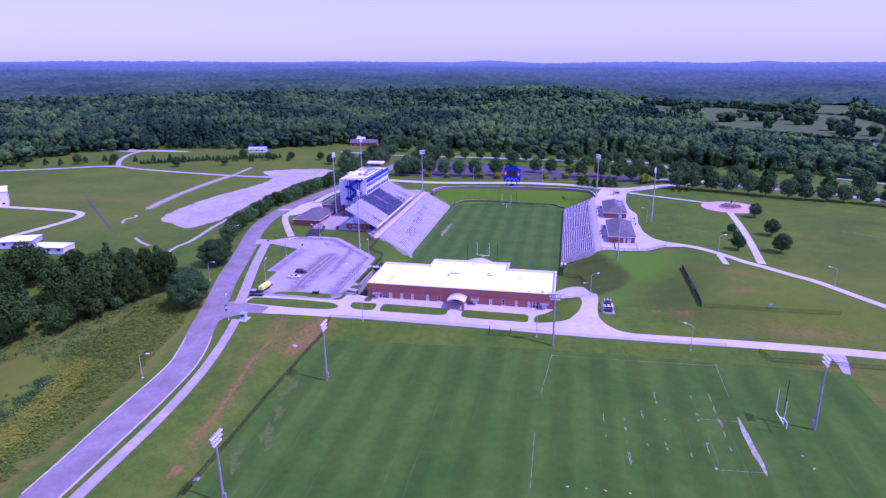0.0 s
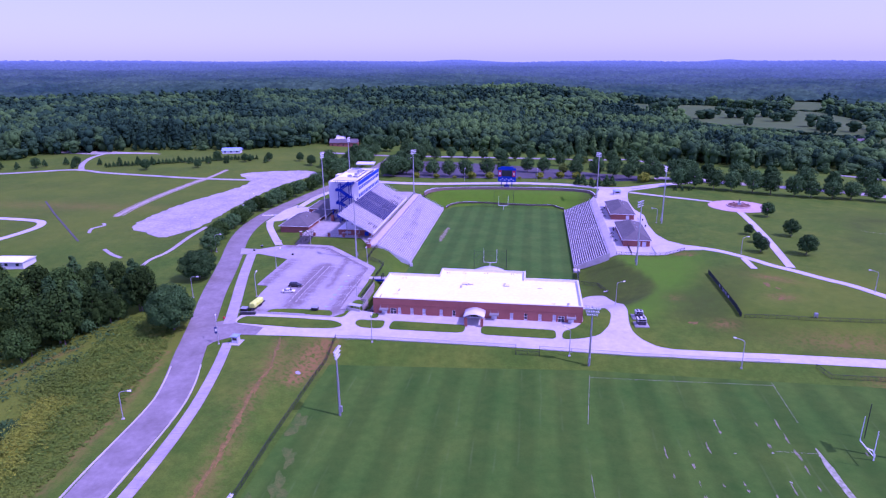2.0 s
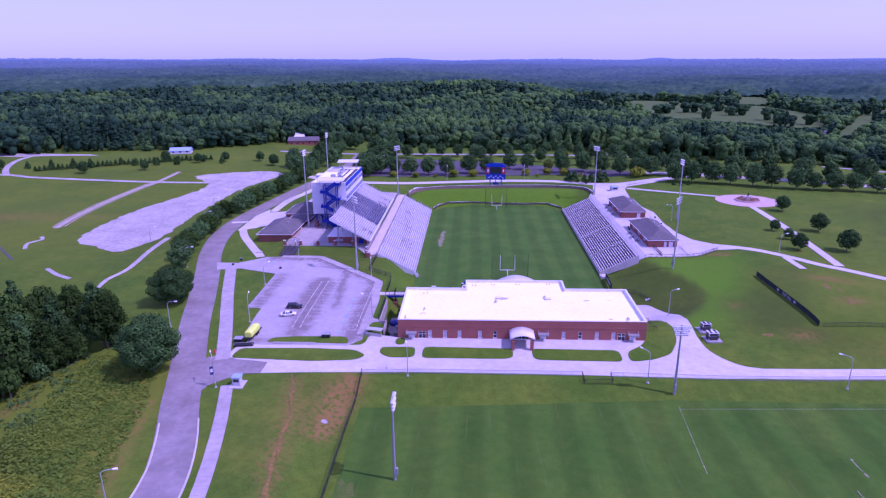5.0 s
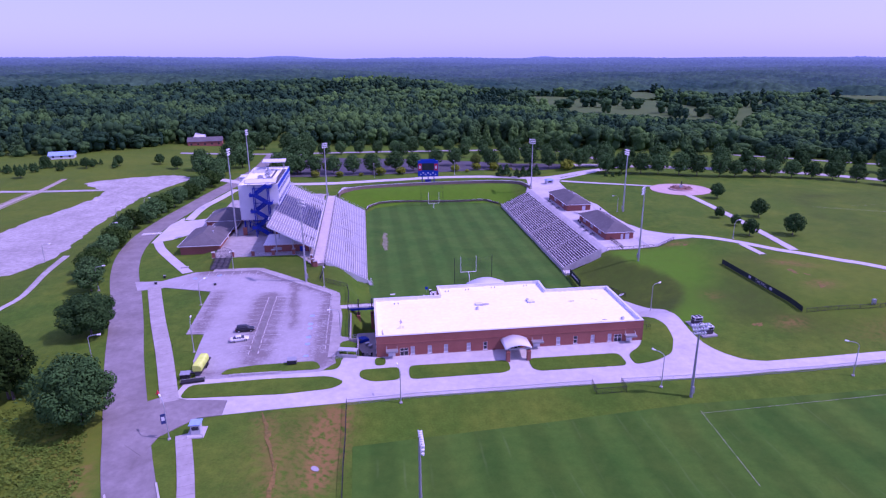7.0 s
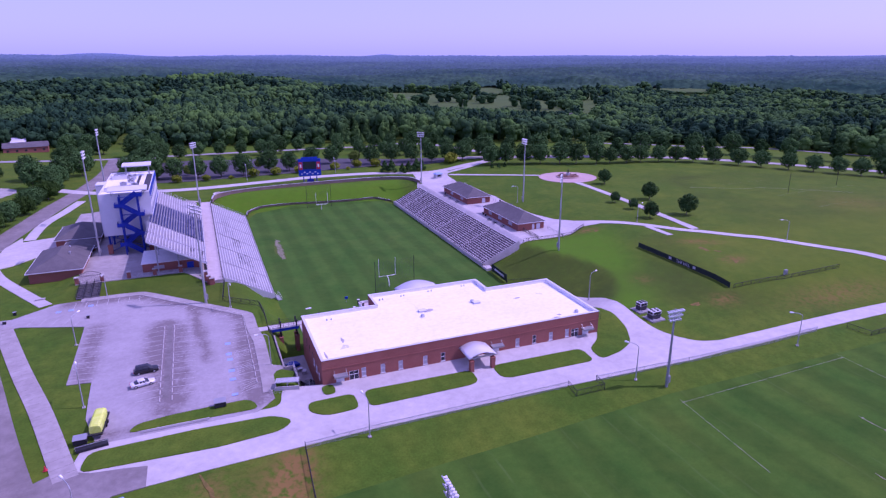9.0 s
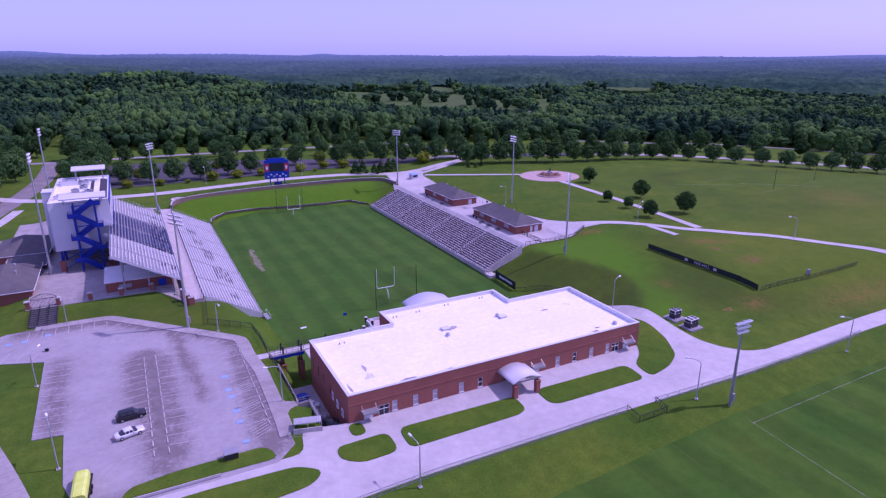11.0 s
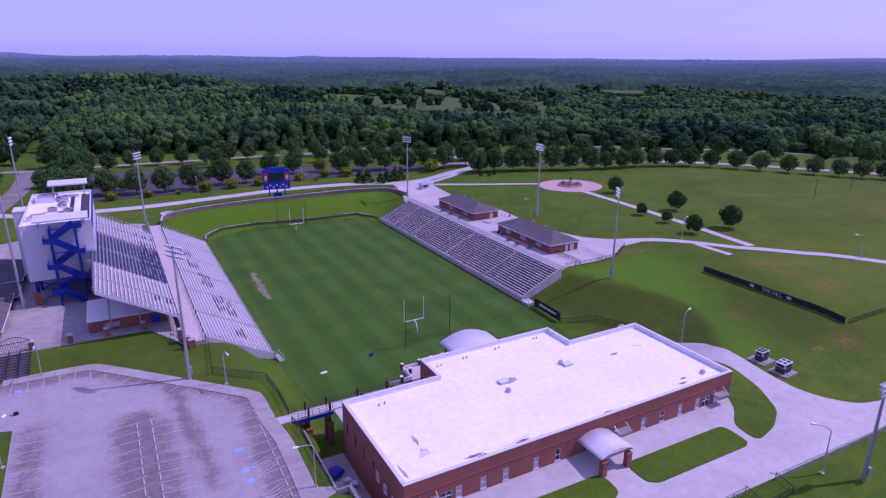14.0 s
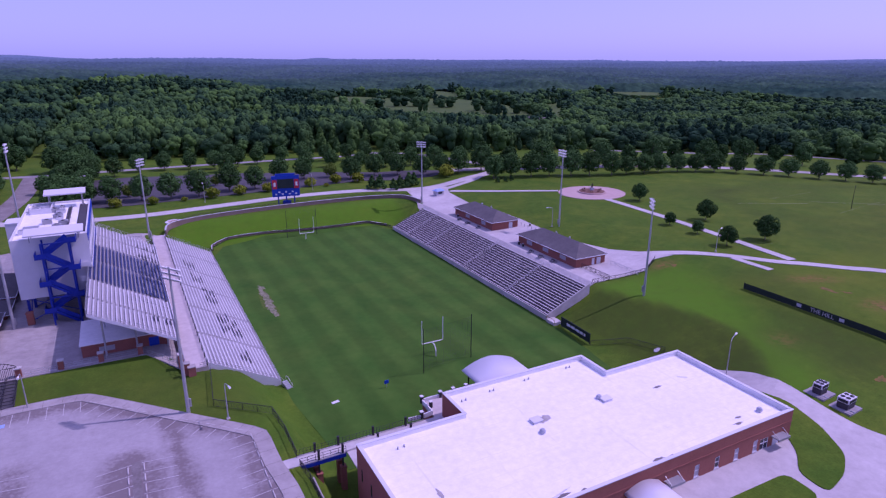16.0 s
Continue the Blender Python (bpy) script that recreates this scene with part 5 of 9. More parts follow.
part("blue_fascia", Geo().box(TX + 0.01, TY0, 18.7, TX + 0.12, TY1, ZT + 0.5).box(TX + 0.01, TY0, 10.9, TX + 0.1, TY1, 11.9), "blue_panel", tw, "blue band along the press box front")
part("floor_slab", Geo().box(-TX + 0.3, TY0 + 0.3, ZB, TX - 0.3, TY1 - 0.3, ZB + 0.3), "grey_metal", tw)
part("roof", Geo().box(-TX + 0.3, TY0 + 0.3, ZT - 0.4, TX - 0.3, TY1 - 0.3, ZT - 0.1), "membrane", tw, "pale flat roof")
part("parapet", Geo().box(-TX, TY0, ZT, TX, TY0 + 0.4, ZT + 0.4).box(-TX, TY0 + 0.4, ZT, -TX + 0.4, TY1, ZT + 0.4).box(TX - 0.4, TY0 + 0.4, ZT, TX, TY1, ZT + 0.4).box(-TX + 0.4, TY1 - 0.4, ZT, TX - 0.4, TY1, ZT + 0.4), "white_panel", tw)
part("lift_shaft", Geo().box(-TX - 3.4, 22, 0, -TX - 0.02, 28, ZT - 0.6).box(-TX - 3.5, 21.9, ZT - 0.6, -TX - 0.02, 28.1, ZT - 0.3), "white_panel", tw, "white lift shaft on the back of the tower")
part("ledge", Geo().box(TX - 2.2, TY0 + 4, ZT - 0.1, TX - 0.5, TY1 - 6, ZT + 0.15), "tread_dark", tw)
for x in (-6.6, 6.0):
    for y in (1, 11, 21, 31, 41):
        part("leg", Geo().box(x - 0.3, y - 0.3, 0, x + 0.3, y + 0.3, ZB), "blue_steel", tw)
for y in (1, 11, 21, 31):
    part("cross_brace", Geo().beam((-6.6, y, 0.4), (6.0, y, ZB - 0.2), 0.2).beam((6.0, y, 0.4), (-6.6, y, ZB - 0.2), 0.2), "blue_steel", tw)
    part("side_brace", Geo().beam((-6.6, y, 0.4), (-6.6, y + 10, ZB - 0.2), 0.2), "blue_steel", tw)
    part("side_brace", Geo().beam((6.0, y + 10, 0.4), (6.0, y, ZB - 0.2), 0.2), "blue_steel", tw)
for x in (-6.6, 6.0):
    part("brick_pier", Geo().box(x - 0.7, -1.3, 0, x + 0.7, 0.1, 3.0).box(x - 0.8, -1.4, 3.0, x + 0.8, 0.2, 3.2), "brick", tw)
# roof canopies and plant
for y0, y1, x0, x1, z in ((-2.0, 2.6, -4.8, 7.2, 21.8), (34.0, 38.5, -3.0, 7.2, 24.2)):
    can = part("roof_canopy", Geo().add([(x0, y0, z), (x1, y0, z), (x1, y1, z + 0.7), (x0, y1, z + 0.7), (x0, y0, z - 0.35), (x1, y0, z - 0.35), (x1, y1, z + 0.35), (x0, y1, z + 0.35)],
                                            [(0, 1, 2, 3), (7, 6, 5, 4), (0, 4, 5, 1), (1, 5, 6, 2), (2, 6, 7, 3), (3, 7, 4, 0)]), "coping", tw, "pale metal canopy above the roof")
    for lx, ly, lz in ((x0 + 1, y1 - 0.6, z + 0.4), (x1 - 1.2, y1 - 0.6, z + 0.4), (x0 + 1, y0 + 0.4, z - 0.2), (x1 - 1.2, y0 + 0.4, z - 0.2)):
        part("canopy_leg", Geo().box(lx, ly, ZT - 0.1, lx + 0.2, ly + 0.2, lz), "grey_metal", can)
rng = random.Random(5)
for k in range(9):
    x, y = rng.uniform(-1.5, 2.6), 10 + 3.2 * k + rng.uniform(-0.8, 0.8)
    unit = thing("roof_unit", "small grey air handling unit on the press box roof", "air conditioner", (-78.3 + x, -12 + y, 28.5), group="roof units")
    s = rng.uniform(0.6, 1.1)
    part("casing", Geo().box(-s, -s * 0.7, 0, s, s * 0.7, s * 1.1), "grey_metal", unit)
    part("fan_grille", Geo().tube((0, 0, s * 1.1), (0, 0, s * 1.1 + 0.08), s * 0.5, s * 0.5, 10), "black_metal", unit)
for x, y, w, d, h in ((-4.5, 12, 3.6, 2.4, 0.5), (1.0, 29, 2.2, 3.0, 0.7), (-5.5, 33, 2.8, 2.0, 0.9), (4.6, 6, 1.6, 2.2, 0.4), (-0.5, 5.5, 5.0, 0.7, 0.35), (-3.9, 7.5, 5.6, 1.6, 1.0), (-3.6, 36.5, 5.4, 3.6, 1.1), (1.2, 22, 1.5, 4.6, 0.6)):
    hatch = thing("roof_curb", "low grey curb box on the press box roof", "roof box", (-78.3 + x, -12 + y, 28.5), group="roof boxes")
    part("curb", Geo().box(-w / 2, -d / 2, 0, w / 2, d / 2, h), "white_panel", hatch)
    part("cover", Geo().box(-w / 2 + 0.15, -d / 2 + 0.15, h, w / 2 - 0.15, d / 2 - 0.15, h + 0.08), "grey_metal", hatch, "dull grey metal cover")
duct = thing("roof_duct", "dark pipe run along the press box roof", "duct", (-78.3, -12, 28.5))
part("pipe", Geo().tube((3.4, 4, 0.4), (3.4, 33, 0.4), 0.22, 0.22, 8), "tread_dark", duct)
part("walk_mat", Geo().box(2.5, 4.5, 0.0, 3.1, 35, 0.05).box(5.2, 3.5, 0.0, 6.5, 38, 0.07), "tread_dark", duct, "dark walkway mat")
for k in range(6):
    part("support", Geo().box(3.2, 4.5 + 5.4 * k, 0, 3.6, 4.8 + 5.4 * k, 0.2), "grey_metal", duct)
scr = thing("roof_screen", "low pale screen wall around roof plant", "screen wall", (-82, 21, 28.5))
part("panel", Geo().box(-2.5, -4, 0, -2.3, 4, 1.4).box(-2.3, -4, 0, 2.3, -3.8, 1.4).box(-2.3, 3.8, 0, 2.3, 4, 1.4).box(2.3, -4, 0, 2.5, 4, 1.4), "white_panel", scr)
# blue stair tower on the south face
stair = thing("stair_tower", "blue steel open stair tower on the press box", "stairs", (-77.2, -12, 8.4))
for x in (-2.6, 2.9):
    for y in (-0.5, -4.0):
        part("post", Geo().box(x - 0.18, y - 0.18, 0, x + 0.18, y + 0.18, 20.2), "blue_steel", stair)
for k in range(6):
    z0, z1 = 0.2 + 3.3 * k, 0.2 + 3.3 * (k + 1)
    xa, xb = (-2.2, 2.5) if k % 2 else (2.5, -2.2)
    fl = Geo()
    for y in (-0.9, -2.2) if k % 2 else (-2.4, -3.7):
        fl.beam((xa, y, z0), (xb, y, z1), 0.12, 0.6)
    ys_ = (-2.2, -0.9) if k % 2 else (-3.7, -2.4)
    for j in range(14):
        u = j / 14
        x, z = mix(xa, xb, u), mix(z0, z1, u)
        fl.box(x - 0.17, ys_[0], z, x + 0.17, ys_[1], z + 0.06)
    part("flight", fl, "blue_steel", stair)
    part("flight_rail", Geo().beam((xa, ys_[0], z0 + 1.1), (xb, ys_[0], z1 + 1.1), 0.1, 0.9), "blue_steel", stair)
    xl = xb + (0.8 if xb > 0 else -0.8)
    part("landing", Geo().box(xl - 1.2, -4.2, z1 - 0.2, xl + 1.2, -0.3, z1).box(xl - 1.2, -4.25, z1, xl + 1.2, -4.15, z1 + 1.1).box(xl + (1.1 if xb > 0 else -1.2), -4.15, z1, xl + (1.2 if xb > 0 else -1.1), -0.3, z1 + 1.1), "blue_steel", stair)
for z in (7, 14, 20):
    part("tie", Geo().beam((-2.6, -4, z), (2.9, -4, z), 0.25), "blue_steel", stair)
# concourse ends of the tower: pale balconies between stair and stand
for z in (3.6, 7.4, 10.9, 14.4):
    tagged(part("balcony", Geo().box(-73.0, -14.0, 7 + z, -70.6, -12.05, 7 + z + 0.25).box(-73.0, -14.1, 7 + z, -70.6, -14.0, 7 + z + 1.2), "white_panel", None, "pale balcony of the press box stairs"), category="balcony")


# ---------- hip-roofed brick buildings ----------
def hip_house(name, label, x0, y0, x1, y1, zf, ze, zr, over=0.7, doors=(), vents=(), hip=0.5):
    hs = thing(name, label, "building", ((x0 + x1) / 2, (y0 + y1) / 2, zf))
    a, b = (x1 - x0) / 2, (y1 - y0) / 2
    h = ze - zf
    g = Geo().box(-a, -b, -0.6, a, -b + 0.3, h).box(-a, b - 0.3, -0.6, a, b, h).box(-a, -b + 0.3, -0.6, -a + 0.3, b - 0.3, h).box(a - 0.3, -b + 0.3, -0.6, a, b - 0.3, h)
    part("wall", g, "brick", hs)
    ao, bo = a + over, b + over
    r = max(0.1, bo - ao) if bo > ao else 0.0
    q = max(0.1, ao - bo) if ao > bo else 0.0
    top = [(-q, -r, zr - zf), (q, -r, zr - zf), (q, r, zr - zf), (-q, r, zr - zf)]
    eave = [(-ao, -bo, h), (ao, -bo, h), (ao, bo, h), (-ao, bo, h)]
    part("roof", Geo().add(eave + top + [(x, y, z - 0.2) for x, y, z in eave], [(0, 1, 5, 4), (1, 2, 6, 5), (2, 3, 7, 6), (3, 0, 4, 7), (4, 5, 6, 7), (8, 11, 10, 9), (0, 8, 9, 1), (1, 9, 10, 2), (2, 10, 11, 3), (3, 11, 8, 0)]), "shingle", hs, "grey shingled hip roof")
    part("gutter", Geo().box(-ao - 0.1, -bo - 0.1, h - 0.15, ao + 0.1, -bo + 0.02, h + 0.05).box(-ao - 0.1, bo - 0.02, h - 0.15, ao + 0.1, bo + 0.1, h + 0.05).box(-ao - 0.1, -bo + 0.02, h - 0.15, -ao + 0.02, bo - 0.02, h + 0.05).box(ao - 0.02, -bo + 0.02, h - 0.15, ao + 0.1, bo - 0.02, h + 0.05), "white_panel", hs)
    for side, u, w in doors:
        if side == "s":
            part("door", Geo().box(u - w / 2, -b - 0.06, 0.1, u + w / 2, -b - 0.003, 2.3), "white_panel", hs)
        elif side == "w":
            part("serving_hatch", Geo().box(-a - 0.06, u - w / 2, 1.0, -a - 0.003, u + w / 2, 2.3), "window_pale", hs)
        else:
            part("door", Geo().box(a + 0.003, u - w / 2, 0.1, a + 0.06, u + w / 2, 2.3), "white_panel", hs)
    for x, y in vents:
        v = part("roof_vent", Geo().tube((x, y, h), (x, y, h + 2.6), 0.18, 0.18, 8).tube((x, y, h + 2.6), (x, y, h + 2.9), 0.35, 0.25, 8), "galvanised", hs)
    return hs


hip_house("concession_building", "low brick concession building with a grey hip roof", 58.5, -36.9, 70, -6, 7.1, 10.2, 13.2, doors=[("s", 1.0, 1.0), ("s", 3.2, 1.6), ("w", -9, 3), ("w", 0, 3), ("w", 9, 3)], vents=[(1.5, -3), (1.5, 4)])
hip_house("restroom_building", "low brick restroom building with a grey hip roof", 58.5, 11.5, 70, 40, 7.1, 10.2, 13.2, doors=[("s", 2.5, 1.6), ("w", -8, 3), ("w", 4, 3)], vents=[(1.5, -2), (1.5, 5)])
hip_house("locker_building", "brick building with a grey hip roof beside the home stand", -105.5, -31.5, -91.3, -7, 7.1, 10.4, 13.6, doors=[("e", 4, 2)], vents=[(3, -2), (2, 5)])
hip_house("ticket_building", "small brick building with a grey hip roof", -100, -6.5, -90.5, 4, 7.1, 9.8, 11.8)
hip_house("gatehouse_building", "brick building with a broad grey hip roof", -104, 4.5, -90.2, 24, 7.1, 10.6, 13.8, doors=[("w", 3, 3)])


# ---------- trees ----------
def leaf_cloud(rs, centres, radii, count, size, outward=0.82, up=0.25):
    """Small leaf sprays (quads) spread through clumps."""
    w = np.array([r[0] * r[1] for r in radii])
    pick = rs.choice(len(centres), count, p=w / w.sum())
    d = rs.normal(size=(count, 3))
    d /= np.linalg.norm(d, axis=1)[:, None]
    c, r = np.array(centres)[pick], np.array(radii)[pick]
    p = c + d * r * (rs.uniform(0.72, 1.03, count)[:, None])
    nrm = outward * d + (1 - outward) * rs.normal(size=(count, 3)) + (0, 0, up)
    nrm /= np.linalg.norm(nrm, axis=1)[:, None]
    a = np.cross(nrm, rs.normal(size=(count, 3)))
    a /= np.linalg.norm(a, axis=1)[:, None]
    b = np.cross(nrm, a)
    s = (size * rs.uniform(0.6, 1.25, count))[:, None]
    bend = nrm * s * 0.25
    v = np.stack([p - a * s - bend, p - b * s * 0.6, p + a * s - bend, p + b * s * 0.6], 1).reshape(-1, 3)
    return v, np.arange(4 * count).reshape(-1, 4)


def tree_meshes(seed, h, r, count, size, shape="round", material="leaf"):
    """Trunk with limbs, and crown, of one tree h metres high and r wide."""
    rs, rg = np.random.RandomState(seed), random.Random(seed)
    g = Geo()
    t0 = h * (0.11 if shape != "cone" else 0.07)
    lean = Vector((rg.uniform(-0.2, 0.2), rg.uniform(-0.2, 0.2), 0))
    g.tube((0, 0, -0.4), lean + Vector((0, 0, t0 * 1.4)), 0.035 * h * 0.6, 0.025 * h * 0.6, 8)
    g.tube(lean + Vector((0, 0, t0 * 1.4)), lean * 2 + Vector((0, 0, h * 0.8)), 0.024 * h * 0.6, 0.006 * h, 7)
    cs, rr = [], []
    n = 22 if shape != "cone" else 12
    for k in range(n):
        a = 2.4 * k + rg.uniform(-0.3, 0.3)
        u = (k + 0.5) / n
        if shape == "cone":
            z, ring, s = mix(t0 + 0.08 * h, h * 0.93, u), r * 0.72 * (1 - u) ** 0.8, r * mix(0.55, 0.22, u)
        else:
            up = 2 * u - 1
            girth = math.sqrt(1 - up * up) * (1 - (0.28 if shape == "oval" else 0.12) * up)
            z, ring, s = mix(t0, h, 0.50) + up * 0.34 * (h - t0), r * 0.66 * girth * rg.uniform(0.85, 1.1), r * rg.uniform(0.30, 0.42)
        c = Vector((math.cos(a) * ring, math.sin(a) * ring, z))
        cs.append(tuple(c))
        rr.append((s, s, s * 0.9))
        if k % 3 == 0:
            g.tube(lean + Vector((0, 0, t0 + 0.55 * (z - t0))), c, 0.010 * h, 0.004 * h, 5)
    cs.append((0, 0, mix(t0, h, 0.5)))
    rr.append((r * 0.55, r * 0.55, (h - t0) * 0.36))
    v, f = leaf_cloud(rs, cs, rr, count, size)
    return g.mesh("trunk"), fast_mesh("crown", v, f, material, 4)


KINDS = {}


def kind_of(key, seed, h, r, count, size, shape, material="leaf"):
    t, c = tree_meshes(seed, h, r, count, size, shape, material)
    t.materials.append(M["bark"])
    KINDS[key] = (t, c)


kind_of("maple", 1, 9.0, 4.1, 3000, 0.30, "round")
kind_of("maple_b", 2, 9.4, 3.9, 3000, 0.30, "oval")
kind_of("oak", 3, 12.0, 6.5, 3200, 0.45, "round", "leaf_wood")
kind_of("oak_b", 4, 13.0, 6.0, 3200, 0.45, "oval", "leaf_wood")
kind_of("wood_maple", 13, 13.0, 4.6, 3000, 0.40, "oval", "leaf_wood")
kind_of("wood_pine", 14, 15.0, 4.4, 2600, 0.42, "cone", "leaf_dark")
kind_of("big_oak", 9, 12.0, 6.5, 15000, 0.25, "round", "leaf_dark")
kind_of("pear", 5, 8.0, 2.9, 1700, 0.42, "oval", "leaf_dark")
kind_of("pine", 6, 7.0, 2.6, 1100, 0.36, "cone", "leaf_dark")
kind_of("yellow_maple", 12, 8.0, 3.9, 1900, 0.36, "round", "leaf_yellow")
kind_of("shrub", 7, 2.2, 1.6, 420, 0.26, "round", "brush_leaf")
kind_of("magnolia", 8, 8.6, 3.9, 2600, 0.33, "oval", "leaf_dark")


def plant(name, key, x, y, scale, label, group, rz=None, sz=1.0):
    z = ground(x, y)
    ob = thing(name, label, "shrub" if name == "shrub" else "tree", (x, y, z - 0.05), group=group)
    ob.rotation_euler = (0, 0, random.uniform(0, 6.28) if rz is None else rz)
    ob.scale = (scale, scale, scale * sz)
    t, c = KINDS[key]
    for nm, me in (("trunk", t), ("crown", c)):
        o = new(nm, me)
        o.parent = ob
    return ob


random.seed(11)
ROADSIDE = "broad leafy green shade tree beside the road"
plant("shade_tree", "big_oak", -96.0, -142.5, 1.32, "large dark green shade tree beside the road", "roadside trees")
plant("shade_tree", "big_oak", -110.5, -100, 1.25, ROADSIDE, "roadside trees", sz=0.78)
for k in range(19):
    y = -66 + 9.6 * k
    x = float(np.interp(y, [-86, -45, 0, 50, 120], [-119, -131, -136, -130.5, -118.5])) + random.uniform(-1.2, 1.2)
    plant("shade_tree", ("maple", "maple_b", "oak")[k % 3], x, y, (1.2, 1.22, 0.84)[k % 3] * random.uniform(0.9, 1.12), ROADSIDE, "roadside trees", sz=0.84)
for x, y, s in ((136.5, 15.6, 0.95), (116.4, -20, 0.62), (134.4, -21, 1.0), (112.8, -47.8, 0.85), (130, -49.2, 1.08), (116, -33, 0.6)):
    plant("lawn_tree", "magnolia", x, y, s, "dark green rounded young tree on the lawn", "lawn trees")
for k in range(24):
    x = 108 + 9.9 * k
    y = float(np.interp(x, [104, 133, 161, 208, 230, 254, 277, 300, 345], [90, 84, 70, 60, 51, 30, 8, -9, -42]))
    big = k < 7
    plant("road_tree", ("maple", "maple_b", "maple")[k % 3], x + random.uniform(-1, 1), y + random.uniform(-1, 1), (1.52 if big else 1.42) * random.uniform(0.92, 1.06), "rounded green tree in a row along the road", "road tree row", sz=1.0 if big else 0.86)
for k in range(15):
    u = k / 14
    x = mix(112, 352, u)
    y = float(np.interp(x, [112, 190, 279, 330, 352], [112, 86, 78, 48, 18]))
    plant("road_tree", ("maple", "pear")[k % 2], x + random.uniform(-4, 4), y + random.uniform(-3, 3), random.uniform(1.4, 1.8), "rounded green tree in a row along the road", "road tree row")
FRONT_ROW = [(-67, 131), (-55, 128), (-43, 126), (-31, 126), (-16, 132), (-4, 131), (13, 152), (25, 148), (47, 135), (62, 139), (73, 133), (82, 120), (91, 115), (99, 110)]
MIDDLE_ROW = [(-78, 199), (-65, 202), (-53, 214), (-39, 215), (-25, 214), (-12, 209), (-8, 194), (2, 213), (15, 219), (31, 222), (47, 231), (57, 214), (70, 209), (79, 198), (92, 186), (104, 176)]
for row, tall in ((FRONT_ROW, 1.46), (MIDDLE_ROW, 1.34), ([(66, 172), (78, 162), (90, 152), (101, 143), (113, 134), (124, 127), (38, 190), (52, 184)], 1.3)):
    for k, (x, y) in enumerate(row):
        plant("lot_tree", ("maple", "maple_b", "maple_b")[k % 3], x, y, tall * random.uniform(0.9, 1.08), "green shade tree standing in the far parking lot", "parking lot trees", sz=0.98)
for x, y, s in ((39, 146, 1.05), (-60, 139, 0.8), (-20, 150, 0.7), (58, 200, 0.9)):
    plant("lot_tree", "yellow_maple", x, y, s, "light yellow-green young tree in the far parking lot", "parking lot trees")
for x, y, s in ((-66, 118.5, 2.0), (-51, 117.5, 1.7), (-26, 119, 2.4), (-13, 121, 2.2), (0, 122, 2.1), (22, 125, 2.1), (36, 128, 2.2), (47, 125, 2.4), (90, 107, 3.0), (-38, 118, 1.0), (8, 121, 0.9), (29, 121, 0.9), (57, 121, 1.0)):
    plant("shrub", "shrub", x, y, s, "rounded light green shrub beside the road", "road shrubs")
for k in range(62):
    x, y = random.uniform(-140, -74), random.uniform(118, 258)
    if off_line(x, y, [(-110, 112), (-107.5, 130), (-104, 165), (-104, 216)]) < 8.5:
        x += 17 if x > -106 else -17
    plant("grove_tree", ("maple", "maple_b", "maple_b")[k % 3], x, y, 1.25 * random.uniform(0.8, 1.1) * (1.0, 1.3, 0.95)[k % 3], "leafy green tree in the grove behind the stadium", "grove trees")
for x, y in ((50, 101.5), (55.4, 97.5), (60, 99.5), (65.2, 100.5), (69, 103), (47, 104)):
    plant("cedar", "pine", x, y, random.uniform(0.85, 1.15), "pointed dense evergreen tree", "cedars")
for x, y in ((104, 79), (108, 78), (113, 80)):
    plant("cedar", "pine", x, y, 0.45, "small pointed evergreen shrub", "cedars")
plant("road_tree", "magnolia", 110, 90, 1.45, "broad dark green tree beside the road", "road tree row")
for k in range(17):
    x, y = -420 + 14.2 * k, 103 + 3.2 * k + random.uniform(-8, 8)
    plant("young_pine", "pine", x, y, random.uniform(0.7, 1.0), "small dark pine on the far lawn", "far lawn pines")
for x, y in ((-273, 114), (-236, 124), (-234.8, 152), (-209, 148), (-193, 157), (-170, 165), (-155, 150), (-338, 124), (-365, 114)):
    plant("young_pine", "magnolia", x, y, random.uniform(0.8, 1.05), "small rounded tree on the far lawn", "far lawn trees")
for k in range(42):
    u = k / 41
    plant("screen_cypress", "pine", mix(-310, -205, u), mix(120, 160, u) + random.uniform(-0.5, 0.5), random.uniform(0.5, 0.62), "dark narrow evergreen in a screening row", "screen row", sz=1.1)
# the woodland in the hollow
for k in range(76):
    x = random.uniform(-208, -115)
    y0 = float(np.interp(x, [-208, -160, -146, -131, -119, -114], [-204, -184, -174, -163, -146, -138]))
    y1 = float(np.interp(x, [-208, -170, -150, -128, -114], [-120, -114, -100, -109, -130]))
    plant("woodland_tree", ("oak", "oak_b", "wood_maple", "wood_pine")[k % 4], x, mix(y0, y1, random.random()), random.uniform(0.55, 1.3), "tall leafy woodland tree in the hollow", "hollow woodland", sz=random.uniform(1.0, 1.3))
for k in range(12):
    x = random.uniform(-280, -208)
    plant("woodland_tree", ("oak", "oak_b")[k % 2], x, random.uniform(-220, -122), random.uniform(0.9, 1.3), "tall leafy woodland tree in the hollow", "hollow woodland")


def scrub(name, seed, n, where, size, height, material, label, many=13):
    """Low brush: many small sprays in tufts on the ground."""
    rs = np.random.RandomState(seed)
    cs, rr = [], []
    while len(cs) < n:
        p = where(rs)
        if p:
            s = rs.uniform(0.4, 1.0) * height
            cs.append((p[0], p[1], ground(*p) + 0.25 * s))
            rr.append((s * rs.uniform(1.1, 1.7), s * rs.uniform(1.1, 1.7), s * 0.6))
    v, f = leaf_cloud(rs, cs, rr, n * many, size, 0.5, 1.7)
    return tagged(new(name, fast_mesh(name, v, f, material, 4)), label, "brush", kind="stuff")


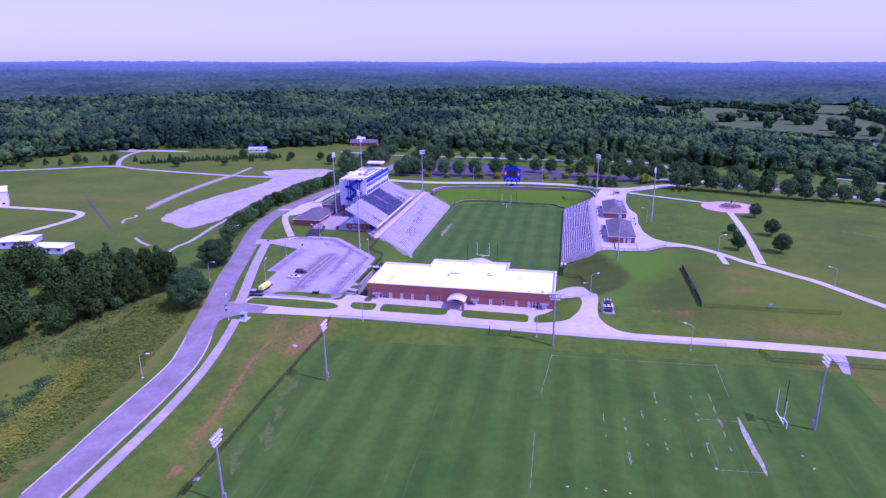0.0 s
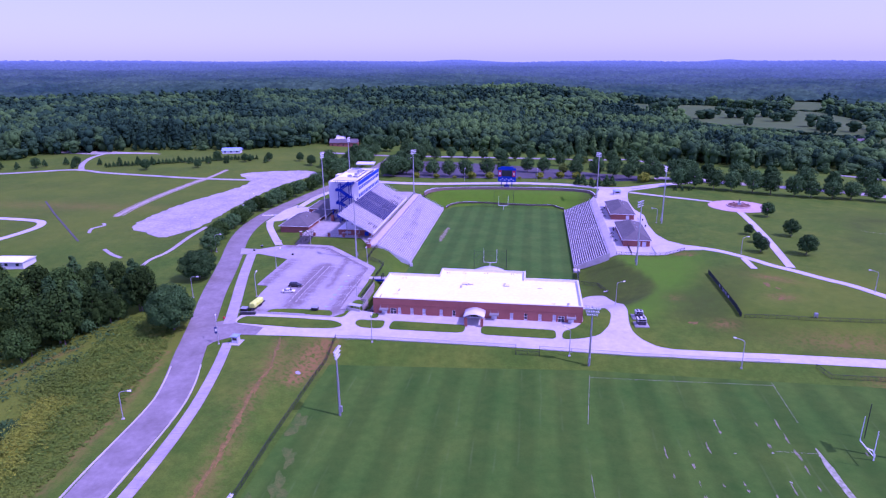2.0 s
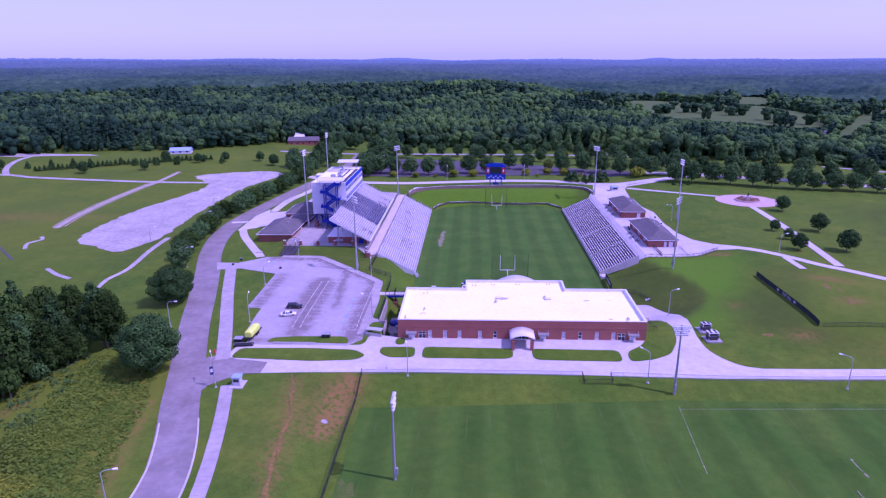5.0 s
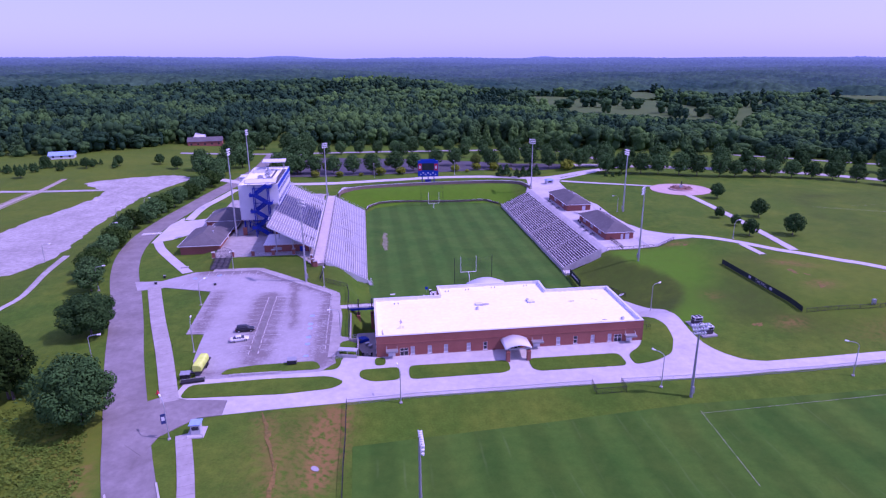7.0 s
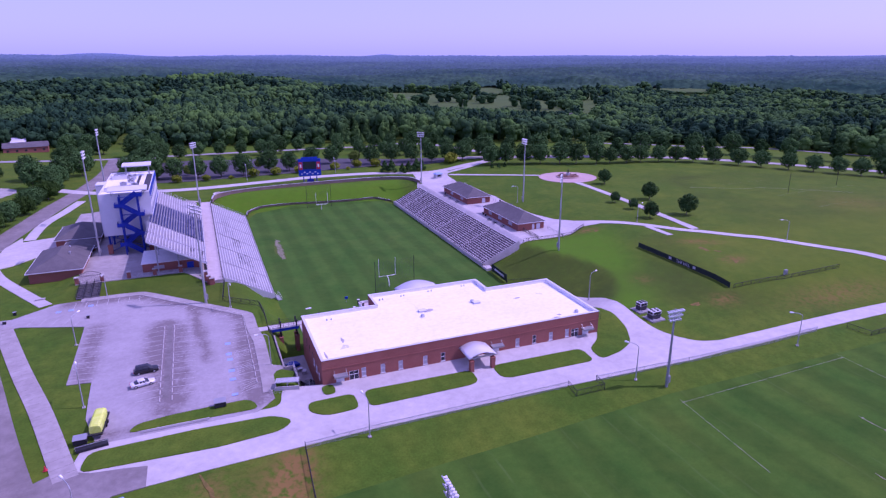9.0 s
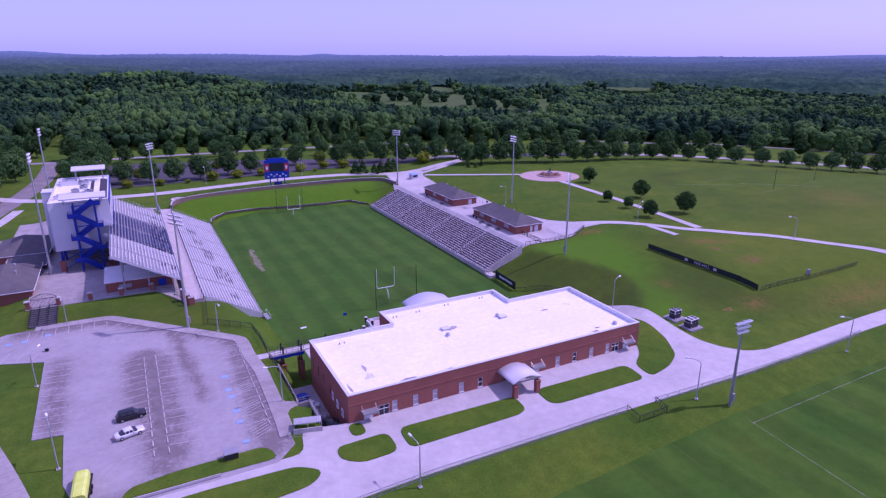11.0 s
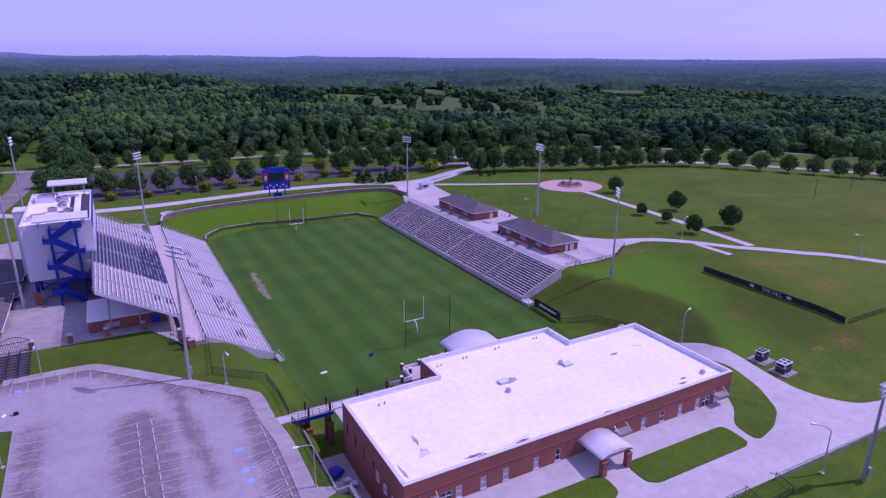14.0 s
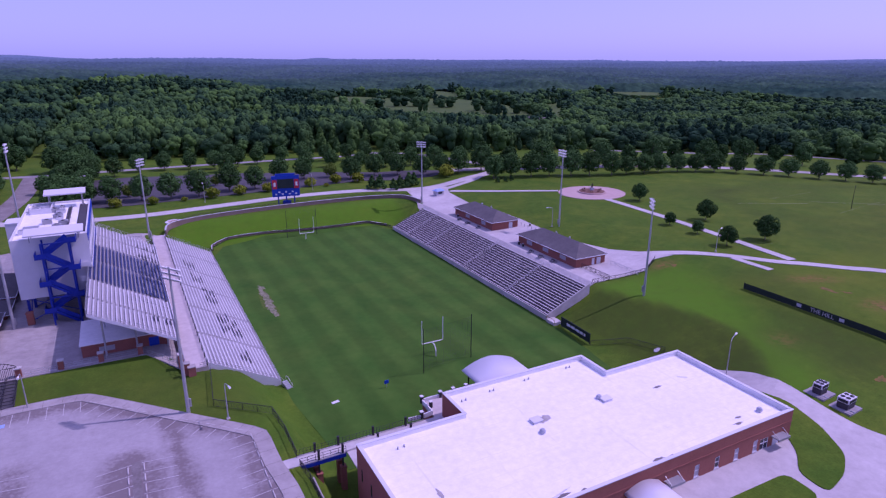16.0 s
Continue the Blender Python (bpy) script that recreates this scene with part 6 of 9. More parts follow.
def bank(rs):
    y = rs.uniform(-345, -134)
    x0 = float(np.interp(y, [-345, -224, -199, -189, -170, -150, -132], [-98, -97, -101, -106, -112, -116, -116]))
    x1 = float(np.interp(y, [-345, -262, -238, -211, -191, -176, -158, -134], [-54, -72, -80.5, -81.5, -83.5, -86.5, -90, -99]))
    x = rs.uniform(x0, x1)
    return (x, y) if noise.noise((x / 6, y / 6, 1)) > -0.55 else None


def hedge(rs):
    y = rs.uniform(-330, -186)
    x = float(np.interp(y, [-330, -262, -224, -217, -209, -199, -186], [-82, -90, -94, -95, -96.5, -99.5, -103])) + rs.normal() * 1.9
    return (x, y) if noise.noise((x / 7, y / 7, 5)) > -0.45 else None


def bushes(rs):
    if rs.uniform() < 0.6:
        return -108.5 + rs.normal() * 2.4, -178 + rs.normal() * 4.5
    y = rs.uniform(-215, -150)
    return float(np.interp(y, [-215, -186, -150], [-93, -98, -108])) + rs.normal() * 4, y


def thicket(rs):
    x, y = -105 + rs.normal() * 2.2, rs.uniform(-238, -197)
    return (x, y) if noise.noise((x / 8, y / 8, 8)) > -0.3 else None


scrub("roadside_brush", 21, 9500, bank, 0.30, 0.62, "weed_leaf", "green and straw-coloured weeds on the bank")
scrub("kudzu_brush", 22, 3600, hedge, 0.29, 2.0, "brush_leaf", "bright yellow-green vine-covered brush on the bank", 28)
scrub("thicket_brush", 24, 420, thicket, 0.3, 1.3, "leaf_dark", "dark blue-green bushes below the bank", 26)
scrub("bank_bushes", 25, 260, bushes, 0.32, 3.4, "weed_leaf", "green leafy bushes among the vines on the bank", 28)
scrub("hollow_brush", 23, 500, lambda rs: (rs.uniform(-170, -112), rs.uniform(-186, -112)), 0.45, 2.0, "leaf_dark", "dark green undergrowth in the hollow")


# ---------- the woods beyond ----------
def ball(level):
    ico = bmesh.new()
    bmesh.ops.create_icosphere(ico, subdivisions=level, radius=1.0)
    v = np.array([q.co[:] for q in ico.verts])
    f = np.array([[q.index for q in g.verts] for g in ico.faces])
    ico.free()
    return v, f


def crown_model(rs, lobes, level, sprays, leaf, shape):
    """One tree of unit width and height: rounded overlapping lobes with leaf sprays over them."""
    bv, bf = ball(level)
    vs, fs, o = [], [], 0
    spots = []
    for k in range(lobes):
        a, u = 2.4 * k + rs.uniform(-0.5, 0.5), (k + 0.5) / lobes
        if shape == "pine":
            ring, z, s, tall = 0.34 * (1 - 0.6 * u) * rs.uniform(0.6, 1.2), 0.50 + 0.44 * u, mix(0.62, 0.36, u), 0.20
        elif shape == "spire":
            ring, z, s, tall = 0.22 * (1 - u), 0.34 + 0.58 * u, mix(0.74, 0.24, u), 0.30
        else:
            ring, z, s = (rs.uniform(0, 0.15), 0.78, rs.uniform(0.55, 0.75)) if k == 0 else (rs.uniform(0.34, 0.66), rs.uniform(0.50, 0.84), rs.uniform(0.36, 0.66))
            tall = rs.uniform(0.27, 0.40)
        c = np.array([ring * math.cos(a), ring * math.sin(a), z])
        r = np.array([s, s, tall * s])
        vs.append(bv * r * rs.uniform(0.80, 1.12, (len(bv), 1)) + c)
        fs.append(bf + o)
        o += len(bv)
        spots.append((c, r))
    vs.append(bv * [0.62, 0.62, 0.32] + [0, 0, 0.36])
    fs.append(bf + o)
    o += len(bv)
    for k in range(sprays):
        c, r = spots[rs.randint(lobes)]
        d = rs.normal(size=3)
        d[2] = abs(d[2]) * rs.choice([1, 1, 1, -0.5])
        d /= np.linalg.norm(d)
        n = d + 0.35 * rs.normal(size=3)
        n /= np.linalg.norm(n)
        a = np.cross(n, rs.normal(size=3))
        a /= np.linalg.norm(a)
        b = np.cross(n, a)
        s = leaf * rs.uniform(0.6, 1.3)
        q = c + d * r * rs.uniform(0.98, 1.16)
        h = np.array([1, 1, 0.32])
        vs.append(np.array([q - a * s * h, q - b * s * 0.7 * h, q + a * s * h, q + b * s * 0.7 * h]))
        fs.append(np.array([[0, 1, 2], [0, 2, 3]]) + o)
        o += 4
    return np.concatenate(vs), np.concatenate(fs)


SHAPES = ("round", "round", "round", "round", "pine", "pine", "spire", "spire")


def crowns(name, spots, lobes, level, sprays, leaf, seed, label):
    """Many trees as one mass, from a few models turned and sized anew for each."""
    rs = np.random.RandomState(seed)
    models = [crown_model(rs, lobes, level, sprays, leaf, shape) for shape in SHAPES]
    first = {"round": (0, 4), "pine": (4, 2), "spire": (6, 2)}
    vs, fs, tones, o = [], [], [], 0
    for x, y, z, r, h, tone, shape in spots:
        v, f = models[first[shape][0] + rs.randint(first[shape][1])]
        a = rs.uniform(0, 6.28)
        c, e = math.cos(a), math.sin(a)
        vs.append(np.stack([(v[:, 0] * c - v[:, 1] * e) * r + x, (v[:, 0] * e + v[:, 1] * c) * r + y, v[:, 2] * h + z], -1))
        fs.append(f + o)
        tones.append(np.full(len(v), tone, np.float32))
        o += len(v)
    me = fast_mesh(name, np.concatenate(vs), np.concatenate(fs), "forest_leaf", 3)
    me.attributes.new("tone", 'FLOAT', 'POINT').data.foreach_set("value", np.concatenate(tones))
    return tagged(new(name, me), label, "forest", kind="stuff")


def stand(rs, x, y, r):
    """One tree of the woods: place, width, height, tone and shape, in drifts of like trees."""
    drift = noise.noise((x / 95, y / 95, 2.0)) + 0.5 * noise.noise((x / 30, y / 30, 9.0))
    young = noise.noise((x / 130, y / 130, 12.0)) > 0.22
    u = rs.uniform()
    shape = "pine" if u < (0.6 if drift < -0.25 else 0.08) else ("spire" if young and u > 0.3 else "round")
    h = mix(14.5, 23, 0.5 + 0.7 * noise.noise((x / 80, y / 80, 6.0))) * rs.uniform(0.80, 1.18)
    h *= 1 - 0.22 * sst(120, 220, x) * (1 - sst(450, 650, y))
    h *= {"pine": 1.16, "spire": 0.85, "round": 1.0}[shape]
    if x > 215 and y < 800 and cleared(x, y) < 0:
        # young growth before the pastures
        q = math.hypot(x, y + 310)
        for d in (10, 35, 60, 90, 120):
            if cleared(x + x / q * d, y + (y + 310) / q * d) > 0:
                h = min(h, rs.uniform(0.8, 1.2) * (3.2 + 0.10 * d))
                break
    tone = min(1.0, max(0.0, 0.42 + 0.75 * drift + rs.normal() * 0.20 + {"pine": -0.22, "spire": 0.16, "round": 0.0}[shape]))
    tone = max(0.0, tone - 0.26 * sst(-40, -190, x))
    return (x, y, ground(x, y) - 1, r * {"pine": 0.80, "spire": 0.72, "round": 1.0}[shape], h, tone, shape)


for poly in PASTURES:
    tagged(part("pasture", sheet(rounded(poly, 30), 1.2, 4.0, 24), "pasture", None, "pale grazed pasture among the woods"), category="pasture", kind="structure")
rs = np.random.RandomState(31)
near_spots, far_spots = [], []
for gxk in np.arange(-760, 900, 7.9):
    e = edge_of_woods(gxk)
    for dyk in np.arange(0, 620, 7.9):
        x, y = gxk + rs.uniform(-4.2, 4.2), e + dyk + rs.uniform(-4.2, 4.2)
        a = math.degrees(math.atan2(x, y + 250))
        if not -58 < a < 68 or in_cut(x, y) or math.hypot(x, y + 230) > 800:
            continue
        c = cleared(x, y)
        if c > 0 and (c < 0.12 or noise.noise((x / 34, y / 34, 7)) < 0.5) or rs.uniform() < 0.06:
            continue
        s = stand(rs, x, y, rs.uniform(3.8, 5.2) if rs.uniform() < 0.6 else rs.uniform(5.6, 8.2))
        if dyk < 12:
            s = s[:4] + (s[4] * rs.uniform(0.55, 0.95),) + s[5:]
        (near_spots if dyk < 50 else far_spots).append(s)
for x, y, r in ((213, 761, 13), (226, 765, 14), (236, 758, 10), (253, 631, 11), (265, 634, 12), (296, 644, 9), (309, 648, 10), (320, 630, 10), (341, 594, 9), (356, 597, 10), (358, 526, 9), (374, 531, 9), (382, 471, 8), (381, 778, 14), (398, 781, 15), (416, 783, 13), (250, 800, 10)):
    near_spots.append((x, y, ground(x, y) - 0.5, r, rs.uniform(14, 19), rs.uniform(0.1, 0.4), "round"))
crowns("forest_edge", near_spots, 8, 0, 180, 0.14, 41, "dense mixed green forest edge")
crowns("forest", far_spots, 6, 0, 28, 0.18, 42, "dense rolling green forest canopy")
wide = []
r = 795.0
while r < 1335:
    pitch = mix(10.4, 13.5, (r - 795) / 565)
    for a in np.arange(-58, 69, math.degrees(pitch / r)):
        t, q = radians(a + rs.uniform(-0.3, 0.3)), r + rs.uniform(-0.45, 0.45) * pitch
        x, y = q * math.sin(t), -230 + q * math.cos(t)
        c = cleared(x, y)
        if y < edge_of_woods(x) + 4 or in_cut(x, y) or (c > 0 and noise.noise((x / 34, y / 34, 7)) < 0.5) or rs.uniform() < 0.07:
            continue
        wide.append(stand(rs, x, y, pitch * rs.uniform(0.50, 0.78)))
    r += pitch * 0.95
crowns("deep_forest", wide, 4, 0, 6, 0.24, 43, "dense rolling green forest canopy")


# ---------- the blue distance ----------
def painted_haze(k, u):
    """Woods far off: mottled dark green, with blue haze painted in as emission, stronger the farther they are."""
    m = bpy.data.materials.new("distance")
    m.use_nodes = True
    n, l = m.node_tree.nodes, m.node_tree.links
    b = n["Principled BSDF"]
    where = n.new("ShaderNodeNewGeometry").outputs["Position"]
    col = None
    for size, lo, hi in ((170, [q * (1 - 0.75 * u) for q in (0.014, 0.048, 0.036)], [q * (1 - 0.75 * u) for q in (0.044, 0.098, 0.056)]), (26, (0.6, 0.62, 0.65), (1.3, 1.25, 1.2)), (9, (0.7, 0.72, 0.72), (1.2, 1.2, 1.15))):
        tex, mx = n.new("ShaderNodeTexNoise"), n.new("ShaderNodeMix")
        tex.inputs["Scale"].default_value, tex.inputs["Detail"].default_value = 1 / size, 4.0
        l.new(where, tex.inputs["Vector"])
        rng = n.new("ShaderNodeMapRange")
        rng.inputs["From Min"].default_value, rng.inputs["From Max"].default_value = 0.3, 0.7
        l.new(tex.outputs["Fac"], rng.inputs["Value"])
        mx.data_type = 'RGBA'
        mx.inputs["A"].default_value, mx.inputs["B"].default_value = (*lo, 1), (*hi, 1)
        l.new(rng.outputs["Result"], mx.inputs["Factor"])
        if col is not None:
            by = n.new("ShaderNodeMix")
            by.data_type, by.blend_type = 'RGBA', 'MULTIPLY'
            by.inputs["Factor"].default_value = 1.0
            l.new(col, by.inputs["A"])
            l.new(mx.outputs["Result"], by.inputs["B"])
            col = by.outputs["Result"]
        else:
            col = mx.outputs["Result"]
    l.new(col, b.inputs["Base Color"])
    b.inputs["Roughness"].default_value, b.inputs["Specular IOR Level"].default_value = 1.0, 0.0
    # haze painted as a blue glow, brighter for each farther band
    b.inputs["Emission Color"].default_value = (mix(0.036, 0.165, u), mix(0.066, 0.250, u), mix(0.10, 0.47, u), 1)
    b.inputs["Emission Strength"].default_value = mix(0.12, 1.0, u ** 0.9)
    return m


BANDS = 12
SKYLINE_AZ, SKYLINE_Z = [-60, -46, -36, -28, -20, -12, -5, 2, 14, 27, 40, 52, 70], [110, 103, 95, 87, 81, 72, 65, 62, 58, 54, 52, 52, 54]


def hills(r, az):
    """Height of the tree tops of the far country, which rises to the skyline."""
    x, y = r * math.sin(radians(az)), -230 + r * math.cos(radians(az))
    u = sst(1500, 4700, r)
    sky = float(np.interp(az, SKYLINE_AZ, SKYLINE_Z))
    roll = noise.noise((x / 900, y / 520, 3.3)) + 0.5 * noise.noise((x / 380, y / 260, 8.1))
    z = mix(ground(x, y) + 12, sky - 4, u ** 0.8) + mix(13, 9, u) * roll - 14 * (1 - sst(1325, 1400, r))
    if r > 4300:
        z = sky - 2 + 4 * noise.noise((az / 9, 0, 5.0)) + 0.8 * noise.noise((az * 3, 0, 2)) + 18 * math.exp(-((az + 7) / 3) ** 2) + 13 * math.exp(-((az - 16) / 1.4) ** 2) + 13 * sst(54, 62, az) + 7 * math.exp(-((az - 33) / 5) ** 2)
    return x, y, z


def far_country(seed):
    rr, r, d = [], 1330.0, 6.5
    while r < 4650:
        rr.append(r)
        r += d
        d *= 1.0125
    rr += [4650.0, 4690.0]
    az = np.linspace(-60, 70, 1000)
    rs = np.random.RandomState(seed)
    jit, tall = rs.uniform(0.1, 0.9, (128, 128, 2)), rs.uniform(0, 1, (128, 128))
    n, m = len(rr), len(az)
    P = np.array([[hills(q, a) for a in az] for q in rr])
    X, Y = P[..., 0], P[..., 1]
    R = np.array(rr)[:, None] * np.ones((1, m))
    for cell, rise in ((14.0, 7.0), (33.0, 6.0)):
        ix, iy = np.floor(X / cell).astype(int), np.floor(Y / cell).astype(int)
        top = np.zeros(X.shape)
        for dx in (-1, 0, 1):
            for dy in (-1, 0, 1):
                jx, jy = (ix + dx) % 128, (iy + dy) % 128
                cx, cy = (ix + dx + jit[jx, jy, 0]) * cell, (iy + dy + jit[jx, jy, 1]) * cell
                q = ((X - cx) ** 2 + (Y - cy) ** 2) / (cell * 0.62) ** 2
                top = np.maximum(top, (0.4 + 0.6 * tall[jx, jy]) * np.sqrt(np.clip(1 - q, 0, 1)))
        P[..., 2] += np.where(R < 4300, rise * top, 0.0)
    P[-1, :, 2] -= 60
    k = (np.arange(n - 1)[:, None] * m + np.arange(m - 1)[None]).ravel()
    me = fast_mesh("backdrop", P.reshape(-1, 3), np.stack([k, k + m, k + m + 1, k + 1], -1), "lawn", 4)
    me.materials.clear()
    # one material per distance band, each with more painted haze
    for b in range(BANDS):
        me.materials.append(painted_haze(b, b / (BANDS - 1)))
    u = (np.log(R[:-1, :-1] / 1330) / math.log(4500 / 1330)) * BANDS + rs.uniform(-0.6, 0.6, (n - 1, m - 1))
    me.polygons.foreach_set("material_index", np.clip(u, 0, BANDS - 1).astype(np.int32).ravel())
    me.polygons.foreach_set("use_smooth", [True] * len(me.polygons))
    return me


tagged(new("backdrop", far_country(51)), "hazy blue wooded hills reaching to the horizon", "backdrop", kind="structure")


# ---------- light masts, lamps ----------
def mast(x, y, top, label, rows=3, across=5, face=0.0, w=4.6, steel="galvanised", taper=0):
    z = ground(x, y)
    h = top - z
    p = thing("light_mast", label, "floodlight mast", (x, y, z), face, "floodlight masts")
    part("pole", Geo().tube((0, 0, -0.3), (0, 0, h * 0.5), 0.34, 0.26, 12).tube((0, 0, h * 0.5), (0, 0, h), 0.26, 0.16, 12), steel, p, smooth=False)
    part("base_box", Geo().box(-0.28, -0.68, 1.2, 0.28, -0.32, 2.8), "grey_metal", p)
    for r in range(rows):
        zr = h - 0.3 - 0.95 * r
        n = across - taper * r
        wr = w * n / across
        part("crossarm", Geo().box(-wr / 2, -0.06, zr - 0.06, wr / 2, 0.06, zr + 0.06), "galvanised", p)
        for k in range(n):
            xk = -wr / 2 + wr * (k + 0.5) / n
            f = part("floodlight", Geo().tube((xk, -0.05, zr - 0.03), (xk, -0.50, zr - 0.24), 0.10, 0.30, 10), "white_panel", p)
            part("lens", Geo().tube((xk, -0.502, zr - 0.241), (xk, -0.54, zr - 0.257), 0.285, 0.27, 10), "lamp_glass", f)
    return p


MAST = "tall grey steel floodlight mast with rows of lamps"
for x, y, top, face in ((56, 66.4, 34.3, -55), (82, 1.6, 37.2, -90), (60.3, -63.4, 34, -125), (-56.3, -68, 35.2, 125), (-55.6, 57.8, 36, 55), (-88.2, -14, 44.0, 90), (-90, 38, 45.5, 90)):
    mast(x, y, top, MAST, 3, 6, face)
for x, y, top, face in ((35, -147.9, 22.3, 0), (-29, -179.2, 21, 90), (98.8, -184, 24.6, -90), (-31, -232.4, 19.4, 90)):
    mast(x, y, top, "grey steel floodlight mast beside the practice field", 3, 7, face, 4.4, "grey_metal", 1)


def street_lamp(x, y, h, rz, label="grey street lamp with a curved arm"):
    p = thing("street_lamp", label, "street lamp", (x, y, ground(x, y)), rz, "street lamps")
    part("pole", Geo().tube((0, 0, -0.2), (0, 0, h - 0.6), 0.13, 0.08, 8), "galvanised", p)
    pts = [(0, 0, h - 0.7), (0.3, 0, h - 0.25), (0.9, 0, h), (2.3, 0, h + 0.12)]
    g = Geo()
    for a, b in zip(pts, pts[1:]):
        g.tube(a, b, 0.07, 0.06, 6)
    part("arm", g, "galvanised", p)
    part("lamp_head", Geo().tube((2.2, 0, h + 0.1), (3.0, 0, h + 0.14), 0.16, 0.22, 8), "lamp_glass", p)
    part("base_plate", Geo().box(-0.3, -0.3, 0, 0.3, 0.3, 0.2), "concrete", p)


for x, y, h, rz in ((-76.7, -150, 8.5, 120), (-80.4, -114.6, 8.5, 100), (-86, -83.4, 7.5, 60), (-103.2, -118, 8, 0), (-121.5, -66, 8, 10), (-30, -143, 8.0, 100), (29.6, -144.3, 8.5, 130), (76.8, -145.6, 8.5, 150),
                    (48, -100, 8.5, 20), (79.8, 3, 7.5, 180), (104.3, -50.3, 7, 20), (-153, -32, 6.5, 0), (-148, 25, 6.5, 0), (-137.5, -10, 8, 0), (-139, 36, 8, 0), (135.9, -91.8, 7.5, 150), (-80.2, -191.4, 7.6, 10),
                    (-50.2, -73.2, 7.5, -80), (-82.4, -52.5, 7.5, -90), (-43.9, -111.3, 7.8, 180), (-30, 112, 8, 90), (20, 115, 8, 90), (-80, 160, 8, 0)):
    street_lamp(x, y, h, rz)


# ---------- the scoreboard and goals ----------
sb = thing("scoreboard", "blue and red football scoreboard with a dark screen", "scoreboard", (0.4, 86.2, ground(0, 86.2)), -8)
H0, H1 = 4.6, 13.6
for x in (-3.4, 0, 3.4):
    part("leg", Geo().box(x - 0.25, -0.1, -0.5, x + 0.25, 0.5, H0), "blue_steel", sb)
part("cabinet", Geo().box(-5.8, 0, H0, 5.8, 0.9, H1), "blue_panel", sb)
part("screen", Geo().box(-3.4, -0.12, H0 + 3.6, 3.4, -0.005, H1 - 1.4), "glass", sb, "dark display screen")
for s in (-1, 1):
    w = part("side_panel", Geo().box(s * 4.6 - 0.95, -0.1, H0 + 3.4, s * 4.6 + 0.95, -0.005, H1 - 1.6), "red_panel", sb, "red advertising panel")
    part("emblem", Geo().box(s * 4.6 - 0.45, -0.13, H0 + 4.5, s * 4.6 + 0.45, -0.105, H0 + 6.2), "white_paint", w)
part("top_sign", Geo().box(-4.2, 0.1, H1, 4.2, 0.7, H1 + 0.9), "blue_panel", sb)
for k in range(7):
    part("clock_bar", Geo().box(-4.6 + 1.4 * k, -0.08, H0 + 0.8 + 0.9 * (k % 2), -3.8 + 1.4 * k, -0.005, H0 + 1.4 + 0.9 * (k % 2)), "white_panel", sb)
part("lower_board", Geo().box(-1.7, -0.6, H0 - 3.2, 1.9, -0.3, H0 - 1.6), "blue_steel", sb)


def goal(x, y, rz, label, wide=5.64, tall=9.1):
    g = thing("goalpost", label, "goalpost", (x, y, ground(x, y)), rz, "goalposts")
    part("gooseneck", Geo().tube((0, 1.9, -0.2), (0, 1.9, 1.5), 0.14, 0.14, 8).tube((0, 1.9, 1.5), (0, 1.2, 2.6), 0.14, 0.13, 8).tube((0, 1.2, 2.6), (0, 0, 3.05), 0.13, 0.12, 8), "white_paint", g)
    part("crossbar", Geo().tube((-wide / 2, 0, 3.05), (wide / 2, 0, 3.05), 0.11, 0.11, 8), "white_paint", g)
    for s in (-1, 1):
        part("upright", Geo().tube((s * wide / 2, 0, 3.05), (s * wide / 2, 0, tall), 0.09, 0.07, 8), "white_paint", g)


goal(0, -54.9, 180, "white gooseneck goalpost at the near end of the field")
goal(0, 54.9, 0, "white gooseneck goalpost at the far end of the field")
goal(90.5, -184.5, -90, "white gooseneck goalpost on the practice field")
for x, y in ((-6.3, -63), (7.3, -61), (-6.2, 61.5), (5.8, 61.5), (94.5, -176)):
    np_ = thing("net_pole", "slim black pole for a ball net", "net pole", (x, y, ground(x, y)), group="net poles")
    part("pole", Geo().tube((0, 0, -0.2), (0, 0, 11.2 if y > -100 else 9), 0.10, 0.08, 8), "black_metal", np_)
net = thing("ball_net", "thin dark ball net hung behind the far goalpost", "net", (-0.2, 61.5, 0))
g = Geo()
for k in range(25):
    g.box(-6 + 0.5 * k - 0.008, -0.01, 2.0, -6 + 0.5 * k + 0.008, 0.01, 10.8)
for k in range(18):
    g.box(-6, -0.01, 2.0 + 0.5 * k, 6, 0.01, 2.016 + 0.5 * k)
tagged(part("mesh_panel", g, "black_metal", net), kind="stuff")


net = thing("ball_net", "thin dark ball net hung behind the near goalpost", "net", (0.5, -62, 0), 8.4)
g = Geo()
for k in range(28):
    g.box(-6.8 + 0.5 * k - 0.008, -0.01, 1.0, -6.8 + 0.5 * k + 0.008, 0.01, 10.8)
for k in range(20):
    g.box(-6.8, -0.01, 1.0 + 0.5 * k, 6.7, 0.01, 1.016 + 0.5 * k)
tagged(part("mesh_panel", g, "black_metal", net), kind="stuff")


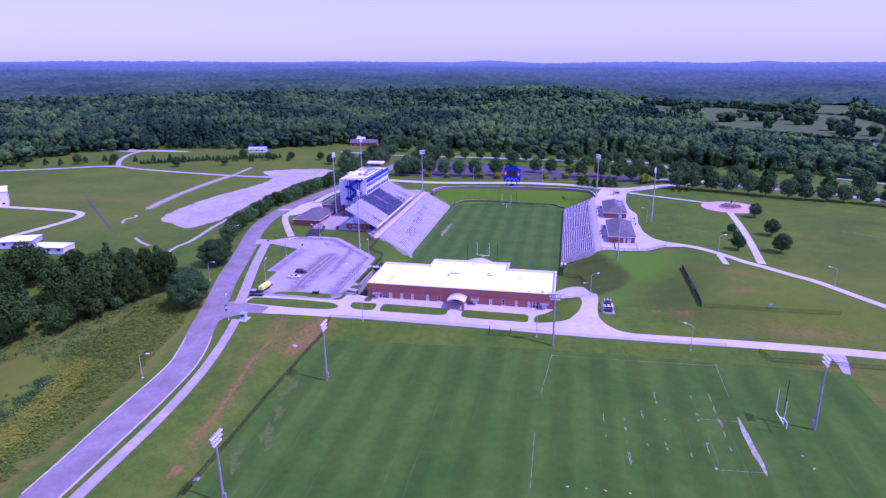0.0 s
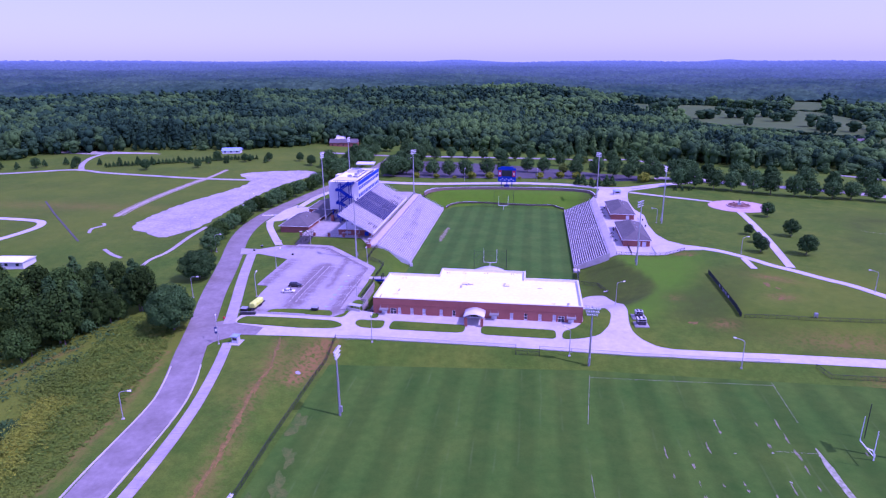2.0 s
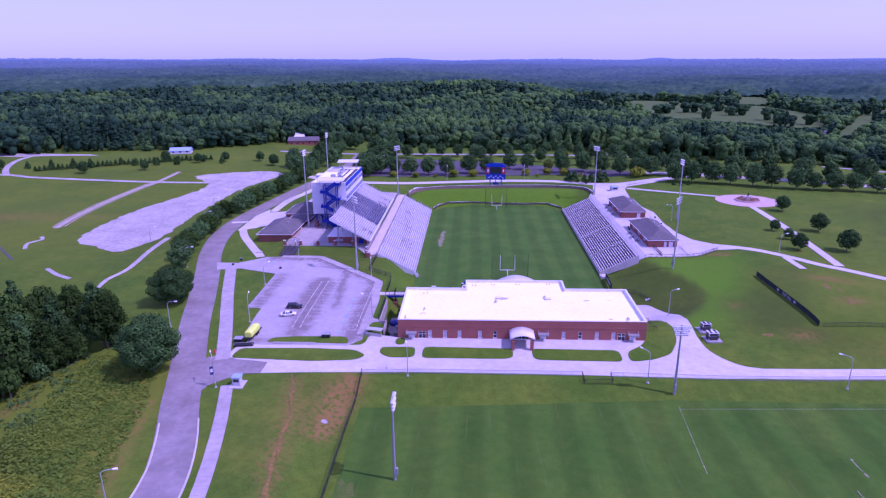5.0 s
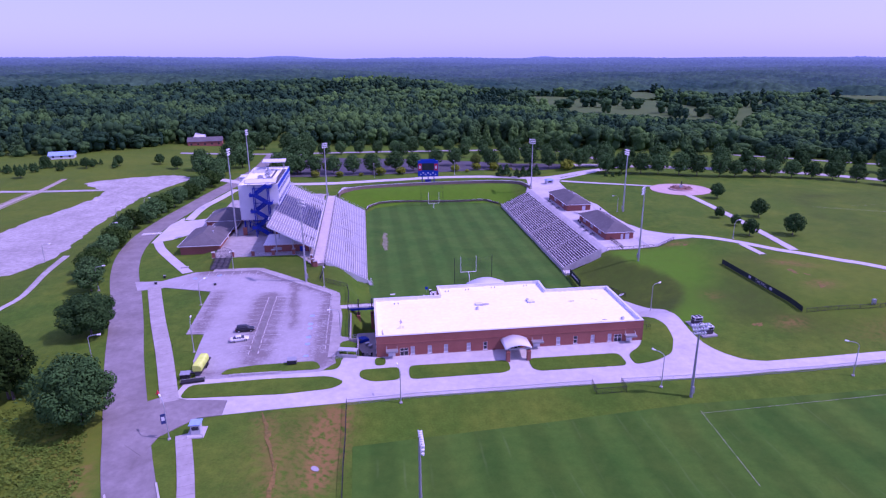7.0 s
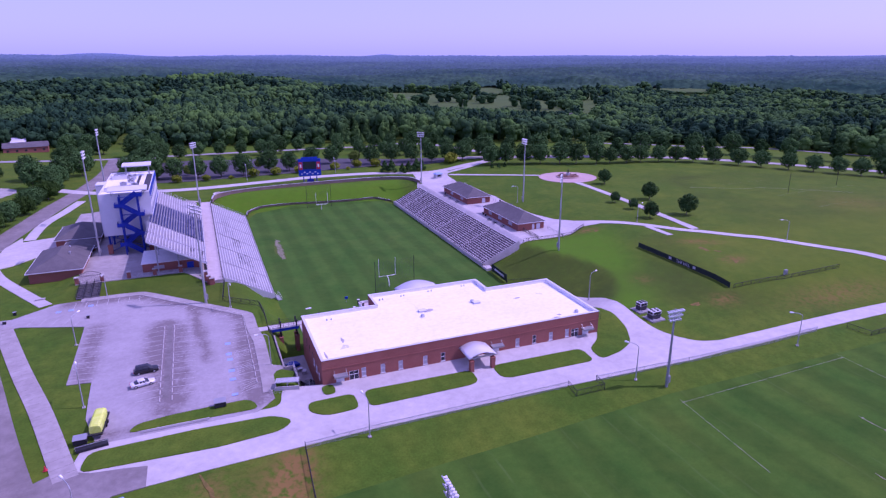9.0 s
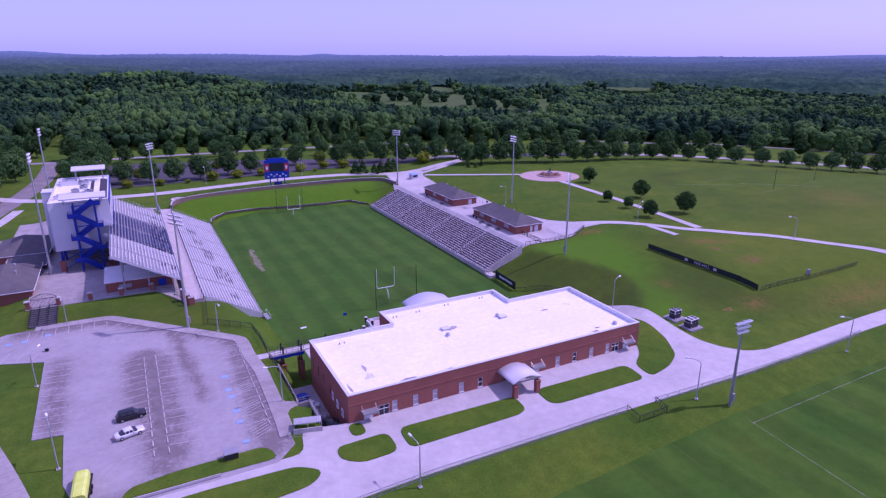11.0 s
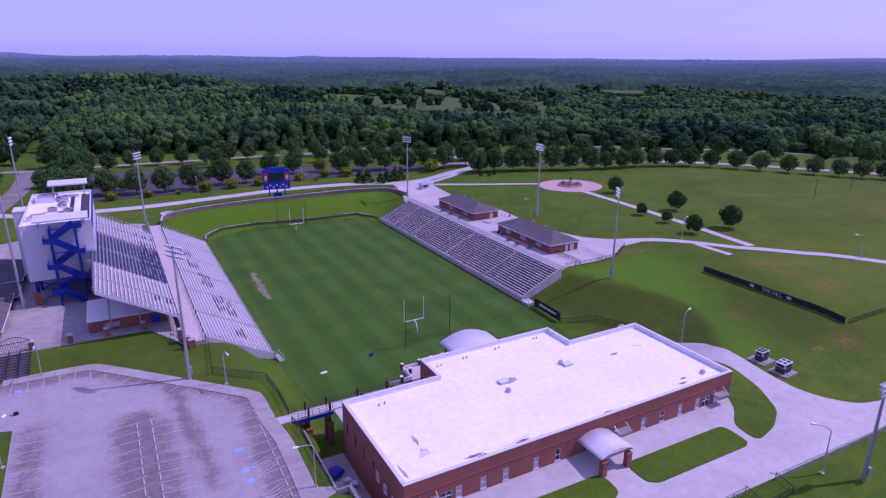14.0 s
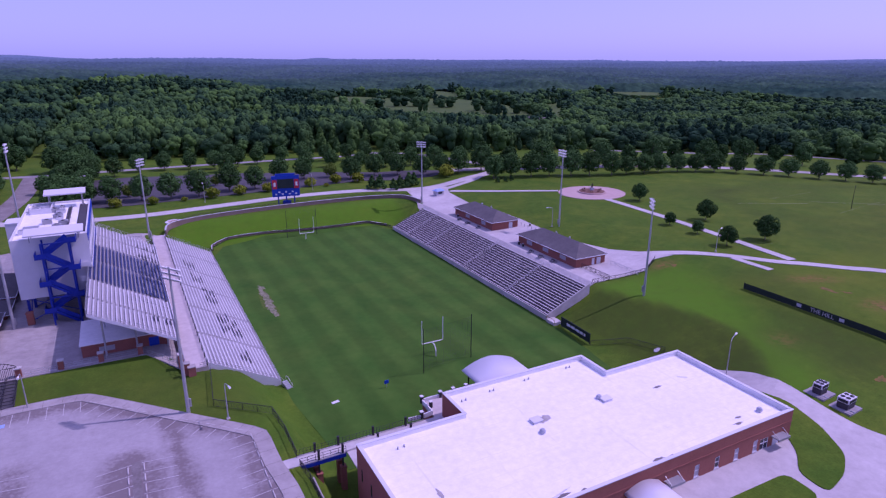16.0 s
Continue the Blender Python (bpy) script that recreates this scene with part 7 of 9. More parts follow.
# ---------- retaining wall and fences ----------
def line_wall(name, pts, z_of, h, thick, material, label, category, cap=None):
    line = smooth_line(pts, step=3)
    g, c = Geo(), Geo()
    for (x1, y1), (x2, y2) in zip(line, line[1:]):
        d = Vector((x2 - x1, y2 - y1, 0)).normalized()
        n = Vector((-d.y, d.x, 0)) * thick / 2
        a0, b0 = z_of(x1, y1), z_of(x2, y2)
        for gg, lo, hi, m in ((g, 0.0, h, 1.0), (c, h, h + 0.12, 1.25)):
            A, B = Vector((x1, y1, 0)), Vector((x2, y2, 0))
            vs = [A - n * m + Vector((0, 0, a0 + lo)), B - n * m + Vector((0, 0, b0 + lo)), B + n * m + Vector((0, 0, b0 + lo)), A + n * m + Vector((0, 0, a0 + lo))]
            vs += [A - n * m + Vector((0, 0, a0 + hi)), B - n * m + Vector((0, 0, b0 + hi)), B + n * m + Vector((0, 0, b0 + hi)), A + n * m + Vector((0, 0, a0 + hi))]
            gg.add(vs, [(0, 3, 2, 1), (4, 5, 6, 7), (0, 1, 5, 4), (1, 2, 6, 5), (2, 3, 7, 6), (3, 0, 4, 7)])
    w = thing(name, label, category)
    part("wall_body", g, material, w)
    if cap:
        part("cap", c, cap, w)
    return w


WALL = [(-50, 63), (-47.5, 73.5), (-36, 79.5), (-16.6, 83.0), (5.1, 84.5), (30, 84.5), (45, 82), (53, 77), (55, 66)]
line_wall("retaining_wall", WALL, lambda x, y: 6.3, 2.2, 0.5, "block_wall", "curved brown masonry retaining wall around the end zone", "wall", "stucco")


def fence(name, pts, h, label, mesh=True, material="black_metal", gap=3.0, lift=0.0, wire=0.45, straight=True):
    """Posts, rails and wires along a line on the ground."""
    f = thing(name, label, "fence")
    line = pts if straight else smooth_line(pts, step=4)
    wires = Geo()
    post_mesh = None
    done = set()
    for (x1, y1), (x2, y2) in zip(line, line[1:]):
        m = max(1, round(math.hypot(x2 - x1, y2 - y1) / gap))
        P = [Vector((mix(x1, x2, k / m), mix(y1, y2, k / m), 0)) for k in range(m + 1)]
        for p in P:
            p.z = ground(p.x, p.y) + lift
            key = (round(p.x, 1), round(p.y, 1))
            if key in done:
                continue
            done.add(key)
            if post_mesh is None:
                post_mesh = Geo().tube((0, 0, -0.1), (0, 0, h), 0.045, 0.045, 6).mesh("post")
                post_mesh.materials.append(M[material])
            o = new("post", post_mesh)
            o.parent, o.location = f, p
        for a, b in zip(P, P[1:]):
            wires.beam(a + Vector((0, 0, h - 0.03)), b + Vector((0, 0, h - 0.03)), 0.08)
            if mesh:
                n = int((b - a).length / wire)
                for k in range(1, n + 1):
                    u, v = a.lerp(b, (k - 1) / n), a.lerp(b, k / n)
                    wires.beam(u + Vector((0, 0, 0.05)), v + Vector((0, 0, h - 0.05)), 0.032)
                    wires.beam(v + Vector((0, 0, 0.05)), u + Vector((0, 0, h - 0.05)), 0.032)
                wires.beam(a + Vector((0, 0, 0.08)), b + Vector((0, 0, 0.08)), 0.03)
    tagged(part("railing", wires, material, f), kind="stuff")
    return f


fence("drive_fence", [(-41.8, -142.3), (-28, -141.6), (0.4, -141.7), (14, -141.7)], 1.3, "low grey chain-link fence along the drive", material="galvanised")
fence("drive_fence", [(21, -141.9), (49, -142.8), (71, -142.7), (88, -142)], 1.3, "low grey chain-link fence along the drive", material="galvanised")
fence("gate_enclosure", [(14, -141.7), (14, -145), (21, -145), (21, -141.9)], 1.5, "small black chain-link enclosure below the drive")
fence("practice_fence", [(-41.8, -142.3), (-42.3, -160), (-42.2, -189), (-41.6, -208), (-41.2, -234), (-40, -270)], 1.6, "black chain-link fence beside the practice field")
fence("practice_fence", [(97, -143.5), (99, -148.5), (135, -148.5)], 1.4, "black chain-link fence beside the practice field")
fence("lawn_fence", [(86, -116.4), (105, -117.4), (129, -116.8)], 1.3, "low black chain-link fence on the lawn")
fence("slope_fence", [(-50.7, -55.6), (-51.9, -67.6), (-42.8, -75.2), (-42.2, -82), (-42.3, -90.2)], 1.5, "black chain-link fence on the grass slope")
fence("end_zone_fence", [(-35, 57), (-34.5, 61.7), (-28.4, 65.6), (-13.8, 66.2), (-0.6, 65.4), (16.9, 64.9), (29.9, 64.9), (36, 60.5), (36.5, 56)], 1.2, "low black padded fence round the end zone", gap=2.5, wire=0.35)
line_wall("end_zone_kerb_wall", [(-35.4, 57.4), (-34.9, 62.1), (-28.6, 66.0), (-13.8, 66.6), (-0.6, 65.8), (16.9, 65.3), (30.1, 65.3), (36.4, 60.7)], lambda x, y: ground(x, y) - 0.3, 1.05, 0.3, "block_wall", "low brown masonry wall round the end zone", "wall", "stucco")
fence("wall_fence", [(-47.5, 74.5), (-36, 80.5), (-16.6, 84.0), (5.1, 85.5), (30, 85.5), (46, 83), (54, 77.5)], 2.4, "black fence along the top of the end zone wall", gap=3)
fence("concourse_fence", [(54, -49.6), (60.3, -49.9), (74.2, -50.2), (83, -45.2)], 1.3, "low fence at the end of the concourse", gap=2)
fence("concourse_fence", [(60.3, -37.5), (60.3, -49.9)], 1.6, "black fence beside the concession building", gap=2, wire=0.3)
fence("corner_fence", [(37, -69.5), (44, -75), (47, -84)], 1.4, "black chain-link fence at the field corner")
# padded black board on the slope, and its lettering
hill = thing("banner_fence", "long dark green fabric-covered fence on the hill", "fence", (85.2, -95.4, 0))
g = Geo()
for k in range(15):
    y = -20.4 + 2.9 * k
    z = ground(85.2, y - 95.4)
    part("post", Geo().box(-0.05, y - 0.05, z - 0.2, 0.05, y + 0.05, z + 1.75), "black_metal", hill)
    if k < 14:
        z2 = ground(85.2, y + 2.9 - 95.4)
        part("fabric_panel", Geo().add([(-0.07, y, z + 0.05), (-0.07, y + 2.88, z2 + 0.05), (-0.07, y + 2.88, z2 + 1.7), (-0.07, y, z + 1.7), (-0.1, y, z + 0.05), (-0.1, y + 2.88, z2 + 0.05), (-0.1, y + 2.88, z2 + 1.7), (-0.1, y, z + 1.7)],
                                       [(0, 1, 2, 3), (7, 6, 5, 4), (0, 4, 5, 1), (1, 5, 6, 2), (2, 6, 7, 3), (3, 7, 4, 0)]), "black_cloth", hill)
txt = bpy.data.curves.new("lettering", 'FONT')
txt.body, txt.size, txt.align_x, txt.extrude = "THE HILL", 1.45, 'CENTER', 0.01
txt.materials.append(M["stucco"])
to = new("lettering", txt)
to.parent = hill
to.matrix_basis = Matrix.Translation((-0.13, -1.4, ground(85.2, -96.8) + 0.4)) @ Matrix.Rotation(radians(-90), 4, 'Z') @ Matrix.Rotation(radians(90), 4, 'X')
tagged(to, "pale grey letters reading THE HILL")
for y in (-91.0, -101.6):
    part("emblem", Geo().box(-0.13, y + 95.4 - 0.6, ground(85.2, y) + 0.5, -0.11, y + 95.4 + 0.6, ground(85.2, y) + 1.3), "stucco", hill, "pale emblem patch")
board = thing("sign_board", "black sign board with white lettering beside the field", "sign", (37.2, -63.2, ground(37.2, -63.2)), -2)
part("panel", Geo().box(-0.08, -6, 0.5, 0.08, 6, 3.0), "black_cloth", board)
for k in range(4):
    part("post", Geo().box(0.08, -5.8 + 3.8 * k, -0.3, 0.22, -5.6 + 3.8 * k, 3.0), "black_metal", board)
for k, (u, w) in enumerate(((-3.9, 0.7), (-2.6, 1.2), (-1.0, 1.5), (0.9, 1.6), (2.7, 1.5))):
    part("letter_bar", Geo().box(-0.11, u - w / 2, 1.5, -0.085, u + w / 2, 2.2), "white_panel", board)
pad = thing("stand_ramp", "small pale concrete ramp at the corner of the visitor bleachers", "ramp", (37.2, -54.2, 0))
part("ramp_body", Geo().box(-1.2, -1.8, -0.2, 1.4, 1.7, 0.9), "concrete", pad)
part("ramp_rail", Geo().beam((-1.1, -1.8, 1.7), (-1.1, 1.7, 1.7), 0.07).beam((-1.1, -1.8, 0.9), (-1.1, -1.8, 1.7), 0.07).beam((-1.1, 1.7, 0.9), (-1.1, 1.7, 1.7), 0.07), "clay", pad)


# ---------- beside the field house ----------
br = thing("footbridge", "long pale footbridge on blue girders and brick piers", "footbridge", (-39, -91.2, 0))
part("deck", Geo().box(-6.4, -1.2, 6.95, 23.1, 1.2, 7.15), "concrete", br)
part("kerb", Geo().box(4.4, -1.3, 7.15, 21.0, -1.1, 7.5).box(-3.4, 1.06, 7.15, 19.6, 1.2, 7.3), "concrete", br)
for y in (-1.12, 1.12):
    part("girder", Geo().box(-3.2, y - 0.12, 6.25, 4.25 if y < 0 else 22.8, y + 0.12, 6.95), "blue_steel", br)
rail(br, [(-3.4, -1.12, 7.15), (4.25, -1.12, 7.15)], 1.1, "black_metal", gap=1.2)
rail(br, [(-3.4, 1.12, 7.3), (19.6, 1.12, 7.3)], 1.1, "black_metal", gap=0.6, w=0.045)
for x in (-0.3, 3.7, 9.9, 16.0):
    for y in (-1.12, 1.12):
        part("lamp_post", Geo().box(x - 0.16, y - 0.16, 7.15, x + 0.16, y + 0.16, 8.75).box(x - 0.2, y - 0.2, 8.75, x + 0.2, y + 0.2, 8.87), "black_metal", br, "square black post")
for x in (-0.3, 3.7):
    for y in (-1.0, 1.0):
        pr = part("pier", Geo().box(x - 0.45, y - 0.45, -0.3, x + 0.45, y + 0.45, 4.4).box(x - 0.52, y - 0.52, 4.4, x + 0.52, y + 0.52, 4.6), "brick", br)
        part("steel_post", Geo().box(x - 0.12, y - 0.12, 4.6, x + 0.12, y + 0.12, 6.3), "black_metal", pr)
for x in (9.9, 16.0):
    part("pier", Geo().box(x - 0.4, 0.5, -0.3, x + 0.4, 1.2, 6.95), "brick", br)
gal = thing("rear_gallery", "pale gallery walk along the back of the field house", "walkway", (-25, -95, 0))
part("deck", Geo().box(-9.6, -2.55, 6.95, 9.1, 2.5, 7.15), "concrete", gal)
land = thing("tunnel_landing", "pale raised landing with low white walls above the field", "landing", (-12, -87, 0))
part("body", Geo().box(-5.0, -3.1, -0.2, 4.4, 2.5, 6.8), "brick", land)
part("slab", Geo().box(-5.2, -3.15, 6.8, 4.6, 2.75, 7.1), "concrete_pink", land)
part("parapet", Geo().box(-5.2, -1.8, 7.1, -4.95, 2.5, 7.75).box(-5.2, 2.5, 7.1, 4.6, 2.75, 7.75), "white_panel", land, "low white wall")
part("wing_wall", Geo().beam((-5.1, -1.9, 7.4), (-7.4, -2.2, 7.4), 0.2, 0.9).beam((-7.4, -2.2, 7.4), (-10.0, -2.0, 7.4), 0.2, 0.7), "white_panel", land, "low white wall beside the walk")
for x, y in ((-5.1, 2.6), (-4.4, 0.2), (-7.4, -2.1), (-1.2, 2.6), (1.6, 2.6), (4.4, 2.6)):
    po = part("post", Geo().box(x - 0.25, y - 0.25, 6.9, x + 0.25, y + 0.25, 8.3), "black_metal", land)
    part("post_cap", Geo().box(x - 0.32, y - 0.32, 8.3, x + 0.32, y + 0.32, 8.45), "white_panel", po, "white cap")
slab = thing("service_yard", "stained grey concrete service yard sunk below the lot", "pavement", (0, 0, 0), kind="structure")
part("yard_slab", Geo().box(-41.25, -113.3, 0.4, -34.75, -97.0, 0.9).box(-39.2, -119.6, 0.4, -34.75, -113.3, 0.896), "concrete_aged", slab)
part("retaining_wall", Geo().box(-41.55, -113.6, -0.2, -41.25, -96.2, 7.2).box(-41.25, -113.6, -0.2, -39.2, -113.3, 7.15).box(-39.5, -119.8, -0.2, -39.2, -113.6, 7.1), "concrete_aged", slab, "weathered concrete retaining wall")
rail(slab, [(-41.4, -113.4, 7.15), (-39.35, -113.4, 7.15), (-39.35, -119.6, 7.0)], 1.05, "galvanised", gap=1.0)
pave("grass_verge", [(-43.9, -92.6), (-41.6, -93.2), (-41.6, -112.2), (-43.8, -111.4)], "lawn", "narrow mown grass strip above the service yard", 0.12, "grass", grid=0.9)
pave("yard_walk", [(-46.3, -110.8), (-43.8, -111.5), (-41.6, -112.4), (-41.6, -113.8), (-43.2, -114.4), (-44.7, -116.5), (-44.9, -121.6), (-46.9, -121.6)], "concrete_aged", "weathered concrete walk to the stair shelter", 0.27, "path", grid=1.5)
fence("yard_fence", [(-42.4, -92.9), (-41.9, -96.5), (-41.8, -113)], 1.5, "black chain-link fence above the service yard", gap=2)
sh = thing("stair_shelter", "low pale stair shelter with a ribbed canopy", "shelter", (-41.9, -121.6, ground(-41.9, -121.6)), -14)
for k in range(12):
    part("canopy_panel", Geo().box(-2.4 + 0.4 * k, -0.1, 1.72, -2.03 + 0.4 * k, 1.7, 1.78), "window_pale", sh)
part("canopy_frame", Geo().box(-2.45, -0.18, 1.62, 2.45, -0.1, 1.76).box(-2.45, 1.7, 1.62, 2.45, 1.78, 1.76), "galvanised", sh)
for x in (-2.35, 0, 2.35):
    for y in (-0.1, 1.7):
        part("post", Geo().box(x - 0.06, y - 0.06, -0.6, x + 0.06, y + 0.06, 1.62), "galvanised", sh)
part("low_wall", Geo().box(-2.5, -0.5, -0.6, 2.5, -0.32, 0.9), "concrete", sh)
rail(sh, [(-3.4, -0.4, 0.1), (-3.4, -1.6, 0.1), (-0.4, -1.6, 0.1)], 1.0, "galvanised", gap=1.0)
ys_t = thing("yard_steps", "dark railed steps down beside the field house", "stairs", (-37.2, -121.2, 0.9), -2)
for k in range(16):
    part("step", Geo().box(-1.1, 0.6 * k, -0.1, 1.1, 0.6 * k + 0.6, 4.75 - 0.3 * k), "asphalt_dark", ys_t)
for x in (-1.1, 0, 1.1):
    rail(ys_t, [(x, 0, 4.8), (x, 9.4, 0.2)], 1.0, "galvanised" if x == 0 else "black_metal", gap=1.2, w=0.08)
pave("grass_bed", [(-44.2, -114.6), (-42.2, -113.9), (-39.3, -115.4), (-40.6, -118.6), (-43.9, -119.8), (-44.9, -117)], "lawn", "small mown grass bed beside the service yard", 0.24, "grass")
cr = thing("equipment_pile", "equipment pile under a blue tarpaulin in the service yard", "tarpaulin", (-38.3, -102.4, 0.9), 30)
part("crate", Geo().box(-1.4, -0.9, 0.0, 0.2, 0.9, 1.0).box(0.2, -0.7, 0.0, 1.5, 0.8, 0.7), "tread_dark", cr)
part("tarpaulin", Geo().add([(-1.5, -1.0, 0.9), (0.25, -1.0, 1.05), (0.25, 1.0, 1.15), (-1.5, 1.0, 1.02), (1.6, -0.8, 0.72), (1.6, 0.9, 0.78), (-1.6, -1.1, 0.2), (0.25, -1.15, 0.3), (1.7, -0.9, 0.1)],
                                 [(0, 1, 2, 3), (1, 4, 5, 2), (0, 6, 7, 1), (1, 7, 8, 4)]), "blue_panel", cr, "creased blue tarpaulin")
for x, y, rz in ((-37.0, -105.2, 10), (-36.2, -106.6, 70)):
    bx_ = thing("storage_bin", "small pale storage bin in the service yard", "bin", (x, y, 0.9), rz)
    part("box", Geo().box(-0.6, -0.4, 0, 0.6, 0.4, 0.8), "grey_metal", bx_)
    part("lid", Geo().box(-0.64, -0.44, 0.8, 0.64, 0.44, 0.88), "white_panel", bx_)
for x, y, s in ((53.2, -116.6, 0.80), (53.3, -121.6, 0.95)):
    ac = thing("chiller", "large pale grey rooftop-style chiller on a concrete pad", "air conditioner", (x, y, ground(x, y)), 4, "chillers")
    part("pad", Geo().box(-2.2, -2.0, -0.6, 2.2, 2.0, 0.2), "asphalt_old", ac)
    part("casing", Geo().box(-1.5 * s, -1.1 * s, 1.5, 1.5 * s, 1.1 * s, 2.4), "white_panel", ac)
    part("base_frame", Geo().box(-1.4 * s, -1.0 * s, 0.2, 1.4 * s, 1.0 * s, 0.6).box(-1.45 * s, -1.05 * s, 0.6, 1.45 * s, 1.05 * s, 1.5), "tread_dark", ac)
    part("coil", Geo().box(-1.52 * s, -0.9 * s, 1.6, -1.505 * s, 0.9 * s, 2.2).box(-1.3 * s, -1.13 * s, 1.6, 1.3 * s, -1.105 * s, 2.2), "black_metal", ac)
    for i in (-0.7, 0.7):
        for j in (-0.5, 0.5):
            part("fan", Geo().tube((i * s, j * s, 2.4), (i * s, j * s, 2.5), 0.42, 0.42, 12).tube((i * s, j * s, 2.5), (i * s, j * s, 2.56), 0.2, 0.1, 8), "black_metal", ac)
    part("pipe", Geo().tube((-1.5, -1.2, 0.6), (-1.5, -2.4, 0.6), 0.12, 0.12, 6), "galvanised", ac)
enc = thing("yard_enclosure", "black chain-link enclosure at the corner of the field house", "fence", (37.6, -114, 0))
rail(enc, [(-2.8, -4, ground(36, -118)), (1.5, -4, ground(39, -118)), (1.5, 5, ground(39, -109)), (-2.8, 5, ground(36, -109))], 1.8, "black_metal", gap=1.0, w=0.05)


# ---------- the home concourse ----------
cc = thing("stand_concession", "brick concession under the end of the home stand", "building", (-65.5, -38, 8.4))
part("wall", Geo().box(-8.2, 0, -0.5, 8.4, 0.3, 2.9).box(-8.2, 0.3, -0.5, -7.9, 14, 2.9).box(8.1, 0.3, -0.5, 8.4, 14, 2.9), "brick", cc)
part("roof", Geo().box(-8.5, -0.4, 2.9, 8.7, 14.2, 3.1), "membrane", cc)
part("blue_door", Geo().box(4.6, -0.06, 0.1, 6.6, -0.003, 2.1), "blue_panel", cc)
part("hatch", Geo().box(-5, -0.06, 0.9, -2, -0.003, 2.0), "window_pale", cc)
PX = (-92.5, -84.6, -77.4, -70.2, -62.8, -55.6)
for k, x in enumerate(PX):
    pl = thing("gate_pillar", "square brick pillar with a pale cap", "pillar", (x, -41.2 if k < 5 else -49.6, 8.3), group="concourse pillars")
    if k == 0:
        pl.location.x = -91.3
    part("shaft", Geo().box(-0.5, -0.5, -0.8, 0.5, 0.5, 2.1), "brick", pl)
    part("cap", Geo().box(-0.62, -0.62, 2.1, 0.62, 0.62, 2.3), "concrete", pl)
kf = thing("concourse_rail", "pale low wall and railing between brick pillars", "railing", (0, -41.2, 8.3))
part("low_wall", Geo().box(-84, -0.15, -0.8, -63.3, 0.15, 0.35), "concrete", kf)
rail(kf, [(-84, 0, 0.35), (-63.3, 0, 0.35)], 0.9, "galvanised", gap=1.5)
rail(kf, [(-62.3, -0.1, 0.2), (-56.2, -8.2, 0.0)], 1.1, "galvanised", gap=1.5)
st = thing("gate_stairs", "dark railed steps up to the home concourse", "stairs", (-87.6, -51.2, 7.2))
for k in range(9):
    part("step", Geo().box(-2.9, 1.1 * k, -0.3, 2.9, 1.1 * k + 1.1, 0.14 + 0.15 * k), "asphalt_dark", st)
for x in (-2.9, -1, 1, 2.9):
    rail(st, [(x, 0, 0.1), (x, 9.6, 1.4)], 1.0, "black_metal", gap=1.2)
gate = thing("entrance_gate", "black arched steel entrance gate", "gate", (-87.6, -41.4, 8.4))
ga = Geo()
for a, b in zip(range(10), range(1, 11)):
    p, q = (-2.9 + 0.58 * a, 2.6 + 1.1 * math.sin(math.pi * a / 10)), (-2.9 + 0.58 * b, 2.6 + 1.1 * math.sin(math.pi * b / 10))
    ga.beam((p[0], 0, p[1]), (q[0], 0, q[1]), 0.1)
    ga.beam((p[0], 0, 2.4), (q[0], 0, q[1]), 0.06)
ga.beam((-2.9, 0, 2.4), (2.9, 0, 2.4), 0.1)
part("arch", ga, "black_metal", gate)
for k in range(21):
    part("bar", Geo().box(-2.9 + 0.29 * k - 0.03, -0.03, 0, -2.9 + 0.29 * k + 0.03, 0.03, 2.4), "black_metal", gate)


# ---------- the visitor concourse ----------
def picnic_table(x, y, rz):
    t = thing("picnic_table", "dark metal picnic table on the concourse", "table", (x, y, 7.22 + 0.0), rz, "concourse tables")
    t.location.z = ground(x, y) + 0.12
    part("top", Geo().box(-0.9, -0.4, 0.70, 0.9, 0.4, 0.76), "black_metal", t)
    for s in (-1, 1):
        part("bench", Geo().box(-0.9, s * 0.75 - 0.14, 0.42, 0.9, s * 0.75 + 0.14, 0.47), "black_metal", t)
        part("frame", Geo().beam((s * 0.65, -0.8, 0.02), (s * 0.65, 0.35, 0.7), 0.06).beam((s * 0.65, 0.8, 0.02), (s * 0.65, -0.35, 0.7), 0.06), "black_metal", t)


for x, y, rz in ((55.6, -17.5, 80), (55.2, -23.3, 95), (56.0, -29.0, 88), (55.4, 24.5, 92), (55.8, 17.0, 85), (55.5, 31, 90)):
    picnic_table(x, y, rz)
for x, y in ((57.4, -7.8), (57.2, -10.6), (57.5, 36), (73.5, -3), (74, 9)):
    b_ = thing("trash_barrel", "dark round trash barrel on the concourse", "trash bin", (x, y, ground(x, y) + 0.12), group="trash barrels")
    part("barrel", Geo().tube((0, 0, 0), (0, 0, 0.95), 0.32, 0.36, 12), "black_metal", b_)
    part("lid", Geo().tube((0, 0, 0.95), (0, 0, 1.12), 0.38, 0.2, 12), "grey_metal", b_)
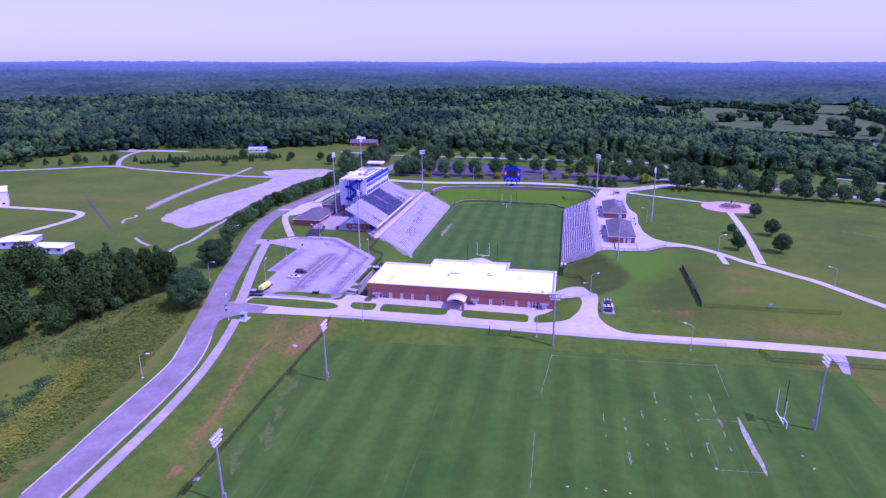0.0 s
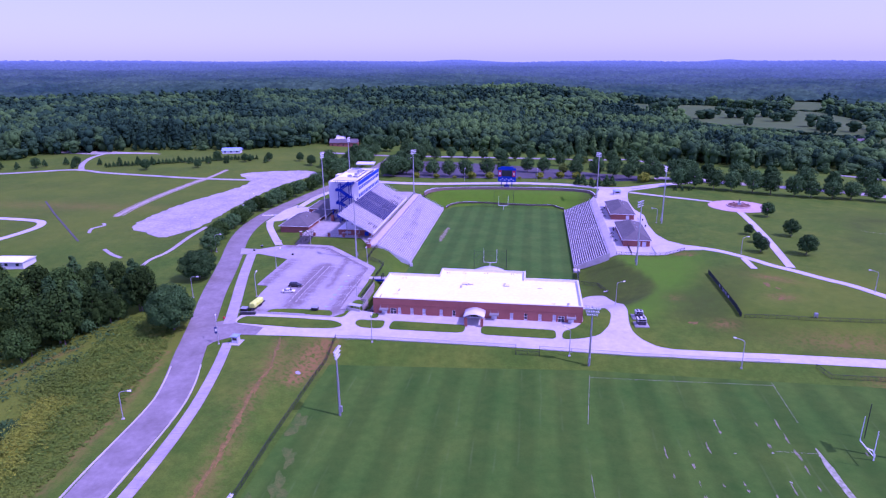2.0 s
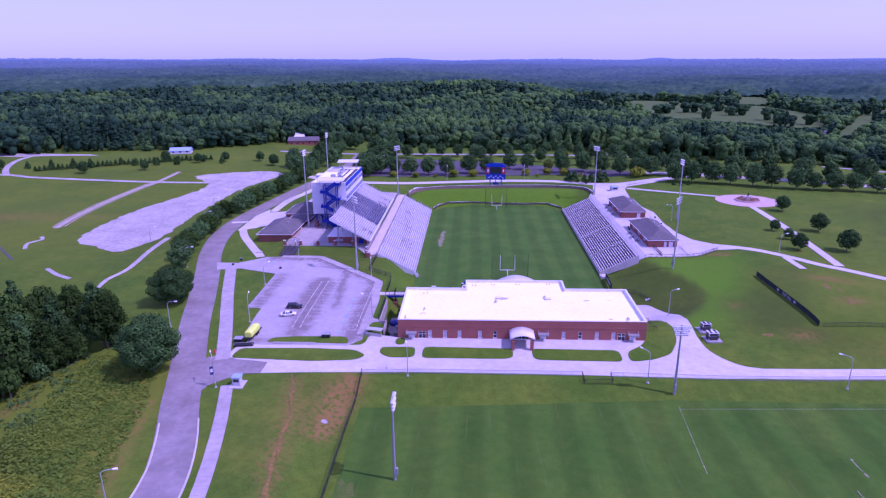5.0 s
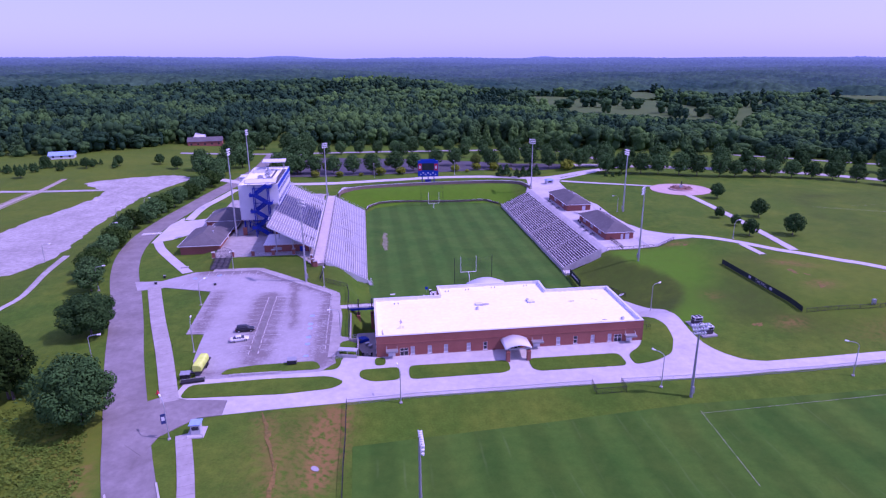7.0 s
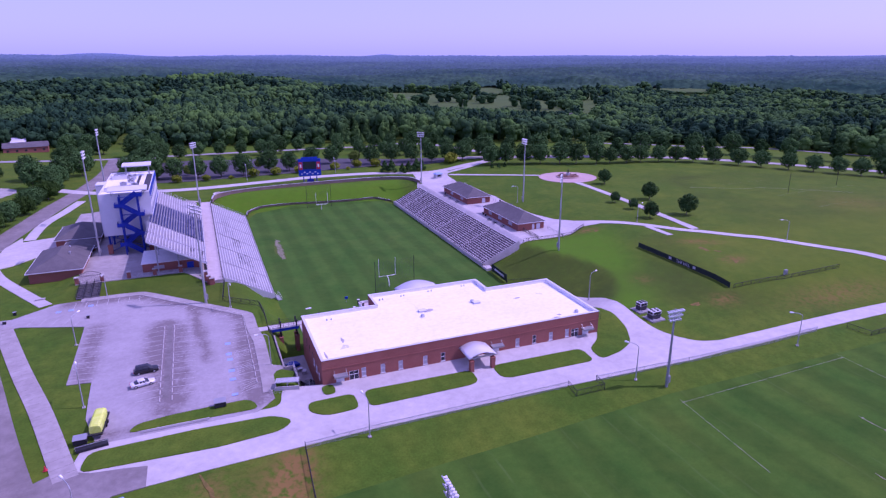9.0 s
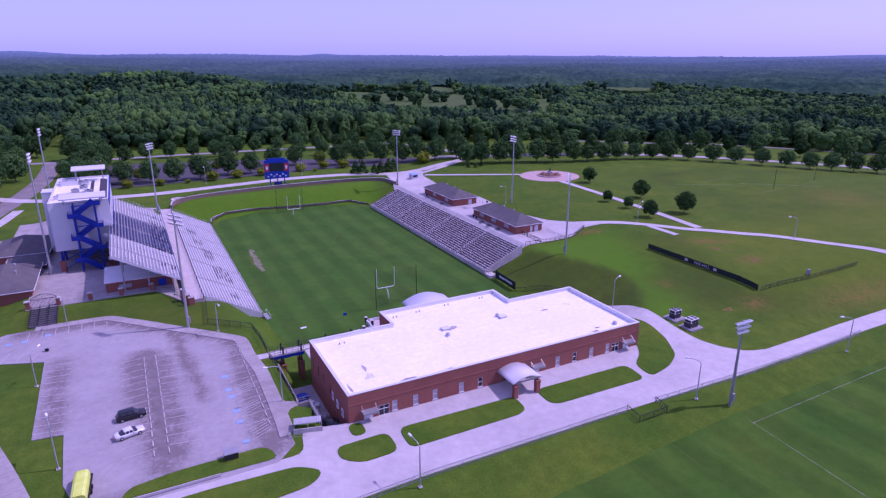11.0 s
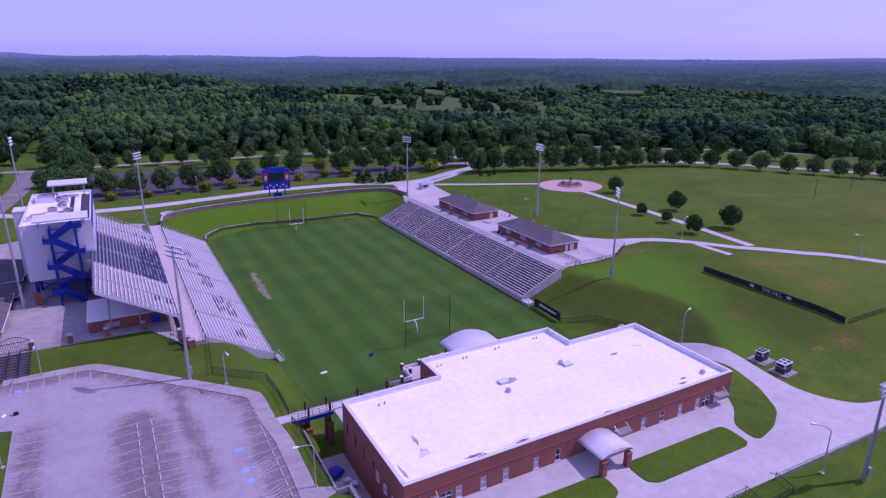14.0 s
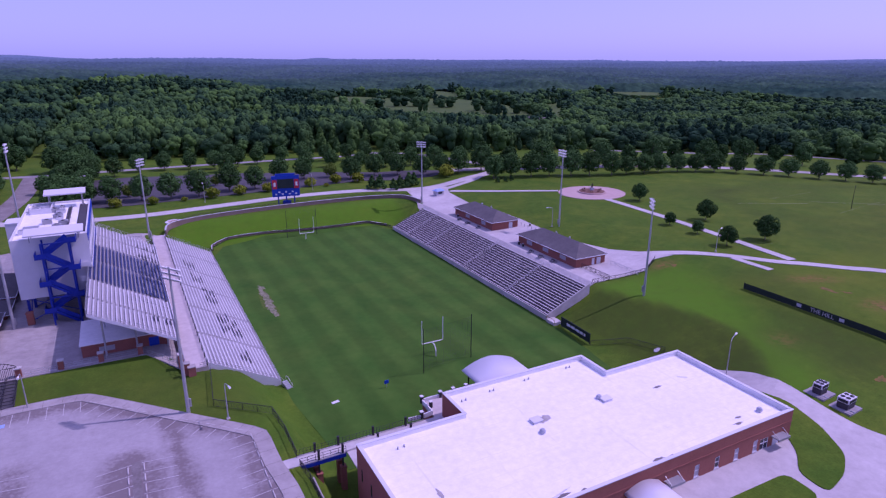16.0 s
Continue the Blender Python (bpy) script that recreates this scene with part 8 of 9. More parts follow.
for k in range(5):
    y = -40.5 - 2.4 * k
    gt = thing("queue_gate", "grey tubular queue gate on the concourse", "gate", (70.2, y, ground(70.2, y) + 0.12), 90, "queue gates")
    part("frame", Geo().tube((-1.0, 0, 0), (-1.0, 0, 1.2), 0.05, 0.05, 8).tube((1.0, 0, 0), (1.0, 0, 1.2), 0.05, 0.05, 8).tube((-1.0, 0, 1.2), (1.0, 0, 1.2), 0.05, 0.05, 8).tube((-1.0, 0, 0.4), (1.0, 0, 0.4), 0.04, 0.04, 8), "galvanised", gt)
    for j in range(4):
        part("bar", Geo().tube((-0.6 + 0.4 * j, 0, 0.4), (-0.6 + 0.4 * j, 0, 1.2), 0.025, 0.025, 6), "galvanised", gt)
for k in range(6):
    y = 12.0 - 2.3 * k
    bl_ = thing("bollard", "grey steel bollard on the concourse", "bollard", (72.0, y, ground(72.0, y) + 0.1), group="bollards")
    part("post", Geo().tube((0, 0, 0), (0, 0, 1.15), 0.11, 0.11, 10), "galvanised", bl_)
    part("cap", Geo().tube((0, 0, 1.15), (0, 0, 1.22), 0.12, 0.06, 10), "grey_metal", bl_)


# ---------- the parking lot ----------
def stripe(x0, y0, x1, y1, w=0.12, material="paint_worn", name="stall_line", label="worn white stall line", lift=0.16):
    z = ground((x0 + x1) / 2, (y0 + y1) / 2) + lift
    a, b = Vector((x0, y0, ground(x0, y0) + lift)), Vector((x1, y1, ground(x1, y1) + lift))
    d = (b - a).normalized()
    n = Vector((-d.y, d.x, 0)) * w / 2
    up_ = Vector((0, 0, 0.008))
    g = Geo().add([a - n, b - n, b + n, a + n, a - n + up_, b - n + up_, b + n + up_, a + n + up_], [(0, 3, 2, 1), (4, 5, 6, 7), (0, 1, 5, 4), (1, 2, 6, 5), (2, 3, 7, 6), (3, 0, 4, 7)])
    return tagged(part(name, g, material, None, label), category="marking", kind="structure")


stop_mesh = Geo().add([(-0.9, -0.12, 0), (0.9, -0.12, 0), (0.9, 0.12, 0), (-0.9, 0.12, 0), (-0.88, -0.07, 0.16), (0.88, -0.07, 0.16), (0.88, 0.07, 0.16), (-0.88, 0.07, 0.16)], [(0, 3, 2, 1), (4, 5, 6, 7), (0, 1, 5, 4), (1, 2, 6, 5), (2, 3, 7, 6), (3, 0, 4, 7)]).mesh("wheel_stop")
stop_mesh.materials.append(M["concrete"])


def wheel_stop(x, y, rz):
    o = new("wheel_stop", stop_mesh)
    o.matrix_basis = pose(x, y, ground(x, y) + 0.14, rz=rz)
    tagged(o, "grey concrete wheel stop in the parking lot", "wheel stop", "wheel stops")


for k in range(14):
    y = -80 - 2.75 * k
    stripe(-66.0, y, -71.2, y - 0.6)
    stripe(-64.6, y, -59.6, y - 0.6)
    wheel_stop(-66.6, y - 1.4, 90)
    wheel_stop(-64.3, y - 1.4, 90)
    if k < 11:
        stripe(-84.8, y + 5, -80.2, y + 4.4)
    stripe(-46.4, y + 0.5, -51.6, y - 0.1)
    wheel_stop(-47.6, y - 0.9, 90)
for k in range(12):
    u = k / 12
    x, y = mix(-71.5, -47, u), mix(-54.6, -78.2, u)
    stripe(x, y, x - 3.6, y - 3.4)
    wheel_stop(x - 0.2, y - 1.6, -44)
for k in range(7):
    stripe(-90 + 2.7 * k, -54, -90 + 2.7 * k, -58.6)
for k in range(5):
    stripe(-99.5 + 2.8 * k, -66.6 - 1.2 * k, -98.3 + 2.8 * k, -62.4 - 1.2 * k)
for x, y in [(-52.3, -96.6), (-52.4, -102.3), (-52.3, -105.2), (-52.3, -110.7), (-52.3, -114.3), (-52.3, -120), (-93.5, -59.4), (-90.5, -59.2), (-86, -57.6)]:
    z = ground(x, y) + 0.162
    tagged(part("parking_symbol", Geo().prism([(x - 0.62, y - 0.6), (x + 0.62, y - 0.6), (x + 0.62, y + 0.6), (x - 0.62, y + 0.6)], z, z + 0.008), "paint_blue", None, "faded blue accessible parking mark"), category="marking", kind="structure")
for k in range(3):
    for j in range(5):
        y = -100 - 7.8 * k - 0.75 * j
        stripe(-47.6, y, -51.2, y - 1.6, 0.1)
strip("lot_median", [(-65.5, -79.4), (-65.4, -100), (-65.5, -117)], 1.3, "asphalt_worn", "brown silted strip between the parking rows", 0.155, "pavement")


def loft(stations, section):
    """A skin through like-numbered cross-sections along x, closed at both ends."""
    g = Geo()
    rows = [[(x, y, z) for y, z in section(w, z0, z1)] for x, w, z0, z1 in stations]
    n = len(rows[0])
    fs = [(i * n + k, i * n + (k + 1) % n, (i + 1) * n + (k + 1) % n, (i + 1) * n + k) for i in range(len(rows) - 1) for k in range(n)]
    return g.add([p for r in rows for p in r], fs + [tuple(range(n))[::-1], tuple(range((len(rows) - 1) * n, len(rows) * n))])


def car(x, y, rz, paint, label, suv):
    c = thing("car", label, "car", (x, y, ground(x, y) + 0.14), rz, "parked cars")
    L, W, H = (5.0, 1.95, 1.75) if suv else (4.8, 1.82, 1.42)
    hood = 0.98 if suv else 0.86
    lower = lambda w, z0, z1: [(-w * 0.9, z0), (-w, z0 + 0.12), (-w, mix(z0, z1, 0.72)), (-w * 0.93, z1 - 0.03), (-w * 0.7, z1), (0, z1 + 0.04), (w * 0.7, z1), (w * 0.93, z1 - 0.03), (w, mix(z0, z1, 0.72)), (w, z0 + 0.12), (w * 0.9, z0)]
    h = W / 2
    tail = hood + (0.06 if suv else 0.10)
    body = loft([(-L / 2, h * 0.72, 0.42, 0.66), (-L / 2 + 0.12, h * 0.86, 0.30, hood - 0.14), (-L / 2 + 0.5, h * 0.96, 0.24, hood - 0.05), (-L / 2 + 1.3, h, 0.22, hood + 0.03), (-0.2, h, 0.22, hood + 0.06), (L / 2 - 1.1, h, 0.22, tail), (L / 2 - 0.4, h * 0.96, 0.26, tail),
                 (L / 2 - 0.1, h * 0.86, 0.36, tail - 0.12), (L / 2, h * 0.76, 0.46, 0.74)], lower)
    part("body", body, paint, c, smooth=True)
    a0, a1 = -L / 2 + 1.15, L / 2 - (0.2 if suv else 0.7)
    b0, b1 = -L / 2 + 2.05, L / 2 - (0.62 if suv else 1.6)
    upper = lambda w, z0, z1: [(-w, z0), (-w * 0.97, mix(z0, z1, 0.5)), (-w * 0.86, z1 - 0.05), (-w * 0.6, z1), (0, z1 + 0.02), (w * 0.6, z1), (w * 0.86, z1 - 0.05), (w * 0.97, mix(z0, z1, 0.5)), (w, z0)]
    part("cabin_glass", loft([(a0, h * 0.84, hood - 0.02, hood + 0.05), (mix(a0, b0, 0.5), h * 0.90, hood - 0.02, mix(hood, H, 0.55)), (b0, h * 0.90, hood - 0.02, H - 0.05), (b1, h * 0.90, hood - 0.02, H - 0.06), (mix(b1, a1, 0.55), h * 0.88, hood - 0.02, mix(hood, H, 0.5)), (a1, h * 0.82, hood - 0.02, hood + 0.07)], upper), "glass", c, smooth=True)
    part("roof", loft([(b0 - 0.12, h * 0.74, H - 0.07, H - 0.03), (b0 + 0.2, h * 0.80, H - 0.07, H + 0.005), (mix(b0, b1, 0.5), h * 0.80, H - 0.07, H + 0.03), (b1, h * 0.78, H - 0.09, H - 0.01), (b1 + 0.12, h * 0.72, H - 0.10, H - 0.06)], upper), paint, c, smooth=True)
    for s in (-1, 1):
        for px in (mix(b0, b1, 0.0), mix(b0, b1, 0.45), mix(b0, b1, 0.95)):
            part("pillar", Geo().beam((px - 0.1, s * h * 0.905, hood), (px, s * h * 0.80, H - 0.05), 0.09), paint, c)
    for wx in (-L / 2 + 0.95, L / 2 - 0.95):
        for s in (-1, 1):
            t = part("wheel", Geo().tube((wx, s * (W / 2 - 0.2), 0.34), (wx, s * (W / 2 + 0.02), 0.34), 0.34, 0.34, 14), "tyre", c)
            part("rim", Geo().tube((wx, s * (W / 2 + 0.02), 0.34), (wx, s * (W / 2 + 0.035), 0.34), 0.21, 0.2, 12), "galvanised", t)
    for s in (-1, 1):
        part("headlight", Geo().box(-L / 2 - 0.02, s * 0.65 - 0.18, 0.62, -L / 2 + 0.02, s * 0.65 + 0.18, 0.78), "lamp_glass", c)
        part("tail_light", Geo().box(L / 2 - 0.04, s * 0.68 - 0.14, 0.62, L / 2 + 0.02, s * 0.68 + 0.14, 0.8), "red_panel", c)
        part("mirror", Geo().box(a0 + 0.55, s * (W / 2 + 0.1) - 0.1, hood + 0.02, a0 + 0.75, s * (W / 2 + 0.1) + 0.1, hood + 0.18), paint, c)


car(-69.6, -104.4, 186, "car_black", "black sport utility vehicle parked in the lot", True)
car(-70.0, -110.2, 194, "car_silver", "silver sedan parked in the lot", False)
tr = thing("trailer", "long low trailer under a bright yellow cover", "trailer", (-76.9, -121.9, ground(-76.9, -121.9) + 0.12), 87)
part("bed", Geo().box(-4.2, -1.25, 0.5, 3.6, 1.35, 0.72), "black_metal", tr)
cov = [(-1.0, 0.72), (-1.08, 1.6), (-0.95, 2.15), (-0.6, 2.35), (0.6, 2.35), (0.95, 2.15), (1.08, 1.6), (1.0, 0.72)]
part("cover", Geo().add([(x, a * w, b - d) for x, w, d in ((-3.6, 0.93, 0.2), (-3.2, 1.0, 0.0), (0.2, 1.02, 0.0), (2.6, 1.0, 0.05), (2.9, 0.93, 0.25)) for a, b in cov],
                       [tuple(range(8))[::-1], tuple(range(32, 40))] + [(8 * i + k, 8 * i + (k + 1) % 8, 8 * i + 8 + (k + 1) % 8, 8 * i + 8 + k) for i in range(4) for k in range(8)]), "yellow_cover", tr, "bright yellow fabric cover")
for x in (-0.6, 0.6):
    for s in (-1, 1):
        part("wheel", Geo().tube((x, s * 1.2, 0.35), (x, s * 1.42, 0.35), 0.35, 0.35, 12), "tyre", tr)
part("drawbar", Geo().beam((-3.2, 0.6, 0.6), (-4.6, 0, 0.6), 0.12).beam((-3.2, -0.6, 0.6), (-4.6, 0, 0.6), 0.12), "black_metal", tr)
part("tool_box", Geo().box(-3.15, -0.9, 0.75, -2.65, 0.9, 1.5), "black_metal", tr)
dk = thing("loading_dock", "dark low trailer ramp beside the grass bed", "ramp", (-77.5, -128.0, ground(-77.5, -128) + 0.12), 8)
part("platform", Geo().box(-2.6, -0.8, 0, 2.6, 0.8, 0.5), "black_metal", dk)
part("railing", Geo().beam((-2.6, -0.7, 1.2), (2.6, -0.7, 1.2), 0.07).beam((-2.6, -0.7, 0.5), (-2.6, -0.7, 1.2), 0.07).beam((2.6, -0.7, 0.5), (2.6, -0.7, 1.2), 0.07), "galvanised", dk)
for x, y in ((-55.3, -123.3), (-79.5, -126.4)):
    bn = thing("trash_cart", "dark covered trash cart", "trash bin", (x, y, ground(x, y) + 0.24))
    part("bin", Geo().box(-1.1, -0.7, 0.15, 1.1, 0.7, 1.2), "black_metal", bn)
    part("lid", Geo().add([(-1.15, -0.75, 1.2), (1.15, -0.75, 1.2), (1.15, 0.75, 1.5), (-1.15, 0.75, 1.5), (-1.15, -0.75, 1.1), (1.15, -0.75, 1.1), (1.15, 0.75, 1.1), (-1.15, 0.75, 1.1)], [(0, 1, 2, 3), (7, 6, 5, 4), (0, 4, 5, 1), (1, 5, 6, 2), (2, 6, 7, 3), (3, 7, 4, 0)]), "grey_metal", bn)
gd = thing("guard_rail", "low pale rail beside the grass bed", "rail", (-63.5, -126.9, ground(-63.5, -127) + 0.15))
part("beam", Geo().box(-6, -0.08, 0.3, 6, 0.08, 0.55), "concrete", gd)
for k in range(5):
    part("post", Geo().box(-5.8 + 2.9 * k, -0.06, 0, -5.68 + 2.9 * k, 0.06, 0.3), "galvanised", gd)
bo = thing("ticket_booth", "small grey guard booth with a blue roof beside the junction", "booth", (-71.7, -148.6, ground(-71.7, -148.6)))
part("pad", Geo().box(-1.7, -2.0, -0.2, 1.7, 2.0, 0.2), "concrete", bo)
part("cabin", Geo().box(-0.9, -0.9, 0.2, 0.9, 0.9, 2.4), "stucco", bo)
part("window", Geo().box(-0.7, -0.92, 1.2, 0.7, -0.905, 2.0).box(-0.92, -0.7, 1.2, -0.905, 0.7, 2.0), "glass", bo)
part("roof", Geo().box(-1.15, -1.15, 2.4, 1.15, 1.15, 2.55), "paint_blue", bo)
part("counter_rail", Geo().beam((-1.5, -1.9, 0.9), (1.5, -1.9, 0.9), 0.08).beam((-1.5, -1.9, 0.2), (-1.5, -1.9, 0.9), 0.08).beam((1.5, -1.9, 0.2), (1.5, -1.9, 0.9), 0.08), "galvanised", bo)
bn = thing("lamp_banner", "dark banner hung on the street lamp", "banner", (-77.5, -149.4, ground(-77, -150)), 20)
part("cloth", Geo().box(-0.45, -0.02, 3.2, 0.45, 0.02, 5.4), "seat_navy", bn)
part("print_bar", Geo().box(-0.3, -0.035, 3.9, 0.3, -0.022, 4.8), "white_panel", bn)
co = thing("traffic_cone", "orange traffic cone on the sidewalk", "cone", (-84.2, -132, ground(-84.2, -132) + 0.16))
part("cone", Geo().tube((0, 0, 0.04), (0, 0, 0.9), 0.3, 0.06, 10).box(-0.35, -0.35, 0, 0.35, 0.35, 0.05), "red_panel", co)
be = thing("bench", "pale concrete bench on the grass", "bench", (-99.9, -47.5, ground(-99.9, -47.5)), 10)
part("seat", Geo().box(-1.3, -0.3, 0.4, 1.3, 0.3, 0.55), "concrete", be)
for s in (-1, 1):
    part("leg", Geo().box(s - 0.15, -0.25, -0.1, s + 0.15, 0.25, 0.4), "concrete", be)
for x, y in ((-85.5, -66.8), (-105, -63), (-104, -57), (-46.3, -45)):
    bol = thing("utility_box", "small dark utility box", "utility box", (x, y, ground(x, y)))
    part("box", Geo().box(-0.35, -0.3, 0, 0.35, 0.3, 0.9), "black_metal", bol)
    part("lid", Geo().box(-0.4, -0.35, 0.9, 0.4, 0.35, 0.96), "grey_metal", bol)
for k in range(8):
    stripe(-129 + 0.95 * k, -1.2 + 0.12 * k, -129 + 0.95 * k, 1.6 + 0.12 * k, 0.5, "white_paint", "crosswalk_bar", "white crosswalk bar on the road", 0.135)


# ---------- fields and lawn ----------
tagged(part("ring_pad", Geo().prism([(-45.5 + 3.4 * math.cos(a * math.pi / 16), 81 + 3.4 * math.sin(a * math.pi / 16)) for a in range(32)], ground(-45.5, 81) - 0.5, ground(-45.5, 81) + 0.22), "white_panel", None, "round pale concrete pad with a worn centre"), category="pad", kind="structure")
tagged(part("ring_pad", Geo().prism([(-45.5 + 2.6 * math.cos(a * math.pi / 16), 81 + 2.6 * math.sin(a * math.pi / 16)) for a in range(32)], ground(-45.5, 81), ground(-45.5, 81) + 0.24), "paver", None, "worn pinkish centre of a round pad"), category="pad", kind="structure")
def patch(name, cx, cy, rx, ry, a, material, label, lift, seed, rag=0.35):
    rg = random.Random(seed)
    n = 26
    pts = []
    p1, p2, p3 = (rg.uniform(0, 6.28) for k in range(3))
    for k in range(n):
        t = 2 * math.pi * k / n
        q = 1 + rag * (0.45 * math.sin(2 * t + p1) + 0.4 * math.sin(3 * t + p2) + 0.3 * math.sin(6 * t + p3) + 0.3 * (rg.random() - 0.5))
        u, v = rx * q * math.cos(t), ry * q * math.sin(t)
        pts.append((cx + u * math.cos(a) - v * math.sin(a), cy + u * math.sin(a) + v * math.cos(a)))
    ob = part(name, sheet(pts, lift, 0.05, 1.5), material, None, label)
    return tagged(ob, category="bare patch", kind="structure")


rut = random.Random(61)
for (x1, y1), (x2, y2) in zip(CLAY_TRACK, CLAY_TRACK[1:]):
    long = math.hypot(x2 - x1, y2 - y1)
    n = max(2, round(long / 4.5))
    for k in range(n):
        u = (k + 0.5) / n
        patch("clay_rut", mix(x1, x2, u) + rut.uniform(-0.3, 0.3), mix(y1, y2, u), rut.uniform(0.25, 0.65), long / n * rut.uniform(0.5, 0.8), math.atan2(y2 - y1, x2 - x1) - math.pi / 2, "clay", "bare orange clay rut in the grass", 0.075 + 0.006 * (k % 2), rut.randrange(999), 0.6)
patch("worn_patch", -28.2, -2.5, 1.5, 12.5, -0.04, "thin_grass", "thin brownish grass round a worn strip in the turf", 0.058, 299, 0.5)
for k in range(16):
    u = k / 15
    patch("worn_patch", -28.7 + 1.1 * u + rut.uniform(-0.35, 0.35), mix(-13, 10, u), rut.uniform(0.6, 1.15) * (1.2 - abs(u - 0.4)), rut.uniform(1.6, 2.8), rut.uniform(-0.15, 0.15), "worn_soil", "bare pale worn strip in the turf", 0.064 + 0.005 * (k % 3), 300 + k, 0.55)
patch("worn_patch", 82.3, -193, 0.8, 10.0, 0.02, "chalk", "bare white chalky strip on the practice field", 0.075, 5, 0.3)
for k in range(34):
    x, y = rut.choice((49, 54, 58.5, 63, 63, 68, 72.3, 72.3, 77.3, 77.3, 92.3)), rut.uniform(-207, -170)
    patch("worn_spot", x + rut.uniform(-0.2, 0.2), y, rut.uniform(0.10, 0.24), rut.uniform(0.5, 2.0), 0.0, "worn_soil", "small bare chalky spot on the practice field", 0.062 + 0.004 * (k % 3), 400 + k, 0.6)
for x, y, r in ((72.2, -184, 0.45), (72.4, -194, 0.5), (72.5, -203.5, 0.5), (81.9, -184, 0.5), (92.5, -195.5, 0.5), (93.5, -200, 0.55), (40, -215, 0.5), (44, -215, 0.45), (48, -215, 0.5), (53, -215, 0.45), (63, -172, 0.4), (64, -185, 0.4)):
    patch("worn_spot", x, y, 0.65 * r, 0.5 * r, 0.3, "chalk", "small bare chalky spot on the practice field", 0.078, 450 + int(10 * x) % 97, 0.5)


def chalk_line(x0, y0, x1, y1, w=0.09, lift=0.09):
    n = max(2, int(math.hypot(x1 - x0, y1 - y0) / 3))
    g = Geo()
    d = Vector((x1 - x0, y1 - y0, 0)).normalized()
    q = Vector((-d.y, d.x, 0)) * w / 2
    for k in range(n):
        a = Vector((mix(x0, x1, (k + 0.06 * (k % 3)) / n), mix(y0, y1, (k + 0.06 * (k % 3)) / n), 0))
        b = Vector((mix(x0, x1, (k + 0.98) / n), mix(y0, y1, (k + 0.98) / n), 0))
        a.z, b.z = ground(a.x, a.y) + lift, ground(b.x, b.y) + lift
        g.add([a - q, b - q, b + q, a + q], [(0, 1, 2, 3)])
    tagged(part("field_line", g, "chalk", None, "faint white chalk line on the grass"), category="marking", kind="structure")


for q in ((34.4, -153.4, 82.8, -153.2), (190.8, -38.6, 257.8, -29.3), (191.7, -60.9, 217.2, -58.0), (188.3, -9.1, 222.7, -7.1), (34.9, -152, 32.6, -177), (31.9, -196, 32.2, -217), (82.8, -151.7, 82.2, -171), (72.9, -183.3, 82.2, -183.3), (72.4, -203.9, 82.5, -203.4)):
    chalk_line(*q)
for k, (x, y, a, b) in enumerate(((-47.5, -225, 0.9, 3), (102, -88, 0.8, 2.5), (104.5, -91.5, 0.5, 1.2), (102, -102, 1.5, 0.7), (70, -119, 1.4, 0.8), (84, -52, 1.3, 0.6))):
    patch("clay_patch", x, y, a, b, 0.1 * k, "clay", "bare orange clay patch in the grass", 0.04, 90 + k, 0.6)
for k, (x, y, a, b) in enumerate(((-38.5, -184, 2.2, 3.6), (-35.5, -197, 1.5, 3.2), (-33.5, -208, 2.0, 4.5), (-37, -217, 1.8, 5))):
    patch("thin_grass_patch", x, y, a, b, 0.15 * k, "thin_grass", "thin pale grass on the practice field", 0.07, 140 + k, 0.75)
patch("manhole_pad", -47.6, -160, 0.75, 0.75, 0, "asphalt_old", "round concrete manhole cover in the clay", 0.12, 30, 0.05)
patch("manhole_pad", -41.5, -226, 0.75, 0.75, 0, "asphalt_old", "round concrete manhole cover in the clay", 0.12, 31, 0.05)
patch("drain_stone", 46.5, -82.1, 0.9, 0.6, 0, "stucco", "grey drain stone on the slope", 0.12, 32, 0.15)
ks = thing("down_marker", "small blue and white sign on the grass", "sign", (-16.3, -65, 0.05))
part("post", Geo().tube((0, 0, 0), (0, 0, 1.5), 0.05, 0.05, 6), "galvanised", ks)
part("board", Geo().box(-0.5, -0.06, 1.0, 0.5, 0.06, 1.8), "blue_panel", ks)
mt = thing("turf_mat", "pale mat lying on the grass", "mat", (-28.1, -65.5, 0.06), 10)
part("sheet", Geo().box(-0.8, -0.4, 0, 0.8, 0.4, 0.05), "white_panel", mt)
pz = thing("plaza_planter", "round raised planter of red mulch and shrubs", "planter", (129.5, 38.5, ground(129.5, 38.5)))
part("ring", Geo().tube((0, 0, 0.0), (0, 0, 0.75), 6.4, 6.2, 32), "paver", pz)
part("mulch", Geo().tube((0, 0, 0.75), (0, 0, 1.15), 5.8, 3.0, 24), "mulch", pz)
v, f = leaf_cloud(np.random.RandomState(8), [(4.2 * math.cos(a), 4.2 * math.sin(a), 1.2) for a in range(12)], [(0.9, 0.9, 0.7)] * 12, 380, 0.22)
tagged(part("shrubs", fast_mesh("shrubs", v, f, "mulch", 4), "mulch", pz), kind="stuff")
part("statue_base", Geo().box(-0.7, -0.7, 1.0, 0.7, 0.7, 2.2).box(-0.85, -0.85, 2.2, 0.85, 0.85, 2.35), "stucco", pz)
su = thing("statue", "small dark bronze statue on the planter", "statue", (129.5, 38.5, ground(129.5, 38.5) + 2.35))
part("figure_block", Geo().tube((0, 0, 0), (0, 0, 1.1), 0.42, 0.34, 8).tube((0, 0, 1.1), (0.15, 0, 1.9), 0.36, 0.18, 8), "bronze", su)
